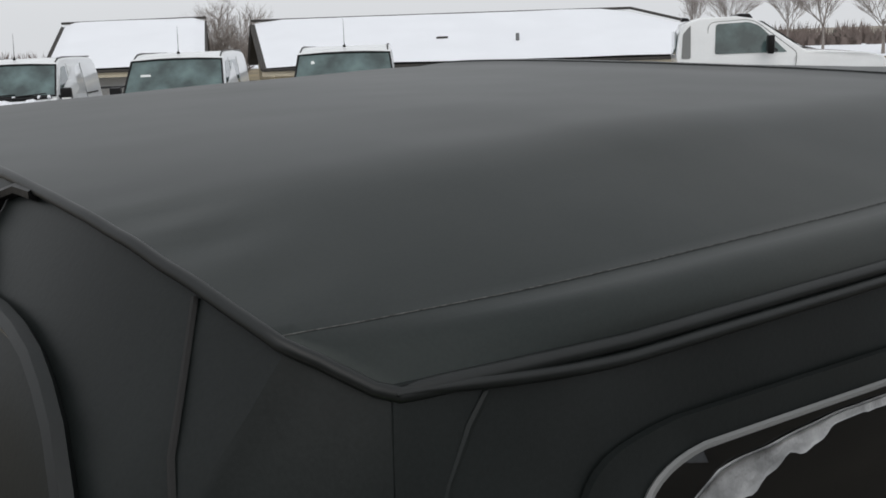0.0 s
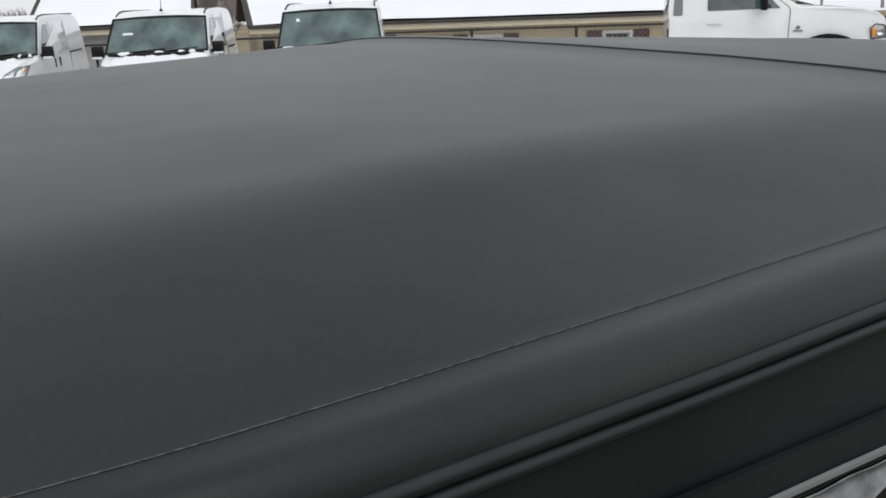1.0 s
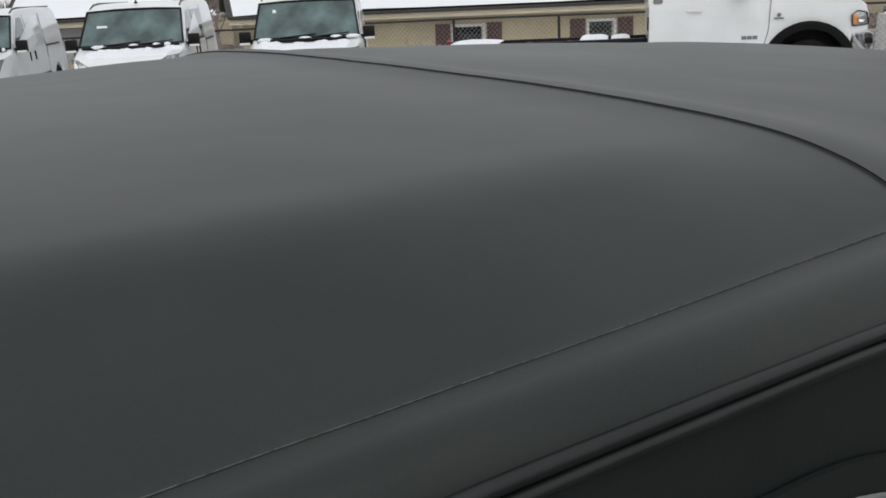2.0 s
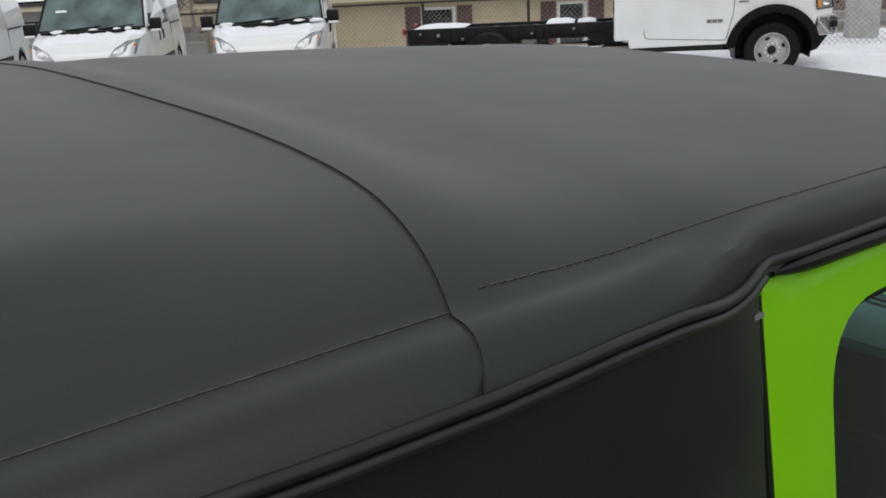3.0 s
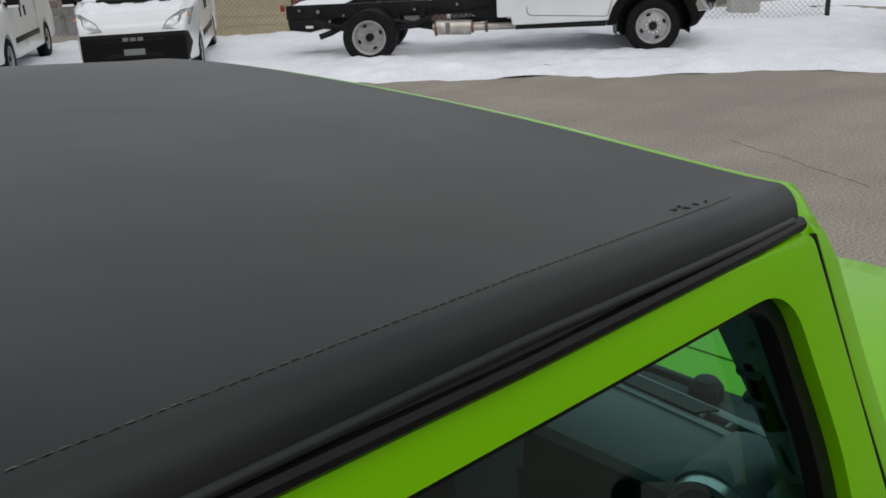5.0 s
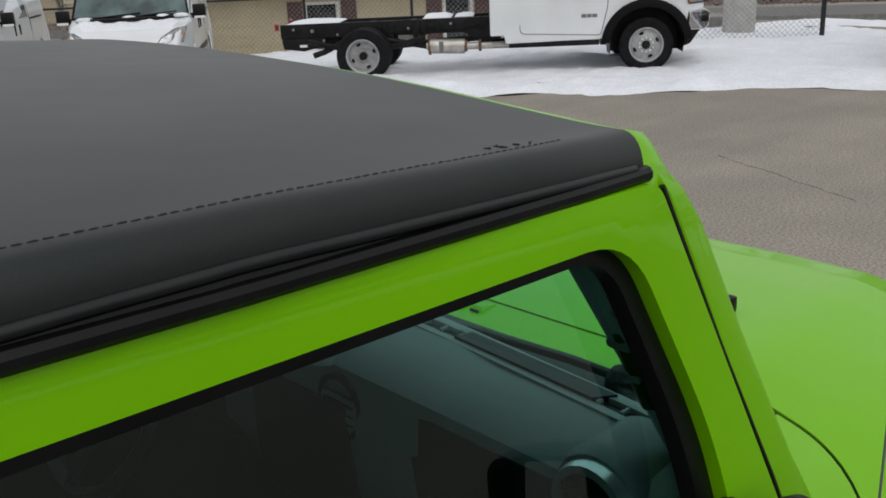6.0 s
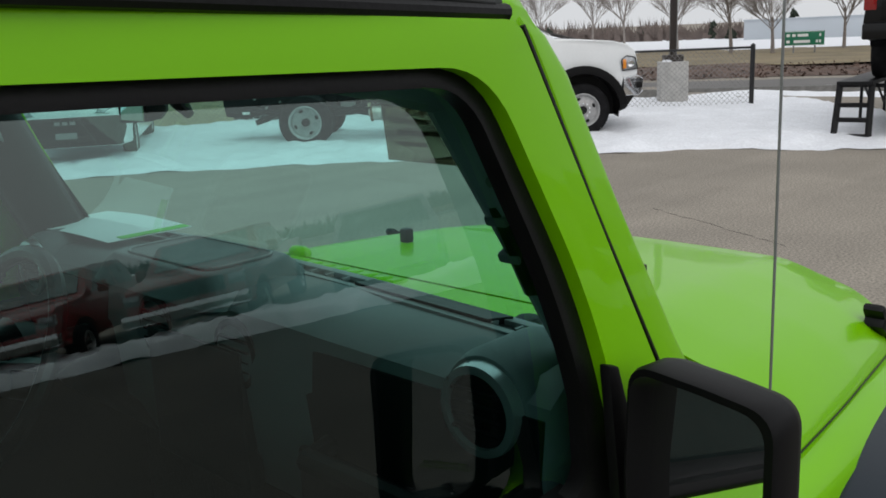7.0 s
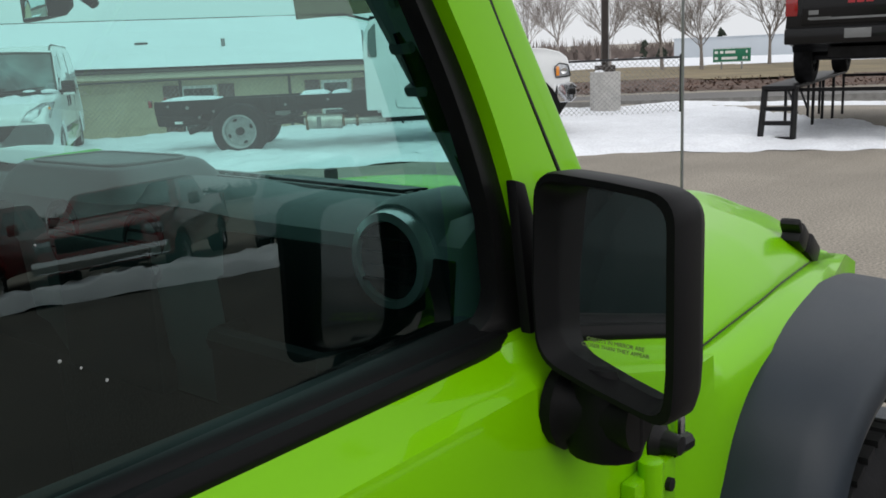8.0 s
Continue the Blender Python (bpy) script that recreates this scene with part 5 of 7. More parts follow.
seat(-0.37)
seat(0.37)
rb = part("roll_bar", Geo().tube([(-1.78, -0.60, 0.55), (-1.78, -0.62, 1.2), (-1.78, -0.60, 1.60), (-1.78, -0.52, 1.69), (-1.78, 0, 1.705), (-1.78, 0.52, 1.69), (-1.78, 0.60, 1.60), (-1.78, 0.62, 1.2), (-1.78, 0.60, 0.55)], 0.038, 10), PLASTIC, jeep, "padded black roll bar")
for s in (-1, 1):
    part("side_bar", Geo().tube([(-1.78, s * 0.56, 1.67), (-1.3, s * 0.575, 1.665), (-1.00, s * 0.585, 1.645), (-0.885, s * 0.605, 1.61), (-0.80, s * 0.622, 1.46), (-0.705, s * 0.64, 1.29)], [0.034, 0.034, 0.032, 0.028, 0.024, 0.024], 10), PILLARTRIM, rb)
    part("rear_bar", Geo().tube([(-1.78, s * 0.56, 1.67), (-2.3, s * 0.56, 1.62), (-2.62, s * 0.57, 1.45), (-2.72, s * 0.58, 1.15)], 0.034, 10), PLASTIC, rb)
    part("sun_visor", Geo().box((0, 0, 0), (0.15, 0.36, 0.014), pose(-0.955, s * 0.34, 1.655, 0, -18, 0)), PLASTIC, rb, bevel=0.006)
for s in (-1, 1):
    hd = part("pillar_handle", Geo().tube([(-0.850, s * 0.630, 1.575), (-0.862, s * 0.612, 1.56), (-0.825, s * 0.622, 1.48), (-0.789, s * 0.630, 1.40), (-0.770, s * 0.645, 1.40)], [0.011, 0.013, 0.014, 0.013, 0.011], 10), RUBBER, rb, "black grab handle on the windshield pillar")
    for x, z in ((-0.845, 1.525), (-0.826, 1.482), (-0.806, 1.44)):
        part("handle_rib", Geo().box((0, 0, 0), (0.030, 0.028, 0.012), pose(x, s * 0.620, z, 0, -24, 0)), TRIM, hd, bevel=0.004)
for s in (-1, 1):
    strip = [(1.20, -0.640, 0.690), (1.335, -0.752, 0.668), (1.50, -0.822, 0.646), (1.60, -0.868, 0.632), (1.655, -0.893, 0.625)]
    part("pillar_trim", Geo().loft([[(x - 0.030, s * (y + 0.035), z), (x + 0.000, s * (y - 0.030), z), (x + 0.012, s * (y - 0.034), z), (x + 0.010, s * (y + 0.030), z)] for z, x, y in strip]), PILLARTRIM, rb, "grey plastic windshield pillar trim", bevel=0.003)
    part("trim_edge", Geo().tube([(x - 0.004, s * (y - 0.031), z) for z, x, y in strip], 0.0045, 6), RUBBER, rb)
part("pillar_pad", Geo().tube([(-0.875, 0.645, 1.64), (-0.80, 0.65, 1.47), (-0.715, 0.66, 1.29)], [0.060, 0.060, 0.060], 12), RUBBER, rb)
part("header_trim", Geo().box((-0.93, 0, 1.675), (0.09, 1.24, 0.045)), PILLARTRIM, rb, bevel=0.01)
rm = part("rear_view_mirror", Geo().loft([[(-0.80 + dx - 0.02 * y, 0.135 + y, 1.585 + h * z) for y, z in rounded([(-0.040, 0.88), (0.048, 1), (0.044, -1), (-0.038, -0.88)], 0.024, 4)] for dx, h in ((0.034, 0.022), (0.022, 0.036), (0.0, 0.039), (-0.004, 0.038))]), PLASTIC, jeep, "black interior rear-view mirror", sharp=40)
part("mirror_face", Geo().box((0, 0, 0), (0.003, 0.074, 0.066), pose(-0.806, 0.137, 1.585, 0, 0, -1)), MIRROR, rm, bevel=0.001)
part("mirror_mount", Geo().tube([(-0.775, 0.12, 1.590), (-0.785, 0.06, 1.592), (-0.79, 0.03, 1.586)], 0.008, 8).tube([(-0.785, 0.045, 1.600), (-0.79, 0.025, 1.583), (-0.785, 0.005, 1.562)], [0.006, 0.014, 0.007], 10), PLASTIC, rm)
for s in (-1, 1):
    part("rear_trim", Geo().box((-2.30, s * 0.70, 0.87), (1.24, 0.03, 0.68)), CLOTH, jeep)
part("floor_pan", Geo().box((-1.75, 0, 0.55), (2.3, 1.40, 0.04)), CLOTH, jeep)
def paper(a, b):
    """a across the sheet towards the windshield, b along the dashboard."""
    x = lerp(lerp(-0.748, -0.771, b), lerp(-0.599, -0.609, b), a)
    y = lerp(lerp(0.389, 0.691, b), lerp(0.341, 0.659, b), a)
    return (x, y, 1.314 + 0.010 * a + 0.006 * math.sin(3 * b))


sheet = tagged(part("paper_sheet", Geo().grid(paper, span(0, 1, 5), span(0, 1, 6), (0, 0, 0.001)), PAPER), "white paper sheet with a green border on the dashboard", "paper")
sheet.matrix_basis = jeep.matrix_basis.copy()
part("green_border", Geo().grid(lambda a, b: Vector(paper(0.18 + 0.8 * a, 0.01 + 0.07 * b)) + Vector((0, 0, 0.0015)), span(0, 1, 6), span(0, 1, 2), (0, 0, 0.0008)), GREENTAPE, sheet)


# ---- vehicles ----
def tapered(belt, top, k, nose=None):
    """Leans the sides in above the belt, and narrows the nose."""

    def f(x, y, z):
        t = min(1, max(0, (z - belt) / (top - belt)))
        y = y * (1 - k * t)
        if nose:
            y = y * (1 - nose[2] * smooth(nose[0], nose[1], x) ** 1.5)
        return (x, y, z)

    return f


def arch(cx, cz, r, a0=0.0, a1=180.0, n=12):
    return [(cx + r * math.cos(radians(lerp(a0, a1, i / n))), cz + r * math.sin(radians(lerp(a0, a1, i / n)))) for i in range(n + 1)]


def panel(poly, y, f, lift=0.004):
    """A thin pane that follows a leaning side."""
    s = 1 if y > 0 else -1
    return Geo().prism(poly, y, y + s * lift, "y", f)


def chassis_truck():
    t = thing("chassis_truck", Matrix.Translation((10.694, 7.817, 0.0)) @ Matrix.Rotation(-0.802, 4, "Z"), "white regular-cab chassis truck with bare black frame rails", "truck")
    f = tapered(1.40, 2.02, 0.15, (0.35, 0.9, 0.10))
    low = [(-2.33, 0.62), (-2.33, 1.34), (-2.345, 1.45), (-2.31, 1.78), (-2.22, 1.96), (-2.0, 2.035), (-1.45, 2.04), (-1.20, 2.0), (-1.05, 1.92), (-0.47, 1.52), (-0.40, 1.49), (-0.1, 1.475), (0.45, 1.43), (0.68, 1.37), (0.80, 1.28), (0.84, 1.12), (0.84, 0.90), (0.62, 0.86)] + arch(0.0, 0.40, 0.56, 15, 165, 12) + [(-0.64, 0.52), (-2.10, 0.50), (-2.12, 0.62)]
    cab = part("cab", Geo().prism(low, -0.985, 0.985, "y", f), WHITE, t, "white painted cab", bevel=0.035, seg=3)
    for s in (-1, 1):
        y = s * 0.985
        part("side_window", panel(rounded([(-1.765, 1.475), (-1.755, 1.93), (-1.26, 1.945), (-1.10, 1.88), (-0.70, 1.475)], [0.03, 0.05, 0.05, 0.05, 0.02]), y, f, 0.005), AUTOGLASS, cab, "tinted cab window")
        part("quarter_glass", panel(rounded([(-2.27, 1.42), (-2.25, 1.80), (-2.13, 1.93), (-2.13, 1.42)], 0.03), y, f, 0.003), TRIM, cab)
        seam = rounded([(-1.88, 0.64), (-1.87, 1.96), (-1.20, 1.985), (-0.56, 1.47), (-0.58, 0.98), (-0.68, 0.58)], [0.08, 0.12, 0.15, 0.05, 0.05, 0.05])
        part("door_seam", Geo().tube([Vector(f(x, y + s * 0.001, z)) for x, z in seam], 0.006, 4, closed=True), TRIM, cab)
        part("door_handle", Geo().box((-1.66, s * 0.995, 1.29), (0.22, 0.03, 0.035)), WHITE, cab, bevel=0.008)
        part("name_badge", Geo().box((-0.93, s * 0.988, 0.868), (0.07, 0.01, 0.05)).box((-0.85, s * 0.988, 0.868), (0.07, 0.01, 0.05)).box((-0.77, s * 0.988, 0.868), (0.07, 0.01, 0.05)), TRIM, cab)
        part("fender_badge", Geo().box((-0.44, s * 0.986, 1.135), (0.14, 0.012, 0.02)).lathe([(0.03, s * 0.985), (0.03, s * 0.993)], (-0.44, 0, 1.185), "y", 10), TRIM, cab)
        hb = part("hood_badge", Geo().box((-0.10, s * 0.925, 1.425), (0.22, 0.02, 0.035)), RUBBER, cab, bevel=0.008)
        part("badge_letters", Geo().box((-0.10, s * 0.937, 1.425), (0.17, 0.004, 0.014)), CHROME, hb)
        part("wheel_flare", Geo().loft([[(px, s * 0.93, pz), (px, s * 1.02, pz), (qx, s * 1.035, qz), (qx, s * 0.99, qz)] for (px, pz), (qx, qz) in zip(arch(0.0, 0.40, 0.68, 6, 174, 16), arch(0.0, 0.40, 0.555, 6, 174, 16))]), PLASTIC, cab, "matt black wheel-arch flare", bevel=0.01)
        liner = [(px, py, pz) for py in (s * 0.99, s * 0.48) for px, pz in arch(0.0, 0.40, 0.548, -12, 192, 16)]
        part("wheel_liner", Geo().add(liner, [(i, i + 1, i + 18, i + 17) for i in range(16)] + [tuple(range(17, 34))]), RUBBER, cab, fix=False)
        mr = part("door_mirror", Geo().box((-0.98, s * 1.20, 1.60), (0.10, 0.20, 0.28)), RUBBER, cab, bevel=0.03)
        part("mirror_arm", Geo().tube([(-0.85, s * 0.92, 1.50), (-0.93, s * 1.12, 1.53)], 0.03, 8), RUBBER, mr)
        hl = part("headlamp", Geo().prism(rounded([(0.60, 0.98), (0.58, 1.14), (0.66, 1.20), (0.80, 1.17), (0.84, 1.0)], 0.02), s * 0.86, s * 1.002, "y", f), LENS, cab, "clear headlamp", bevel=0.01)
        part("lamp_rim", Geo().tube([Vector(f(x, s * 1.003, z)) for x, z in rounded([(0.60, 0.98), (0.58, 1.14), (0.66, 1.20), (0.80, 1.17), (0.84, 1.0)], 0.02)], 0.009, 5, closed=True), RUBBER, hl)
        part("lamp_bowl", Geo().lathe([(0.055, s * 0.985), (0.048, s * 1.004), (0.02, s * 0.996), (0.0, s * 1.0)], tuple(Vector(f(0.73, 0, 1.08)) - Vector((0, s * 0.055, 0))), "y", 14), CHROME, hl)
        part("amber_marker", Geo().box((0.630, s * 0.966, 1.08), (0.05, 0.03, 0.14)), AMBER, hl, bevel=0.006)
        part("step_rail", Geo().tube([(-2.05, s * 0.90, 0.47), (-0.70, s * 0.90, 0.47)], 0.04, 8), RUBBER, cab)
    part("windshield", Geo().add([f(*p) for p in ((-0.46, -0.90, 1.545), (-0.46, 0.90, 1.545), (-1.06, 0.90, 1.955), (-1.06, -0.90, 1.955))], [(0, 1, 2, 3)]), AUTOGLASS, cab, fix=False)
    part("rear_window", Geo().box((-2.342, 0, 1.66), (0.012, 1.30, 0.36)), AUTOGLASS, cab, bevel=0.004)
    for y in (-0.86, -0.70):
        part("vent_louvre", Geo().box((-2.338, y, 1.12), (0.012, 0.07, 0.20)), RUBBER, cab, bevel=0.01)
    part("beacon_base", Geo().prism([(-1.42, 2.03), (-1.38, 2.08), (-1.22, 2.075), (-1.16, 2.0)], -0.55, 0.55), RUBBER, cab, bevel=0.012)
    part("cab_lamp_housing", Geo().prism([(-2.24, 1.99), (-2.22, 2.06), (-2.12, 2.045), (-2.10, 2.0)], -0.12, 0.12), RUBBER, cab, bevel=0.01)
    b = part("front_bumper", Geo().prism([(0.60, 0.60), (0.86, 0.60), (0.93, 0.66), (0.94, 0.84), (0.86, 0.90), (0.62, 0.88)], -0.97, 0.97, "y", tapered(9, 10, 0, (0.70, 0.98, 0.10))), CHROME, t, "bright chrome front bumper", bevel=0.025, seg=3)
    for s in (-1, 1):
        part("fog_lamp", Geo().box((0.86, s * 0.90, 0.76), (0.10, 0.10, 0.10)), RUBBER, b, bevel=0.02)
    part("air_dam", Geo().prism([(0.56, 0.36), (0.66, 0.40), (0.80, 0.60), (0.58, 0.60)], -0.90, 0.90), RUBBER, b, bevel=0.015)
    part("grille", Geo().box((0.845, 0, 1.09), (0.02, 1.18, 0.34)), RUBBER, cab, bevel=0.02)
    fr = part("frame", Geo(), STEEL_DARK, t, "bare black steel ladder frame")
    for s in (-1, 1):
        part("rail", Geo().prism([(-5.66, 0.66), (-5.66, 0.88), (-2.05, 0.885), (-2.05, 0.47), (-2.45, 0.48), (-2.75, 0.655)], s * 0.39, s * 0.45), STEEL_DARK, fr, bevel=0.008)
        part("spring", Geo().tube([(-5.2, s * 0.58, 0.62), (-4.7, s * 0.58, 0.50), (-4.28, s * 0.58, 0.46), (-3.8, s * 0.58, 0.50), (-3.35, s * 0.58, 0.62)], 0.04, 6), STEEL_DARK, fr)
        part("tail_lamp", Geo().box((-5.70, s * 0.50, 0.855), (0.05, 0.10, 0.11)), LAMP_RED, fr, bevel=0.01)
        for x, z, h in ((-3.15, 0.78, 0.20), (-3.75, 0.78, 0.20), (-2.7, 0.80, 0.14)):
            part("body_bracket", Geo().box((x, s * 0.46, z), (0.05, 0.02, h)), STEEL_DARK, fr)
        part("bumper_plate", Geo().prism([(-5.64, 0.60), (-5.62, 0.50), (-5.30, 0.46), (-5.02, 0.52), (-4.95, 0.66), (-5.64, 0.66)], s * 0.36, s * 0.47), STEEL_DARK, fr, bevel=0.01)
    for x in (-5.60, -5.0, -4.28, -3.6, -3.0, -2.4):
        part("crossmember", Geo().box((x, 0, 0.78), (0.09, 0.80, 0.12)), STEEL_DARK, fr, bevel=0.008)
    for k, (x, z) in enumerate(((-5.45, 0.80), (-5.12, 0.74), (-4.95, 0.81), (-4.75, 0.70), (-4.4, 0.80), (-3.95, 0.82), (-3.62, 0.75), (-3.45, 0.81), (-3.3, 0.72), (-2.95, 0.80), (-2.6, 0.83), (-2.45, 0.70), (-2.3, 0.80), (-2.2, 0.68))):
        part("frame_bolt", Geo().lathe([(0.022, -0.45), (0.020, -0.462), (0.0, -0.464)], (x, 0, z), "y", 8), GALV if k % 3 == 0 else RUBBER, fr)
    for x in (-5.15, -4.98):
        part("clearance_lamp", Geo().lathe([(0.03, -0.45), (0.028, -0.468), (0.0, -0.472)], (x, 0, 0.77 if x < -5 else 0.62), "y", 10), GALV, fr)
    for x, z0, w in ((-4.62, 0.52, 0.09), (-3.93, 0.50, 0.10), (-3.50, 0.56, 0.07), (-3.38, 0.60, 0.05)):
        part("spring_hanger", Geo().prism([(x - w, 0.88), (x + w, 0.88), (x + w * 0.5, z0), (x - w * 0.5, z0)], -0.47, -0.44), STEEL_DARK, fr, bevel=0.006)
    part("wire_loom", Geo().tube([(x, -0.462, 0.72 + 0.03 * math.sin(7 * x)) for x in span(-4.0, -2.5, 20)], 0.011, 6), RUBBER, fr)
    part("heat_shield", Geo().box((-3.62, -0.42, 0.60), (0.34, 0.02, 0.12)), GALV, fr, bevel=0.008)
    part("tag_plate", Geo().box((-2.13, -0.455, 0.60), (0.09, 0.006, 0.10)), TRIMWHITE, fr)
    part("rear_tag", Geo().box((-5.30, -0.475, 0.545), (0.12, 0.006, 0.04)), TRIMWHITE, fr)
    part("rear_axle", Geo().tube([(-4.28, -0.9, 0.40), (-4.28, 0.9, 0.40)], 0.075, 12).lathe([(0.05, -0.16), (0.17, -0.08), (0.17, 0.08), (0.05, 0.16)], (-4.28, 0, 0.40), "y", 18), STEEL_DARK, fr)
    part("front_axle", Geo().tube([(0, -0.8, 0.38), (0, 0.8, 0.38)], 0.06, 10), STEEL_DARK, fr)
    part("drive_shaft", Geo().tube([(-4.1, 0.0, 0.44), (-1.5, 0.05, 0.58)], 0.05, 10), STEEL_DARK, fr)
    part("fuel_tank", Geo().box((-5.05, 0, 0.60), (0.7, 0.66, 0.22)), STEEL_DARK, fr, bevel=0.04)
    ex = part("exhaust", Geo().tube([(-3.34, -0.50, 0.47), (-3.30, -0.50, 0.47), (-3.28, -0.50, 0.47), (-2.74, -0.50, 0.45), (-2.72, -0.50, 0.45), (-2.69, -0.50, 0.45)], [0.06, 0.06, 0.115, 0.115, 0.06, 0.06], 16), EXHAUST, t, "bare steel exhaust can")
    part("pipe", Geo().tube([(-2.72, -0.50, 0.45), (-2.0, -0.50, 0.45), (-1.2, -0.48, 0.47)], 0.055, 12), EXHAUST, ex)
    part("tail_pipe", Geo().tube([(-3.32, -0.50, 0.47), (-3.9, -0.50, 0.58), (-4.5, -0.50, 0.66), (-4.95, -0.55, 0.45), (-5.12, -0.62, 0.40)], 0.045, 10), STEEL_DARK, ex)
    for x in (-2.72, -2.50, -3.29):
        part("clamp", Geo().tube([(x - 0.02, -0.50, 0.455), (x + 0.02, -0.50, 0.455)], 0.09 if x > -3 else 0.12, 14), RUST, ex)
    part("heat_plate", Geo().box((-3.10, -0.617, 0.46), (0.07, 0.004, 0.17)), TRIM, ex)
    for x, s in ((0, -1), (0, 1)):
        wheel(t, (x, s * 0.86, 0.405), 0.405, 0.225, 0.255, s, STEEL, 10, 4, tread=False)
    for s in (-1, 1):
        wheel(t, (-4.28, s * 0.94, 0.405), 0.405, 0.225, 0.255, s, STEEL, 10, 4, tread=False, dish=-0.35)
        part("inner_tyre", Geo().lathe([(0.26, -0.1), (0.38, -0.11), (0.405, -0.08), (0.405, 0.08), (0.38, 0.11), (0.26, 0.1)], (-4.28, s * 0.64, 0.405), "y", 32, False), TYRE, t)
    # snow lying on the frame
    for (x0, x1, y0, y1, h) in ((-5.55, -4.72, -0.42, 0.40, 0.06), (-3.4, -2.95, -0.30, 0.42, 0.07), (-2.9, -2.6, -0.2, 0.4, 0.05)):
        g = Geo().grid(lambda x, y: (x, y, 0.885 + h * max(0, math.sin(math.pi * (x - x0) / (x1 - x0))) ** 0.4 * max(0, math.sin(math.pi * (y - y0) / (y1 - y0))) ** 0.4 * (0.8 + 0.3 * noise.noise((x * 4, y * 4, 1)))), span(x0, x1, 16), span(y0, y1, 12), (0, 0, -0.01))
        part("snow_load", g, SNOW, t, "snow lying on the frame", fix=False)
    return t


chassis_truck()


def cargo_van(m, label, side_glass, stickers):
    v = thing("cargo_van", m, label, "van", "white cargo vans")
    f = tapered(1.05, 1.86, 0.115, (-0.75, 0.12, 0.17))
    prof = [(-4.66, 0.34), (-4.68, 0.75), (-4.62, 1.45), (-4.52, 1.72), (-4.38, 1.83), (-4.1, 1.868), (-3.0, 1.885), (-1.95, 1.875), (-1.66, 1.85), (-1.45, 1.79), (-0.84, 1.17), (-0.72, 1.11), (-0.30, 1.035), (-0.06, 0.95), (0.05, 0.84), (0.085, 0.64), (0.085, 0.36), (0.0, 0.28), (-0.42, 0.28)] + arch(-0.80, 0.34, 0.37, 0, 180, 10) + [(-1.3, 0.27), (-3.5, 0.27)] + arch(-3.91, 0.34, 0.37, 0, 180, 10) + [(-4.4, 0.30)]
    body = part("body", Geo().prism(prof, -0.905, 0.905, "y", f), WHITE, v, "white painted van body", bevel=0.05, seg=3)
    ws = [f(*p) for p in ((-0.838, -0.885, 1.19), (-0.815, -0.4, 1.19), (-0.80, 0, 1.19), (-0.815, 0.4, 1.19), (-0.838, 0.885, 1.19), (-1.385, 0.885, 1.745), (-1.365, 0.4, 1.765), (-1.355, 0, 1.77), (-1.365, -0.4, 1.765), (-1.385, -0.885, 1.745))]
    gl = part("windshield", Geo().add(ws, [(0, 1, 8, 9), (1, 2, 7, 8), (2, 3, 6, 7), (3, 4, 5, 6)]), AUTOGLASS, body, "dark van windshield", fix=False)
    part("windshield_surround", Geo().tube([Vector(p) + Vector((0.004, 0, 0.004)) for p in ws], 0.020, 6, closed=True), RUBBER, body)
    part("cowl_strip", Geo().tube([Vector(f(*p)) for p in ((-0.80, -0.82, 1.165), (-0.735, -0.4, 1.155), (-0.72, 0, 1.155), (-0.735, 0.4, 1.155), (-0.80, 0.82, 1.165))], 0.03, 6), RUBBER, body)
    for s in (-1, 1):
        y = s * 0.905
        part("roof_channel", Geo().tube([Vector(f(x, s * 0.86, z + 0.008)) for x, z in ((-0.95, 1.28), (-1.50, 1.80), (-1.70, 1.862), (-2.0, 1.88), (-4.3, 1.87))], 0.014, 5), RUBBER, body)
        part("door_glass", panel(rounded([(-1.02, 1.13), (-1.10, 1.22), (-1.60, 1.70), (-1.92, 1.72), (-1.94, 1.13)], 0.04), y, f, 0.005), AUTOGLASS, body)
        if side_glass:
            part("rear_glass", panel(rounded([(-2.10, 1.16), (-2.10, 1.71), (-3.05, 1.71), (-3.05, 1.16)], 0.06), y, f, 0.005), AUTOGLASS, body)
        else:
            part("blank_panel", panel(rounded([(-2.10, 1.14), (-2.10, 1.73), (-3.1, 1.73), (-3.1, 1.14)], 0.06), y, f, 0.006), WHITE, body, bevel=0.002)
        for x in (-2.02, -3.15):
            part("door_seam", Geo().tube([Vector(f(x, y, z)) for z in (1.76, 1.05, 0.42)], 0.007, 4), TRIM, body)
        for x in (-1.84, -2.20):
            part("door_handle", Geo().box((x, s * 0.918, 0.98), (0.05, 0.03, 0.17)), RUBBER, body, bevel=0.008)
        part("slide_rail", Geo().box((-3.7, s * 0.90, 1.12), (1.0, 0.012, 0.03)), RUBBER, body)
        part("side_moulding", Geo().box((-2.2, s * 0.912, 0.56), (1.9, 0.02, 0.09)), RUBBER, body, bevel=0.006)
        mr = part("door_mirror", Geo().box((-0.98, s * 1.03, 1.215), (0.12, 0.20, 0.22)), RUBBER, body, bevel=0.03)
        part("mirror_band", Geo().box((-0.93, s * 1.035, 1.125), (0.04, 0.17, 0.035)), TRIMWHITE, mr, bevel=0.006)
        part("mirror_foot", Geo().box((-1.0, s * 0.91, 1.15), (0.08, 0.12, 0.08)), RUBBER, mr, bevel=0.02)
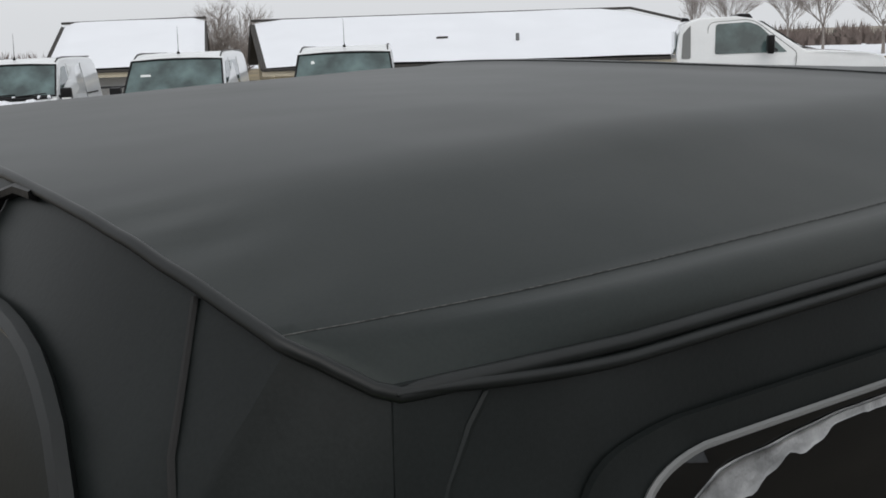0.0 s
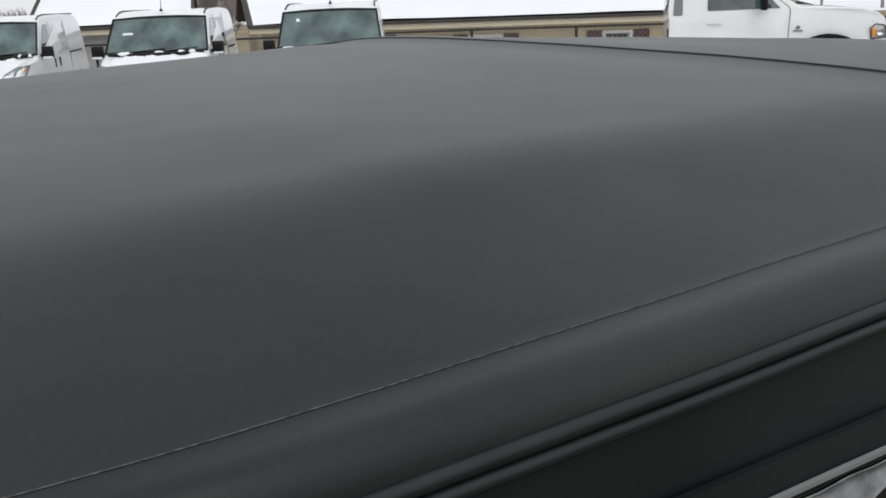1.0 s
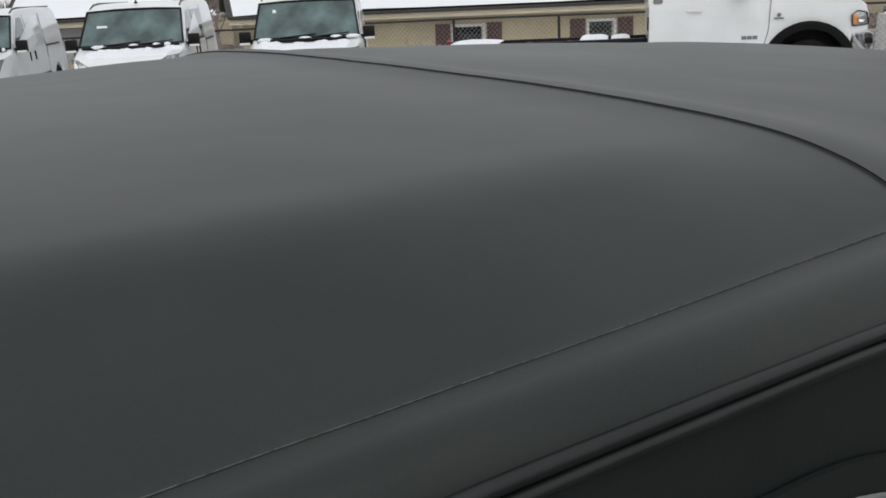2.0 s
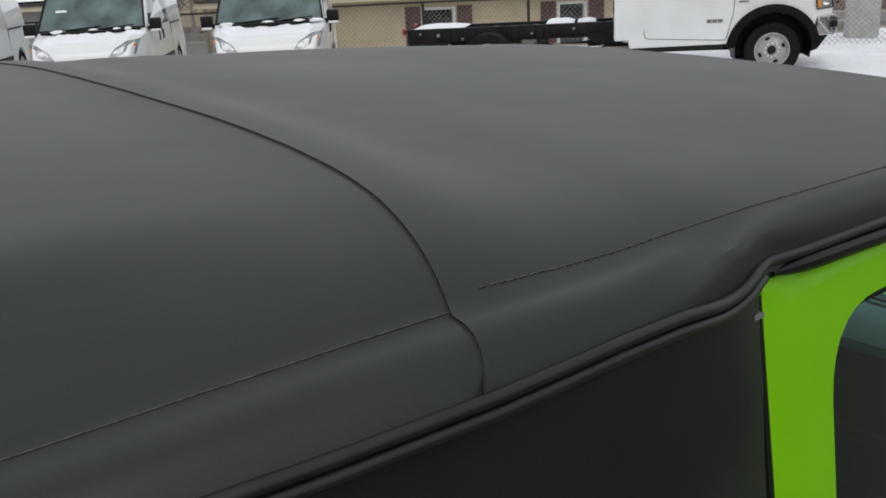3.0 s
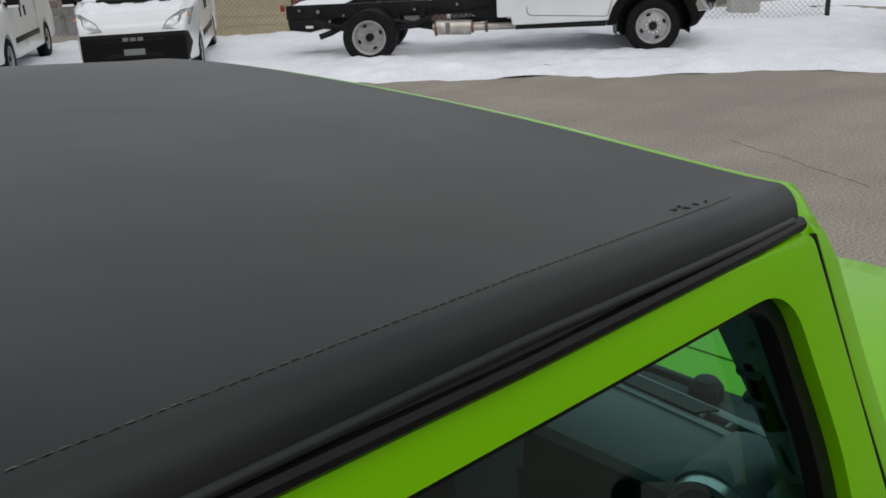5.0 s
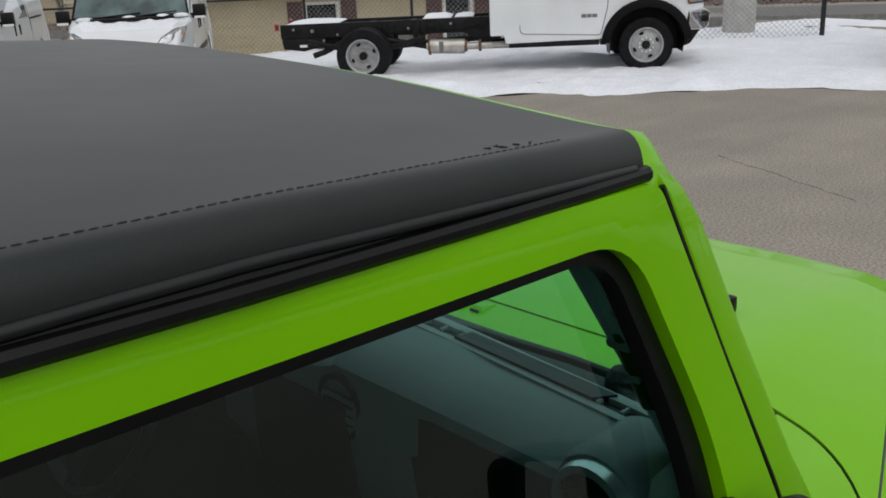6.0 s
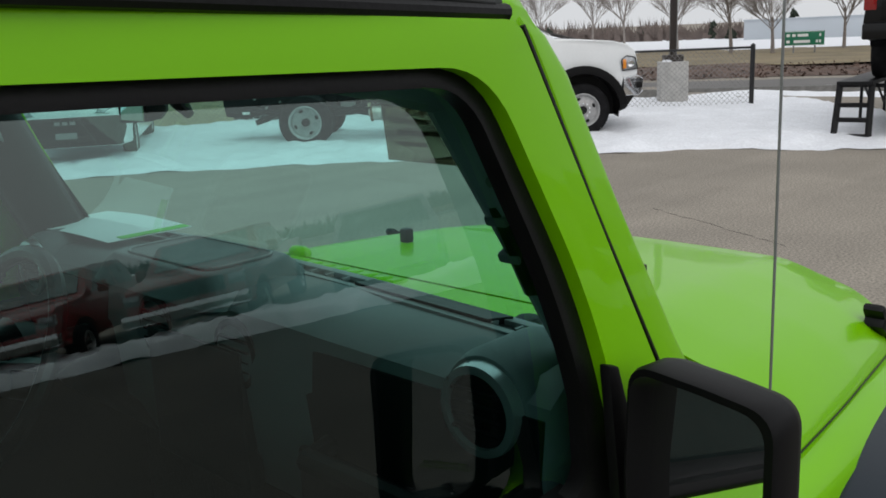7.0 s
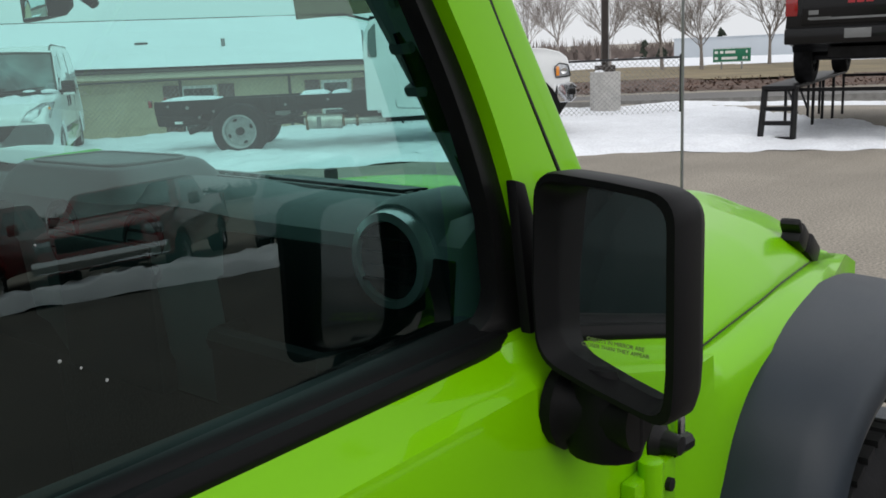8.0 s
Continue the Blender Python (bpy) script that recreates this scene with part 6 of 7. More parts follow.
        lamp = [f(*p) for p in ((-0.12, s * 0.80, 1.005), (-0.36, s * 0.90, 1.02), (-0.16, s * 0.90, 0.80), (0.03, s * 0.76, 0.745), (0.055, s * 0.50, 0.775), (0.0, s * 0.60, 0.89))]
        cen = Vector(f(-0.01, s * 0.76, 0.875))
        out = Vector((0.022, s * 0.014, 0.012))
        hl = part("headlamp", Geo().add([cen + 2.2 * out] + [Vector(p) + out for p in lamp] + [Vector(p) - 2 * out for p in lamp], [(0, i + 1, (i + 1) % 6 + 1) for i in range(6)] + [(i + 1, i + 7, (i + 1) % 6 + 7, (i + 1) % 6 + 1) for i in range(6)]), LENS, body, "clear swept-back headlamp")
        part("lamp_rim", Geo().tube([Vector(p) + 1.2 * out for p in lamp], 0.006, 5, closed=True), TRIM, hl)
        part("turn_lens", Geo().box(tuple(Vector(f(-0.20, s * 0.885, 0.935)) + out), (0.10, 0.03, 0.04)), AMBER, hl, bevel=0.006)
        for k in (0.30, 0.62):
            rp = Vector(lamp[1]).lerp(Vector(lamp[4]), k) + 2.6 * out
            part("reflector", Geo().lathe([(0.052, -0.02), (0.046, 0.012), (0.026, 0.004), (0.0, 0.010)], tuple(rp), "x", 14), CHROME, hl)
        for x in (-0.80, -3.91):
            wheel(v, (x, s * 0.79, 0.325), 0.325, 0.20, 0.20, s, STEEL, 5, 5, tread=False)
    for k, y0 in enumerate((-0.66, -0.56, 0.05, 0.50, 0.72)):
        yy = y0 + 0.10 * math.sin(7 * k + m.translation.x)
        c0 = Vector(f(-0.77 + 0.05 * abs(yy) - 0.07 * abs(yy), yy, 1.18))
        w = 0.03 + 0.09 * abs(math.sin(3 * k + m.translation.y)) ** 2
        part("snow_clump", Geo().loft([[(c0.x + 0.06 * q * math.cos(t), c0.y + w * q * (1 + 0.3 * math.sin(3 * t + k)) * math.sin(t), c0.z + h) for t in [2 * math.pi * i / 10 for i in range(10)]] for q, h in ((0.9, -0.03), (1.0, -0.005), (0.8, 0.015), (0.35, 0.03))]), SNOW, v, sharp=180)
    bum = part("bumper_cover", Geo().prism([(0.10, 0.30), (0.118, 0.45), (0.112, 0.69), (0.07, 0.74), (-0.10, 0.74), (-0.25, 0.55), (-0.25, 0.30)], -0.90, 0.90, "y", f), PLASTIC, v, "black plastic bumper and grille", bevel=0.025)
    part("grille_bar", Geo().box((0.118, 0, 0.63), (0.012, 0.9, 0.03)).box((0.118, 0, 0.42), (0.012, 0.8, 0.06)), RUBBER, bum, bevel=0.004)
    part("name_badge", Geo().box((0.126, -0.105, 0.655), (0.01, 0.08, 0.05)).box((0.126, 0.0, 0.655), (0.01, 0.08, 0.05)).box((0.126, 0.105, 0.655), (0.01, 0.08, 0.05)), TRIM, bum)
    part("plate", Geo().box((0.124, 0, 0.47), (0.01, 0.30, 0.09)), TRIM, bum, bevel=0.003)
    an = part("antenna", Geo().tube([(-1.60, 0, 1.87), (-1.62, 0, 1.95), (-1.72, 0, 2.36)], [0.012, 0.006, 0.003], 6), RUBBER, v)
    part("antenna_foot", Geo().lathe([(0.03, 1.86), (0.025, 1.895), (0.01, 1.91)], (-1.60, 0, 0), "z", 10), RUBBER, an)
    part("wiper", Geo().tube([(-0.76, -0.45, 1.20), (-0.84, 0.15, 1.24)], 0.010, 5).tube([(-0.76, 0.2, 1.20), (-0.84, 0.7, 1.24)], 0.010, 5), RUBBER, v)
    for (y, z, w, h) in stickers:
        t = (z - 1.19) / 0.575
        part("window_sticker", Geo().box((0, 0, 0), (0.006, w, h), Matrix.Translation(f(-0.835 - 0.58 * t + 0.03, y, z)) @ Matrix.Rotation(radians(-46), 4, "Y")), PAPER, gl)
    rnd = random.Random(int(1000 * m.translation.x) % 97)
    for i in range(9):
        y = rnd.uniform(-0.72, 0.72)
        w, h = rnd.uniform(0.06, 0.20), rnd.uniform(0.025, 0.07)
        g = Geo().grid(lambda a, b: (-0.70 + 0.10 * a + 0.06 * noise.noise((y * 9, b, i)), y + w * b, 1.12 - 0.02 * (a + 1) + h * max(0, 1 - a * a) ** 0.5 * max(0, 1 - b * b) ** 0.5 * (0.7 + 0.5 * noise.noise((a * 2 + i, b * 2, 3)))), span(-1, 1, 8), span(-1, 1, 10), (0, 0, -0.01))
        part("snow_clump", g, SNOW, v, "clump of snow below the windshield", fix=False)
    part("hood_snow", Geo().grid(lambda a, b: f(-0.72 + 0.46 * a, b * 0.72, 1.112 - 0.088 * a + 0.016 * min(1, 8 * a * (1 - a)) * min(1, 4 * (1 - b * b)) * (0.8 + 0.6 * noise.noise((a * 3, b * 4, 2)))), span(0, 1, 14), span(-1, 1, 26), (0, 0, -0.012)), SNOW, v, "thin snow on the bonnet", fix=False)
    return v


def parked(x, y, a, k=0.965):
    return Matrix.Translation((x, y, 0.02)) @ Matrix.Rotation(a, 4, "Z") @ Matrix.Diagonal((k, k, k * 0.995, 1))


cargo_van(parked(3.95, 11.717, -2.135), "white cargo van with stickers behind a dark windshield", False, ((-0.50, 1.62, 0.22, 0.07), (-0.30, 1.55, 0.16, 0.035)))
cargo_van(parked(1.81, 13.74, -2.093), "white passenger van with glazed sides and snow on its bonnet", True, ((-0.55, 1.50, 0.18, 0.05),))
cargo_van(parked(-0.35, 16.2, -2.035), "white cargo van with blank sides parked on snow", False, ())


def pickup(m, paint, label, group="", facing_logo=False):
    p = thing("pickup_truck", m, label, "truck", group)
    f = tapered(1.15, 1.92, 0.17, (1.6, 2.9, 0.10))
    prof = [(-2.85, 0.62), (-2.88, 0.80), (-2.86, 1.36), (-2.82, 1.40), (-0.92, 1.42), (-0.90, 1.40), (-0.72, 1.88), (-0.55, 1.93), (0.75, 1.93), (0.95, 1.88), (1.55, 1.38), (1.70, 1.33), (2.60, 1.26), (2.78, 1.18), (2.85, 0.95), (2.85, 0.62), (2.45, 0.55)] + arch(1.95, 0.42, 0.50, 5, 175, 10) + [(1.4, 0.48), (-1.2, 0.48)] + arch(-1.75, 0.42, 0.50, 5, 175, 10) + [(-2.3, 0.55)]
    body = part("body", Geo().prism(prof, -0.98, 0.98, "y", f), paint, p, "", bevel=0.04, seg=3)
    for s in (-1, 1):
        y = s * 0.98
        part("front_window", panel(rounded([(0.10, 1.36), (0.10, 1.82), (0.72, 1.82), (1.28, 1.36)], 0.04), y, f), AUTOGLASS, body)
        part("rear_window", panel(rounded([(-0.80, 1.36), (-0.66, 1.82), (0.0, 1.82), (0.0, 1.36)], 0.04), y, f), AUTOGLASS, body)
        part("door_handle", Geo().box((0.0, s * 0.985, 1.16), (0.18, 0.02, 0.03)), CHROME, body, bevel=0.006)
        part("tail_lamp", Geo().box((-2.845, s * 0.90, 1.18), (0.08, 0.17, 0.40)), LAMP_RED, body, bevel=0.02)
        part("headlamp", Geo().box((2.80, s * 0.78, 1.02), (0.12, 0.24, 0.20)), LENS, body, bevel=0.02)
        mr = part("door_mirror", Geo().box((1.16, s * 1.10, 1.42), (0.10, 0.18, 0.24)), paint, body, bevel=0.03)
        for x in (1.95, -1.75):
            wheel(p, (x, s * 0.86, 0.40), 0.40, 0.27, 0.23, s, SILVER, 6, 6, tread=False)
    part("bed_floor", Geo().box((-1.88, 0, 1.422), (1.7, 1.62, 0.006)), STEEL_DARK, body)
    part("cab_rear_glass", Geo().add([f(*q) for q in ((-0.885, -0.72, 1.47), (-0.885, 0.72, 1.47), (-0.74, 0.72, 1.85), (-0.74, -0.72, 1.85))], [(3, 2, 1, 0)]), AUTOGLASS, body, fix=False)
    part("windshield", Geo().add([f(*q) for q in ((1.52, -0.84, 1.42), (1.52, 0.84, 1.42), (0.97, 0.84, 1.885), (0.97, -0.84, 1.885))], [(0, 1, 2, 3)]), AUTOGLASS, body, fix=False)
    tg = part("tailgate", Geo().box((-2.885, 0, 1.10), (0.03, 1.52, 0.50)), paint, p, "", bevel=0.012)
    part("tailgate_trim", Geo().box((-2.903, -0.0, 0.93), (0.008, 1.30, 0.03)), TRIM, tg)
    part("tailgate_logo", Geo().box((-2.904, -0.115, 1.16), (0.01, 0.09, 0.07)).box((-2.904, 0.0, 1.16), (0.01, 0.09, 0.07)).box((-2.904, 0.115, 1.16), (0.01, 0.09, 0.07)), ORANGE if facing_logo else TRIM, tg)
    part("tailgate_badge", Geo().box((-2.903, 0.60, 1.02), (0.008, 0.13, 0.06)).box((-2.903, 0.52, 0.94), (0.008, 0.30, 0.03)), TRIM, tg)
    rb = part("rear_bumper", Geo().box((-2.96, 0, 0.70), (0.18, 1.92, 0.22)), BLACKP if facing_logo else CHROME, p, "", bevel=0.03)
    part("plate", Geo().box((-3.056, 0, 0.72), (0.008, 0.34, 0.13)), TRIM, rb, bevel=0.004)
    part("front_bumper", Geo().box((2.90, 0, 0.66), (0.16, 1.90, 0.24)), CHROME, p, "", bevel=0.03)
    part("grille", Geo().box((2.862, 0, 1.0), (0.03, 1.20, 0.28)), RUBBER, p, "", bevel=0.01)
    part("chassis", Geo().box((-0.2, 0, 0.46), (4.6, 0.9, 0.14)).tube([(-1.75, -0.8, 0.40), (-1.75, 0.8, 0.40)], 0.07, 8), STEEL_DARK, p)
    part("snow_cover", Geo().grid(lambda x, y: (x, y, 1.425 + 0.05 * (1 - (y / 0.8) ** 4) * (0.8 + 0.3 * noise.noise((x * 2, y * 2, 8)))), span(-2.75, -1.0, 10), span(-0.78, 0.78, 8), (0, 0, -0.008)), SNOW, p, "", fix=False)
    return p


def wagon(m, paint, label):
    p = thing("wagon", m, label, "car", "parked vehicles facing the lot")
    f = tapered(1.0, 1.72, 0.2, (1.4, 2.4, 0.14))
    prof = [(-2.25, 0.45), (-2.30, 0.9), (-2.15, 1.15), (-1.95, 1.62), (-1.75, 1.70), (0.2, 1.74), (0.55, 1.68), (1.25, 1.12), (2.05, 0.98), (2.28, 0.84), (2.32, 0.45), (1.9, 0.35)] + arch(1.45, 0.36, 0.39, 0, 180, 8) + [(1.0, 0.32), (-1.0, 0.32)] + arch(-1.35, 0.36, 0.39, 0, 180, 8) + [(-1.9, 0.36)]
    body = part("body", Geo().prism(prof, -0.92, 0.92, "y", f), paint, p, "", bevel=0.06, seg=3)
    for s in (-1, 1):
        part("side_window", panel(rounded([(-1.85, 1.12), (-1.72, 1.56), (0.25, 1.60), (0.98, 1.12)], 0.05), s * 0.92, f), AUTOGLASS, body)
        part("tail_lamp", Geo().box((-2.24, s * 0.75, 1.0), (0.10, 0.20, 0.16)), LAMP_RED, body, bevel=0.02)
        part("headlamp", Geo().box((2.20, s * 0.66, 0.84), (0.16, 0.28, 0.12)), LENS, body, bevel=0.02)
        for x in (1.45, -1.35):
            wheel(p, (x, s * 0.80, 0.35), 0.35, 0.22, 0.23, s, SILVER, 5, 5, tread=False)
    part("windshield", Geo().add([f(*q) for q in ((1.22, -0.80, 1.17), (1.22, 0.80, 1.17), (0.60, 0.80, 1.66), (0.60, -0.80, 1.66))], [(0, 1, 2, 3)]), AUTOGLASS, body, fix=False)
    part("sunroof", Geo().box((-0.4, 0, 1.735), (1.1, 0.95, 0.012)), DARKGLASS, body, bevel=0.004)
    return p


# the display ramp with the black pickup on it
RACK = Matrix.Translation((11.45, 2.75, 0)) @ Matrix.Rotation(0.17, 4, "Z")
rack = thing("display_ramp", RACK, "black steel display ramp standing on snow", "ramp")
for s in (-1, 1):
    y = s * 0.84
    part("track", Geo().box((2.4, y, 0.755), (5.0, 0.46, 0.05)), STEEL_DARK, rack, bevel=0.008)
    for x in (1.5, 2.4, 3.5, 4.7):
        for w in (-0.20, 0.20):
            part("leg", Geo().box((x, y + w, 0.37), (0.04, 0.04, 0.74)), STEEL_DARK, rack)
    for x in (1.5, 2.45):
        part("brace", Geo().tube([(x, y + 0.20, 0.70), (x + 1.0, y + 0.20, 0.20)], 0.02, 6), STEEL_DARK, rack)
    # ladder-like end of the track
    for w in (-1, 1):
        part("ladder_stile", Geo().tube([(-0.17, y + w * 0.22, 0.03), (0.0, y + w * 0.20, 0.75)], 0.046, 6), STEEL_DARK, rack)
    for k in range(4):
        t = (0.03, 0.33, 0.60, 0.97)[k]
        part("rung", Geo().box((-0.17 + 0.17 * t, y, 0.03 + 0.72 * t), (0.08, 0.42, 0.06)), STEEL_DARK, rack, bevel=0.006)
for x in (0.3, 4.6):
    part("cross_tie", Geo().box((x, 0, 0.70), (0.06, 1.3, 0.05)), STEEL_DARK, rack)
pickup(RACK @ Matrix.Translation((2.42, -0.17, 0.778)) @ Matrix.Scale(0.94, 4), BLACKP, "black pickup truck parked up on a display ramp", "", True)

# vehicles that stand behind the lane and show in the window
ROW = "parked vehicles facing the lot"
for k, paint, kind in ((-3, GREYP, 0), (-2, BLACKP, 0), (-1, RED, 0), (0, RED, 0), (1, RED, 0), (2, GREYP, 1), (3, BLACKP, 0), (4, GREYP, 0)):
    mm = Matrix.Translation((6.47 + 1.5 * k, -14.4 + 2.3 * k, 0.0)) @ Matrix.Rotation(radians(142), 4, "Z") @ Matrix.Scale(0.93, 4)
    name = {RED: "dark red", BLACKP: "black", GREYP: "grey"}[paint]
    if kind:
        wagon(mm, paint, "grey wagon with a glass sunroof parked behind a snow bank")
    else:
        pickup(mm, paint, f"{name} pickup truck parked behind a snow bank", ROW)


# ---- buildings beyond the fence ----
def house(m, x0, x1, depth, eave, ridge, base, wall, label, windows=(), hip_right=0.0, over=0.45, name="house", gable_left=True, slant=0.0):
    h = thing(name, m, label, "house")
    mid = depth / 2
    # walls with window openings on the front
    g = Geo()
    t = 0.2
    xs = [x0]
    for wx, ww, z0, z1 in windows:
        g.box(((xs[-1] + wx) / 2, t / 2, (base + eave) / 2), (wx - xs[-1], t, eave - base))
        g.box((wx + ww / 2, t / 2, (base + z0) / 2), (ww, t, z0 - base)).box((wx + ww / 2, t / 2, (z1 + eave) / 2), (ww, t, eave - z1))
        xs.append(wx + ww)
    g.box(((xs[-1] + x1) / 2, t / 2, (base + eave) / 2), (x1 - xs[-1], t, eave - base))
    g.box(((x0 + x1) / 2, depth - t / 2, (base + eave) / 2), (x1 - x0, t, eave - base))
    part("wall", g, wall, h)
    for x in (x0 + t / 2, x1 - t / 2):
        top = ridge - 0.25 if (x < (x0 + x1) / 2 or not hip_right) else eave
        part("end_wall", Geo().prism([(t, base), (depth - t, base), (depth - t, eave), (mid, top), (t, eave)], x - t / 2, x + t / 2, "x"), wall, h)
    # lapped siding boards
    n = int((eave - base) / 0.2)
    sg = Geo()
    for i in range(n):
        z = base + (i + 0.5) * 0.2
        a = x0
        for wx, ww, z0, z1 in list(windows) + [(x1, 0, 0, 0)]:
            cut = z0 - 0.1 < z < z1 + 0.1
            if not cut and wx != x1:
                continue
            b = wx - (0.02 if wx != x1 else 0)
            sg.prism([(-0.018, z - 0.1), (-0.004, z + 0.1), (0, z + 0.1), (0, z - 0.1)], a, b, "x")
            a = wx + ww + 0.02
    part("siding", sg, wall, h, "lapped siding boards")
    e, r = 0.0, 0.30
    hx = hip_right
    sect = [(-over, eave), (mid, ridge), (depth + over, eave), (depth + over, eave - 0.10), (mid, ridge - 0.14), (-over, eave - 0.10)]
    roof = part("roof", Geo().prism(sect, x0 - r, x1 + r, "x", lambda x, y, z: (x - (hx * (z - eave + 0.1) / (ridge - eave) if x > (x0 + x1) / 2 else 0), y, z)), ROOFEDGE, h, "dark shingled roof under snow")
    if hx:
        part("hip_slope", Geo().add([(x1 + r, -over, eave), (x1 + r, depth + over, eave), (x1 + r - hx, mid, ridge)], [(0, 1, 2)]), ROOFSNOW, roof, fix=False)

    def sheet(u, v, side):
        y = lerp(-over + 0.0, mid, v) if side < 0 else lerp(depth + over, mid, v)
        xa, xb = x0 - r + 0.10, lerp(x1 + r - 0.10, x1 + r - hx - 0.05, v)
        x = lerp(xa, xb, u)
        edge = min(1, 14 * u * (1 - u)) * min(1, 20 * v + 0.35)
        return (x, y, lerp(eave, ridge, v) + 0.02 + 0.10 * edge + 0.015 * noise.noise((x * 0.7, y * 0.7, 2)))

    for side in (-1, 1):
        part("roof_snow", Geo().grid(lambda u, v: sheet(u, v, side), span(0, 1, 40), span(0, 1, 14)), ROOFSNOW, roof, "smooth snow blanket", fix=False, sharp=80)
    part("fascia", Geo().box(((x0 + x1) / 2, -over - 0.015, eave - 0.09), (x1 - x0 + 2 * r, 0.03, 0.17)), FASCIA, h)
    part("soffit", Geo().box(((x0 + x1) / 2, -over / 2, eave - 0.16), (x1 - x0 + 2 * r, over, 0.02)), FASCIA, h)
    part("gutter", Geo().box(((x0 + x1) / 2, -over - 0.06, eave - 0.03), (x1 - x0 + 2 * r, 0.09, 0.06)), ROOFEDGE, h, bevel=0.01)
    if gable_left:
        for a, b in (((-over, eave), (mid, ridge)), ((depth + over, eave), (mid, ridge))):
            part("rake_board", Geo().tube([(x0 - r, a[0], a[1] - 0.02), (x0 - r, b[0], b[1] - 0.02)], 0.045, 4), ROOFEDGE, h)
    for wx, ww, z0, z1 in windows:
        w = part("window", Geo().box((wx + ww / 2, 0.02, z1 - 0.03), (ww, 0.10, 0.06)).box((wx + ww / 2, 0.02, z0 + 0.03), (ww, 0.10, 0.06)).box((wx + 0.03, 0.02, (z0 + z1) / 2), (0.06, 0.10, z1 - z0 - 0.12)).box((wx + ww - 0.03, 0.02, (z0 + z1) / 2), (0.06, 0.10, z1 - z0 - 0.12)), TRIMWHITE, h, "white window frame")
        part("pane", Geo().box((wx + ww / 2, 0.08, (z0 + z1) / 2), (ww - 0.10, 0.02, z1 - z0 - 0.10)), DARKGLASS, w)
        part("meeting_rail", Geo().box((wx + ww / 2, 0.055, (z0 + z1) / 2 - 0.05), (ww - 0.12, 0.03, 0.05)), TRIMWHITE, w)
        for sx in (wx - 0.20, wx + ww + 0.20):
            s = part("shutter", Geo().box((sx, -0.035, (z0 + z1) / 2), (0.33, 0.03, z1 - z0 + 0.04)), SHUTTER, h, "dark maroon shutter", bevel=0.006)
            for k in range(9):
                part("louvre", Geo().box((sx, -0.053, z0 + 0.08 + k * (z1 - z0 - 0.12) / 8.5), (0.25, 0.012, 0.05)), SHUTTER, s)
    # shingles show through the snow along the ridge and the hip
    part("ridge_cap", Geo().tube([(x0 - r, mid, ridge + 0.10), (x1 + r - hx, mid, ridge + 0.10)], 0.035, 6), ROOFEDGE, roof)
    if hx:
        part("hip_cap", Geo().tube([(x1 + r - hx, mid, ridge + 0.10), (x1 + r, -over, eave + 0.03)], 0.035, 6), ROOFEDGE, roof)
    # the gable ends stand at a slant to the front
    if slant:
        skew = Matrix(((1, -slant, 0, 0), (0, 1, 0, 0), (0, 0, 1, 0), (0, 0, 0, 1)))
        for ob in h.children_recursive:
            ob.data.transform(skew)
    return h


main = house(BLD @ Matrix.Translation((2.7, 0, 0)) @ Matrix.Rotation(radians(0.45), 4, "Y") @ Matrix.Translation((-2.7, 0, 0)), -3.155, 8.6, 8.4, 1.33, 2.42, -1.3, SIDING, "long single-storey tan house with snow-covered roof and maroon shutters", ((1.57, 0.76, -0.20, 0.96), (4.58, 0.66, -0.20, 0.96)), hip_right=2.0, slant=0.3)
part("vent_pipe", Geo().lathe([(0.045, 1.5), (0.045, 1.95), (0.0, 1.95)], (2.52, 0.95, 0), "z", 10), TRIM, main)
part("roof_vent", Geo().box((0.70, 1.5, 1.88), (0.28, 0.25, 0.10)), ROOFEDGE, main, bevel=0.02)
house(BLD @ Matrix.Translation((0, 1.2, 0)), -8.93, -5.34, 7.0, 1.47, 2.64, -1.3, SIDING2, "single-storey grey house with snow on its roof", slant=0.3)
house(BLD @ Matrix.Translation((-13.5, -2.2, 0)) @ Matrix.Rotation(radians(80), 4, "Z"), -4.5, 3.5, 7.5, 1.9, 3.0, -1.3, SIDING, "tan house end under a snowy gable roof")


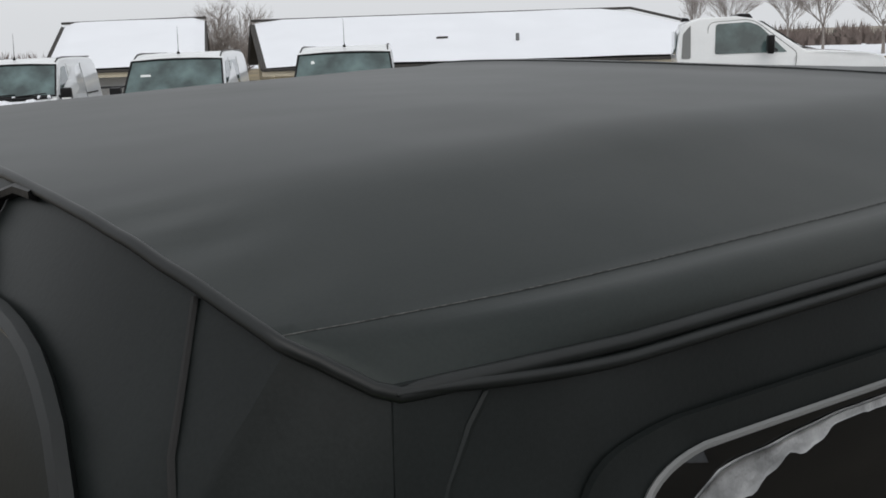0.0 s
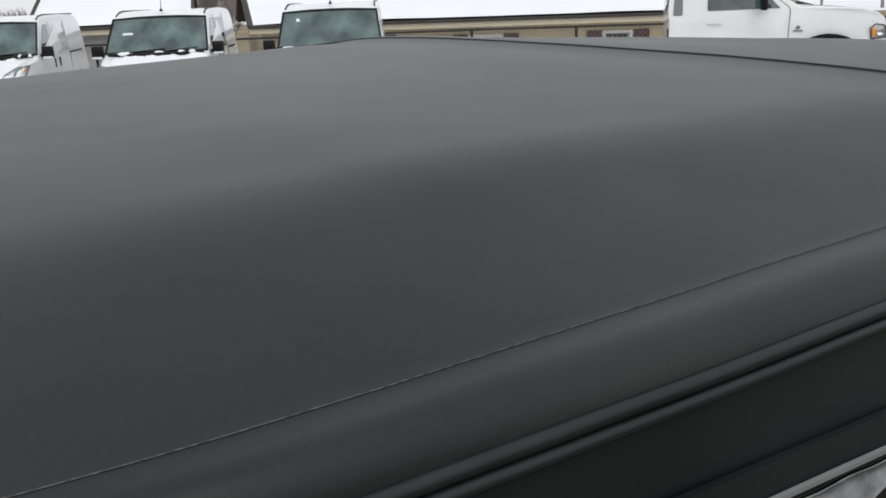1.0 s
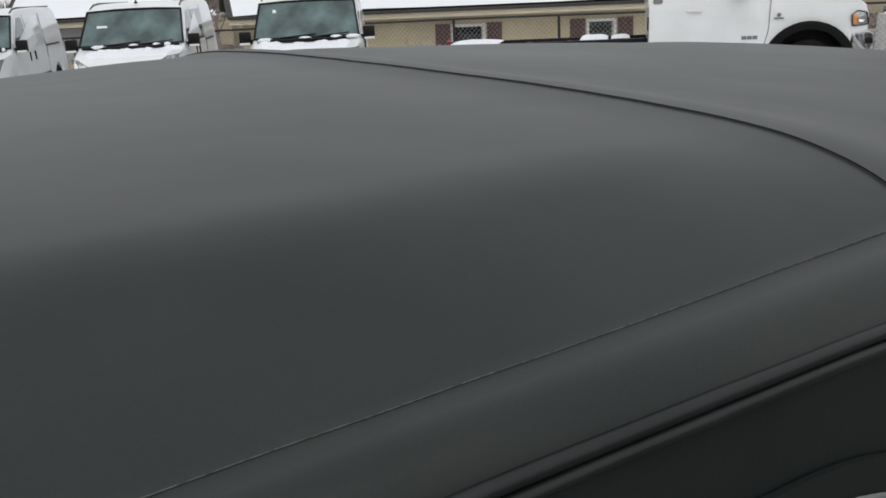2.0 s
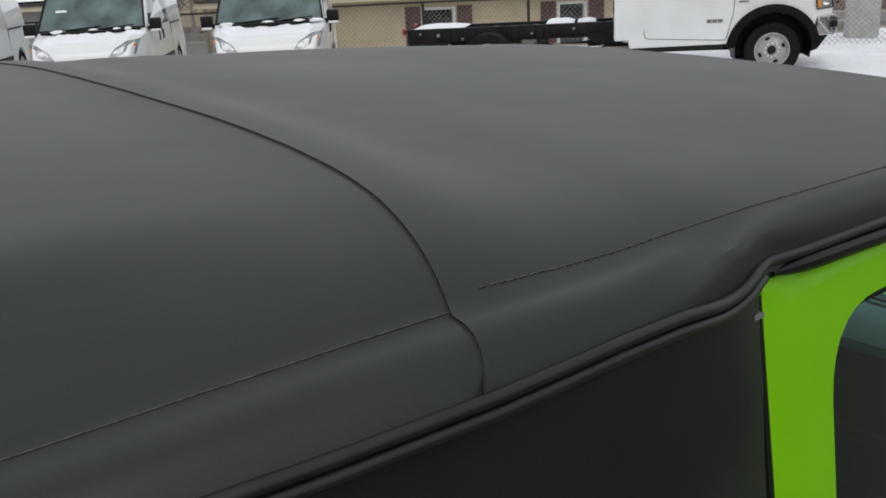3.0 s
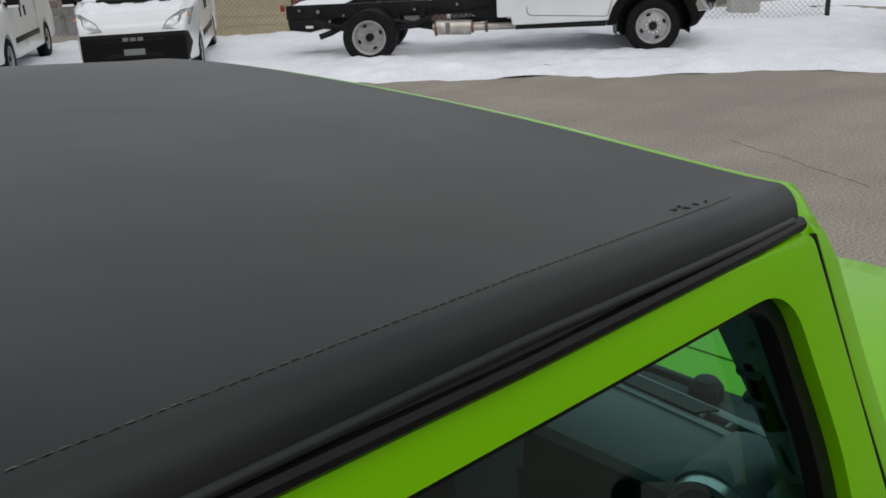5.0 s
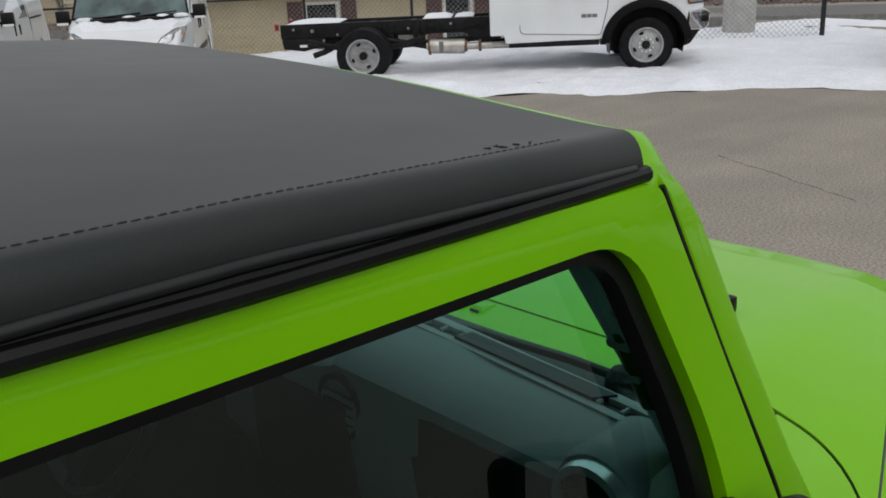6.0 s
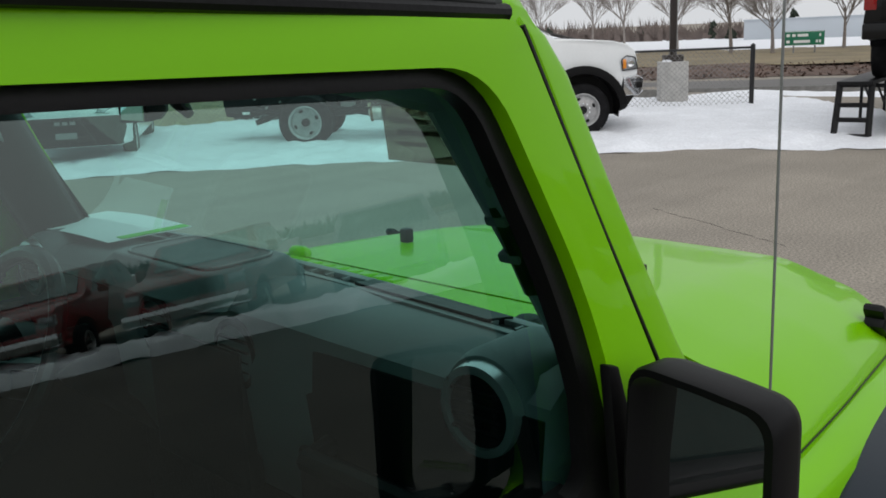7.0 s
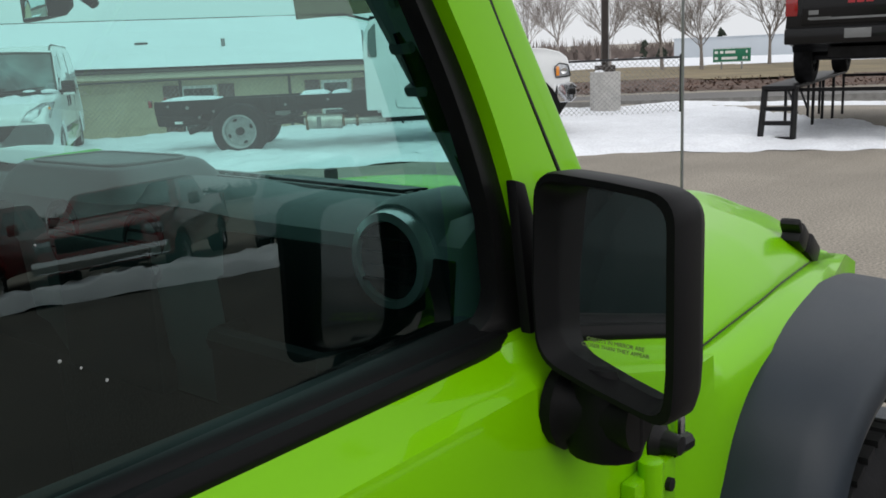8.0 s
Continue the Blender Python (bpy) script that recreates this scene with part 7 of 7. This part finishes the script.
# ---- chain-link fence ----
fence = thing("fence", pose(0, 0, 0), "black-framed chain-link fence along the lot", "fence")
FH = 1.13
wires = Geo()
for (xa, ya), (xb, yb) in zip(FENCE[:-1], FENCE[1:]):
    length = math.hypot(xb - xa, yb - ya)
    ux, uy = (xb - xa) / length, (yb - ya) / length
    if length < 12:
        part("top_rail", Geo().tube([(xa, ya, FH), (xb, yb, FH)], 0.022, 6), FENCEB, fence)
        n = max(1, round(length / 2.6))
        for i in range(n + (1 if (xb, yb) == FENCE[-1] else 0)):
            px, py = xa + ux * length * i / n, ya + uy * length * i / n
            big = i == 0 and (xa, ya) == FENCE[0]
            part("post", Geo().lathe([(0.045 if big else 0.030, 0.0), (0.045 if big else 0.030, FH + (0.05 if big else 0.0)), (0.0, FH + (0.08 if big else 0.02))], (px, py, 0), "z", 10), FENCEB, fence)
        step = 0.10
        k = int(length / step)
        for i in range(-int(FH / step), k):
            for sgn in (1, -1):
                s0, s1 = i * step, i * step + FH - 0.02
                z0, z1 = (0.03, FH) if sgn > 0 else (FH, 0.03)
                lo, hi = max(0, s0), min(length, s1)
                if hi <= lo:
                    continue
                za, zb = (lerp(z0, z1, (q - s0) / (s1 - s0)) for q in (lo, hi))
                r = 0.0042
                a, b = Vector((xa + ux * lo, ya + uy * lo, za)), Vector((xa + ux * hi, ya + uy * hi, zb))
                nx, ny = -uy * r, ux * r
                wires.add([(a.x, a.y, a.z + r), (b.x, b.y, b.z + r), (b.x, b.y, b.z - r), (a.x, a.y, a.z - r), (a.x + nx, a.y + ny, a.z), (b.x + nx, b.y + ny, b.z)], [(0, 1, 2, 3), (0, 4, 5, 1), (3, 2, 5, 4)])
part("mesh", wires, GALV, fence, "galvanised diamond mesh", fix=False)
fence.children[-1]["kind"] = "stuff"

# lamp pole on its concrete footing
lp = thing("lamp_pole", pose(15.3, 8.75, 0.0, 0, 0, -50), "dark brown steel lamp pole on a concrete footing", "lamp post")
part("footing", Geo().prism(rounded([(-0.28, -0.28), (0.28, -0.28), (0.28, 0.28), (-0.28, 0.28)], 0.04, 2), 0.0, 0.88, "z"), CONCRETE, lp, "cast concrete footing", bevel=0.015)
part("base_cover", Geo().prism(rounded([(-0.19, -0.19), (0.19, -0.19), (0.19, 0.19), (-0.19, 0.19)], 0.02, 2), 0.88, 1.01, "z"), POLE, lp, bevel=0.01)
part("shaft", Geo().box((0, 0, 4.5), (0.13, 0.13, 7.0)), POLE, lp, bevel=0.006)
part("lamp_head", Geo().box((0.5, 0, 8.0), (0.7, 0.35, 0.16)).box((0.1, 0, 7.95), (0.4, 0.08, 0.08)), POLE, lp, bevel=0.02)
part("halyard", Geo().tube([(0.05, -0.16, 1.0), (0.06, -0.17, 4.0), (0.04, -0.14, 7.6)], 0.008, 5), GALV, lp)
part("footing_snow", Geo().grid(lambda a, b: (-0.14 + 0.10 * a, -0.14 + 0.11 * b, 0.88 + 0.05 * max(0, 1 - a * a) ** 0.5 * max(0, 1 - b * b) ** 0.5), span(-1, 1, 6), span(-1, 1, 6), (0, 0, -0.005)), SNOW, lp, fix=False)


# ---- distance: sign, trees, warehouse, woods ----
def far(bearing, dist, z=0.0):
    """A place at a bearing (degrees from the x axis) and a distance from the lot."""
    a = radians(bearing)
    return Matrix.Translation((-1.5 + dist * math.cos(a), -1.2 + dist * math.sin(a), z))


sg = thing("road_sign", far(23.3, 62, 0.0) @ Matrix.Rotation(radians(23.3), 4, "Z"), "green direction sign with white lettering on two posts", "sign")
SZ = 0.30
part("board", Geo().box((0, 0, SZ), (0.05, 2.3, 0.88)), SIGN, sg, "green sign board", bevel=0.02)
for y in (-0.62, 0.62):
    part("post", Geo().box((0.06, y, -0.30), (0.07, 0.10, 1.5)), GALV, sg)
part("border", Geo().box((-0.028, 0, SZ + 0.41), (0.006, 2.2, 0.025)).box((-0.028, 0, SZ - 0.41), (0.006, 2.2, 0.025)), SIGNTXT, sg)
for z, bars in ((SZ + 0.19, ((0.95, 0.2), (0.62, 0.2), (0.10, 0.62), (-0.90, 0.10))), (SZ - 0.19, ((0.95, 0.2), (0.15, 0.95), (-0.72, 0.12), (-0.90, 0.12)))):
    for y, w in bars:
        part("lettering_bar", Geo().box((-0.03, y, z), (0.006, w, 0.17)), SIGNTXT, sg)

for i, (b, d, h, sp) in enumerate(((27.3, 66, 7.0, 1.05), (21.2, 70, 7.6, 1.05), (33.5, 88, 8.0, 0.75), (35.4, 100, 8.4, 0.7), (30.4, 80, 7.4, 0.75), (17.0, 60, 7.0, 0.85), (13.0, 66, 7.0, 0.85), (38.6, 112, 8.6, 0.7), (40.6, 118, 9.0, 0.7), (25.0, 64, 6.3, 0.9))):
    bare_tree(far(b, d, -0.75) @ Matrix.Rotation(i * 1.3, 4, "Z"), 40 + i, 0.87 * h, sp)
bare_tree(Matrix.Translation((13.9, 41.8, -1.2)), 71, 4.6, 0.9, "bare tree behind the houses")
bare_tree(Matrix.Translation((16.6, 46.5, -1.2)), 72, 4.4, 0.8, "bare tree behind the houses")

wh = thing("warehouse", far(22.4, 120, -1.4) @ Matrix.Rotation(radians(22.4), 4, "Z"), "long pale flat-roofed warehouse in the distance", "warehouse")
part("wall", Geo().box((0, 0, 1.4), (10, 17, 2.8)), WAREHOUSE, wh, bevel=0.05)
part("roof_edge", Geo().box((0, 0, 2.83), (10.2, 17.2, 0.10)), WAREHOUSE, wh)

# far leafless woods: crowded stems and twigs
random.seed(11)
g = Geo()
for i in range(9000):
    b = random.uniform(-180, 180)
    d = random.uniform(135, 200)
    m = far(b, d, -1.7).translation
    h = random.uniform(2.4, 5.0) * (1.0 + 0.25 * noise.noise((b * 0.2, 0, 0)))
    if 8 < b < 31:
        h *= 0.75
    w = random.uniform(0.05, 0.22)
    px, py = -math.sin(radians(b)), math.cos(radians(b))
    for k in range(7):
        s, t = random.uniform(-1.2, 1.2), random.uniform(0.45, 1.0)
        z0 = h * t * random.uniform(0.1, 0.5)
        g.add([(m.x - px * w, m.y - py * w, m.z + z0), (m.x + px * w, m.y + py * w, m.z + z0), (m.x + px * s, m.y + py * s, m.z + h * t)], [(0, 1, 2)])
    g.add([(m.x - px * w * 6, m.y - py * w * 6, m.z), (m.x + px * w * 6, m.y + py * w * 6, m.z), (m.x + px * w * 4, m.y + py * w * 4, m.z + h * 0.45), (m.x - px * w * 5, m.y - py * w * 5, m.z + h * 0.4)], [(0, 1, 2, 3)])
tagged(part("far_woods", g, TWIGS, fix=False), "distant leafless woods", "woods", kind="stuff")
g = Geo()
for i in range(14):
    b, d = random.uniform(10, 60), random.uniform(128, 150)
    m = far(b, d, -1.5).translation
    h, r = random.uniform(1.5, 4.0), random.uniform(0.6, 1.4)
    for k in range(16):
        t = random.random()
        a = random.uniform(0, 6.28)
        q = r * (1 - t) + 0.15
        x, y, z = m.x + q * math.cos(a), m.y + q * math.sin(a), m.z + t * h
        g.add([(x - 0.5, y, z - 0.3), (x + 0.5, y, z - 0.3), (x, y + 0.3, z + 0.5)], [(0, 1, 2)])
        g.add([(x, y - 0.5, z - 0.3), (x, y + 0.5, z - 0.3), (x, y, z + 0.5)], [(0, 1, 2)])
tagged(part("far_evergreens", g, EVERG, fix=False), "distant dark evergreens among the woods", "trees", kind="stuff")

# cracks in the asphalt
for pts in (((5.75, 3.3), (5.55, 2.95), (5.45, 2.62), (5.25, 2.25), (5.10, 1.9), (4.95, 1.6)),):
    path = [(x + 0.03 * noise.noise((x * 9, y * 9, 1)), y + 0.03 * noise.noise((x * 9, y * 9, 5)), 0.002) for x, y in ribbon(pts, 40)]
    tagged(part("crack", Geo().tube(path, [max(0.0003, 0.0012 + 0.0016 * noise.noise((i * 0.3, 1, 0))) for i in range(len(path))], 4), STEEL_DARK), "thin dark crack in the asphalt", "crack", kind="structure")

# unseen dark block added behind the lane to darken the mirror's reflections
back = thing("showroom", pose(-38, -24, 0, 0, 0, 12), "unseen plain dark block added behind the car park to darken reflections", "building")
part("wall", Geo().box((0, 0, 3.2), (44, 6, 6.4)), GREYP, back, bevel=0.05)
part("parapet", Geo().box((0, 0, 6.5), (44.4, 6.4, 0.25)), STEEL_DARK, back)
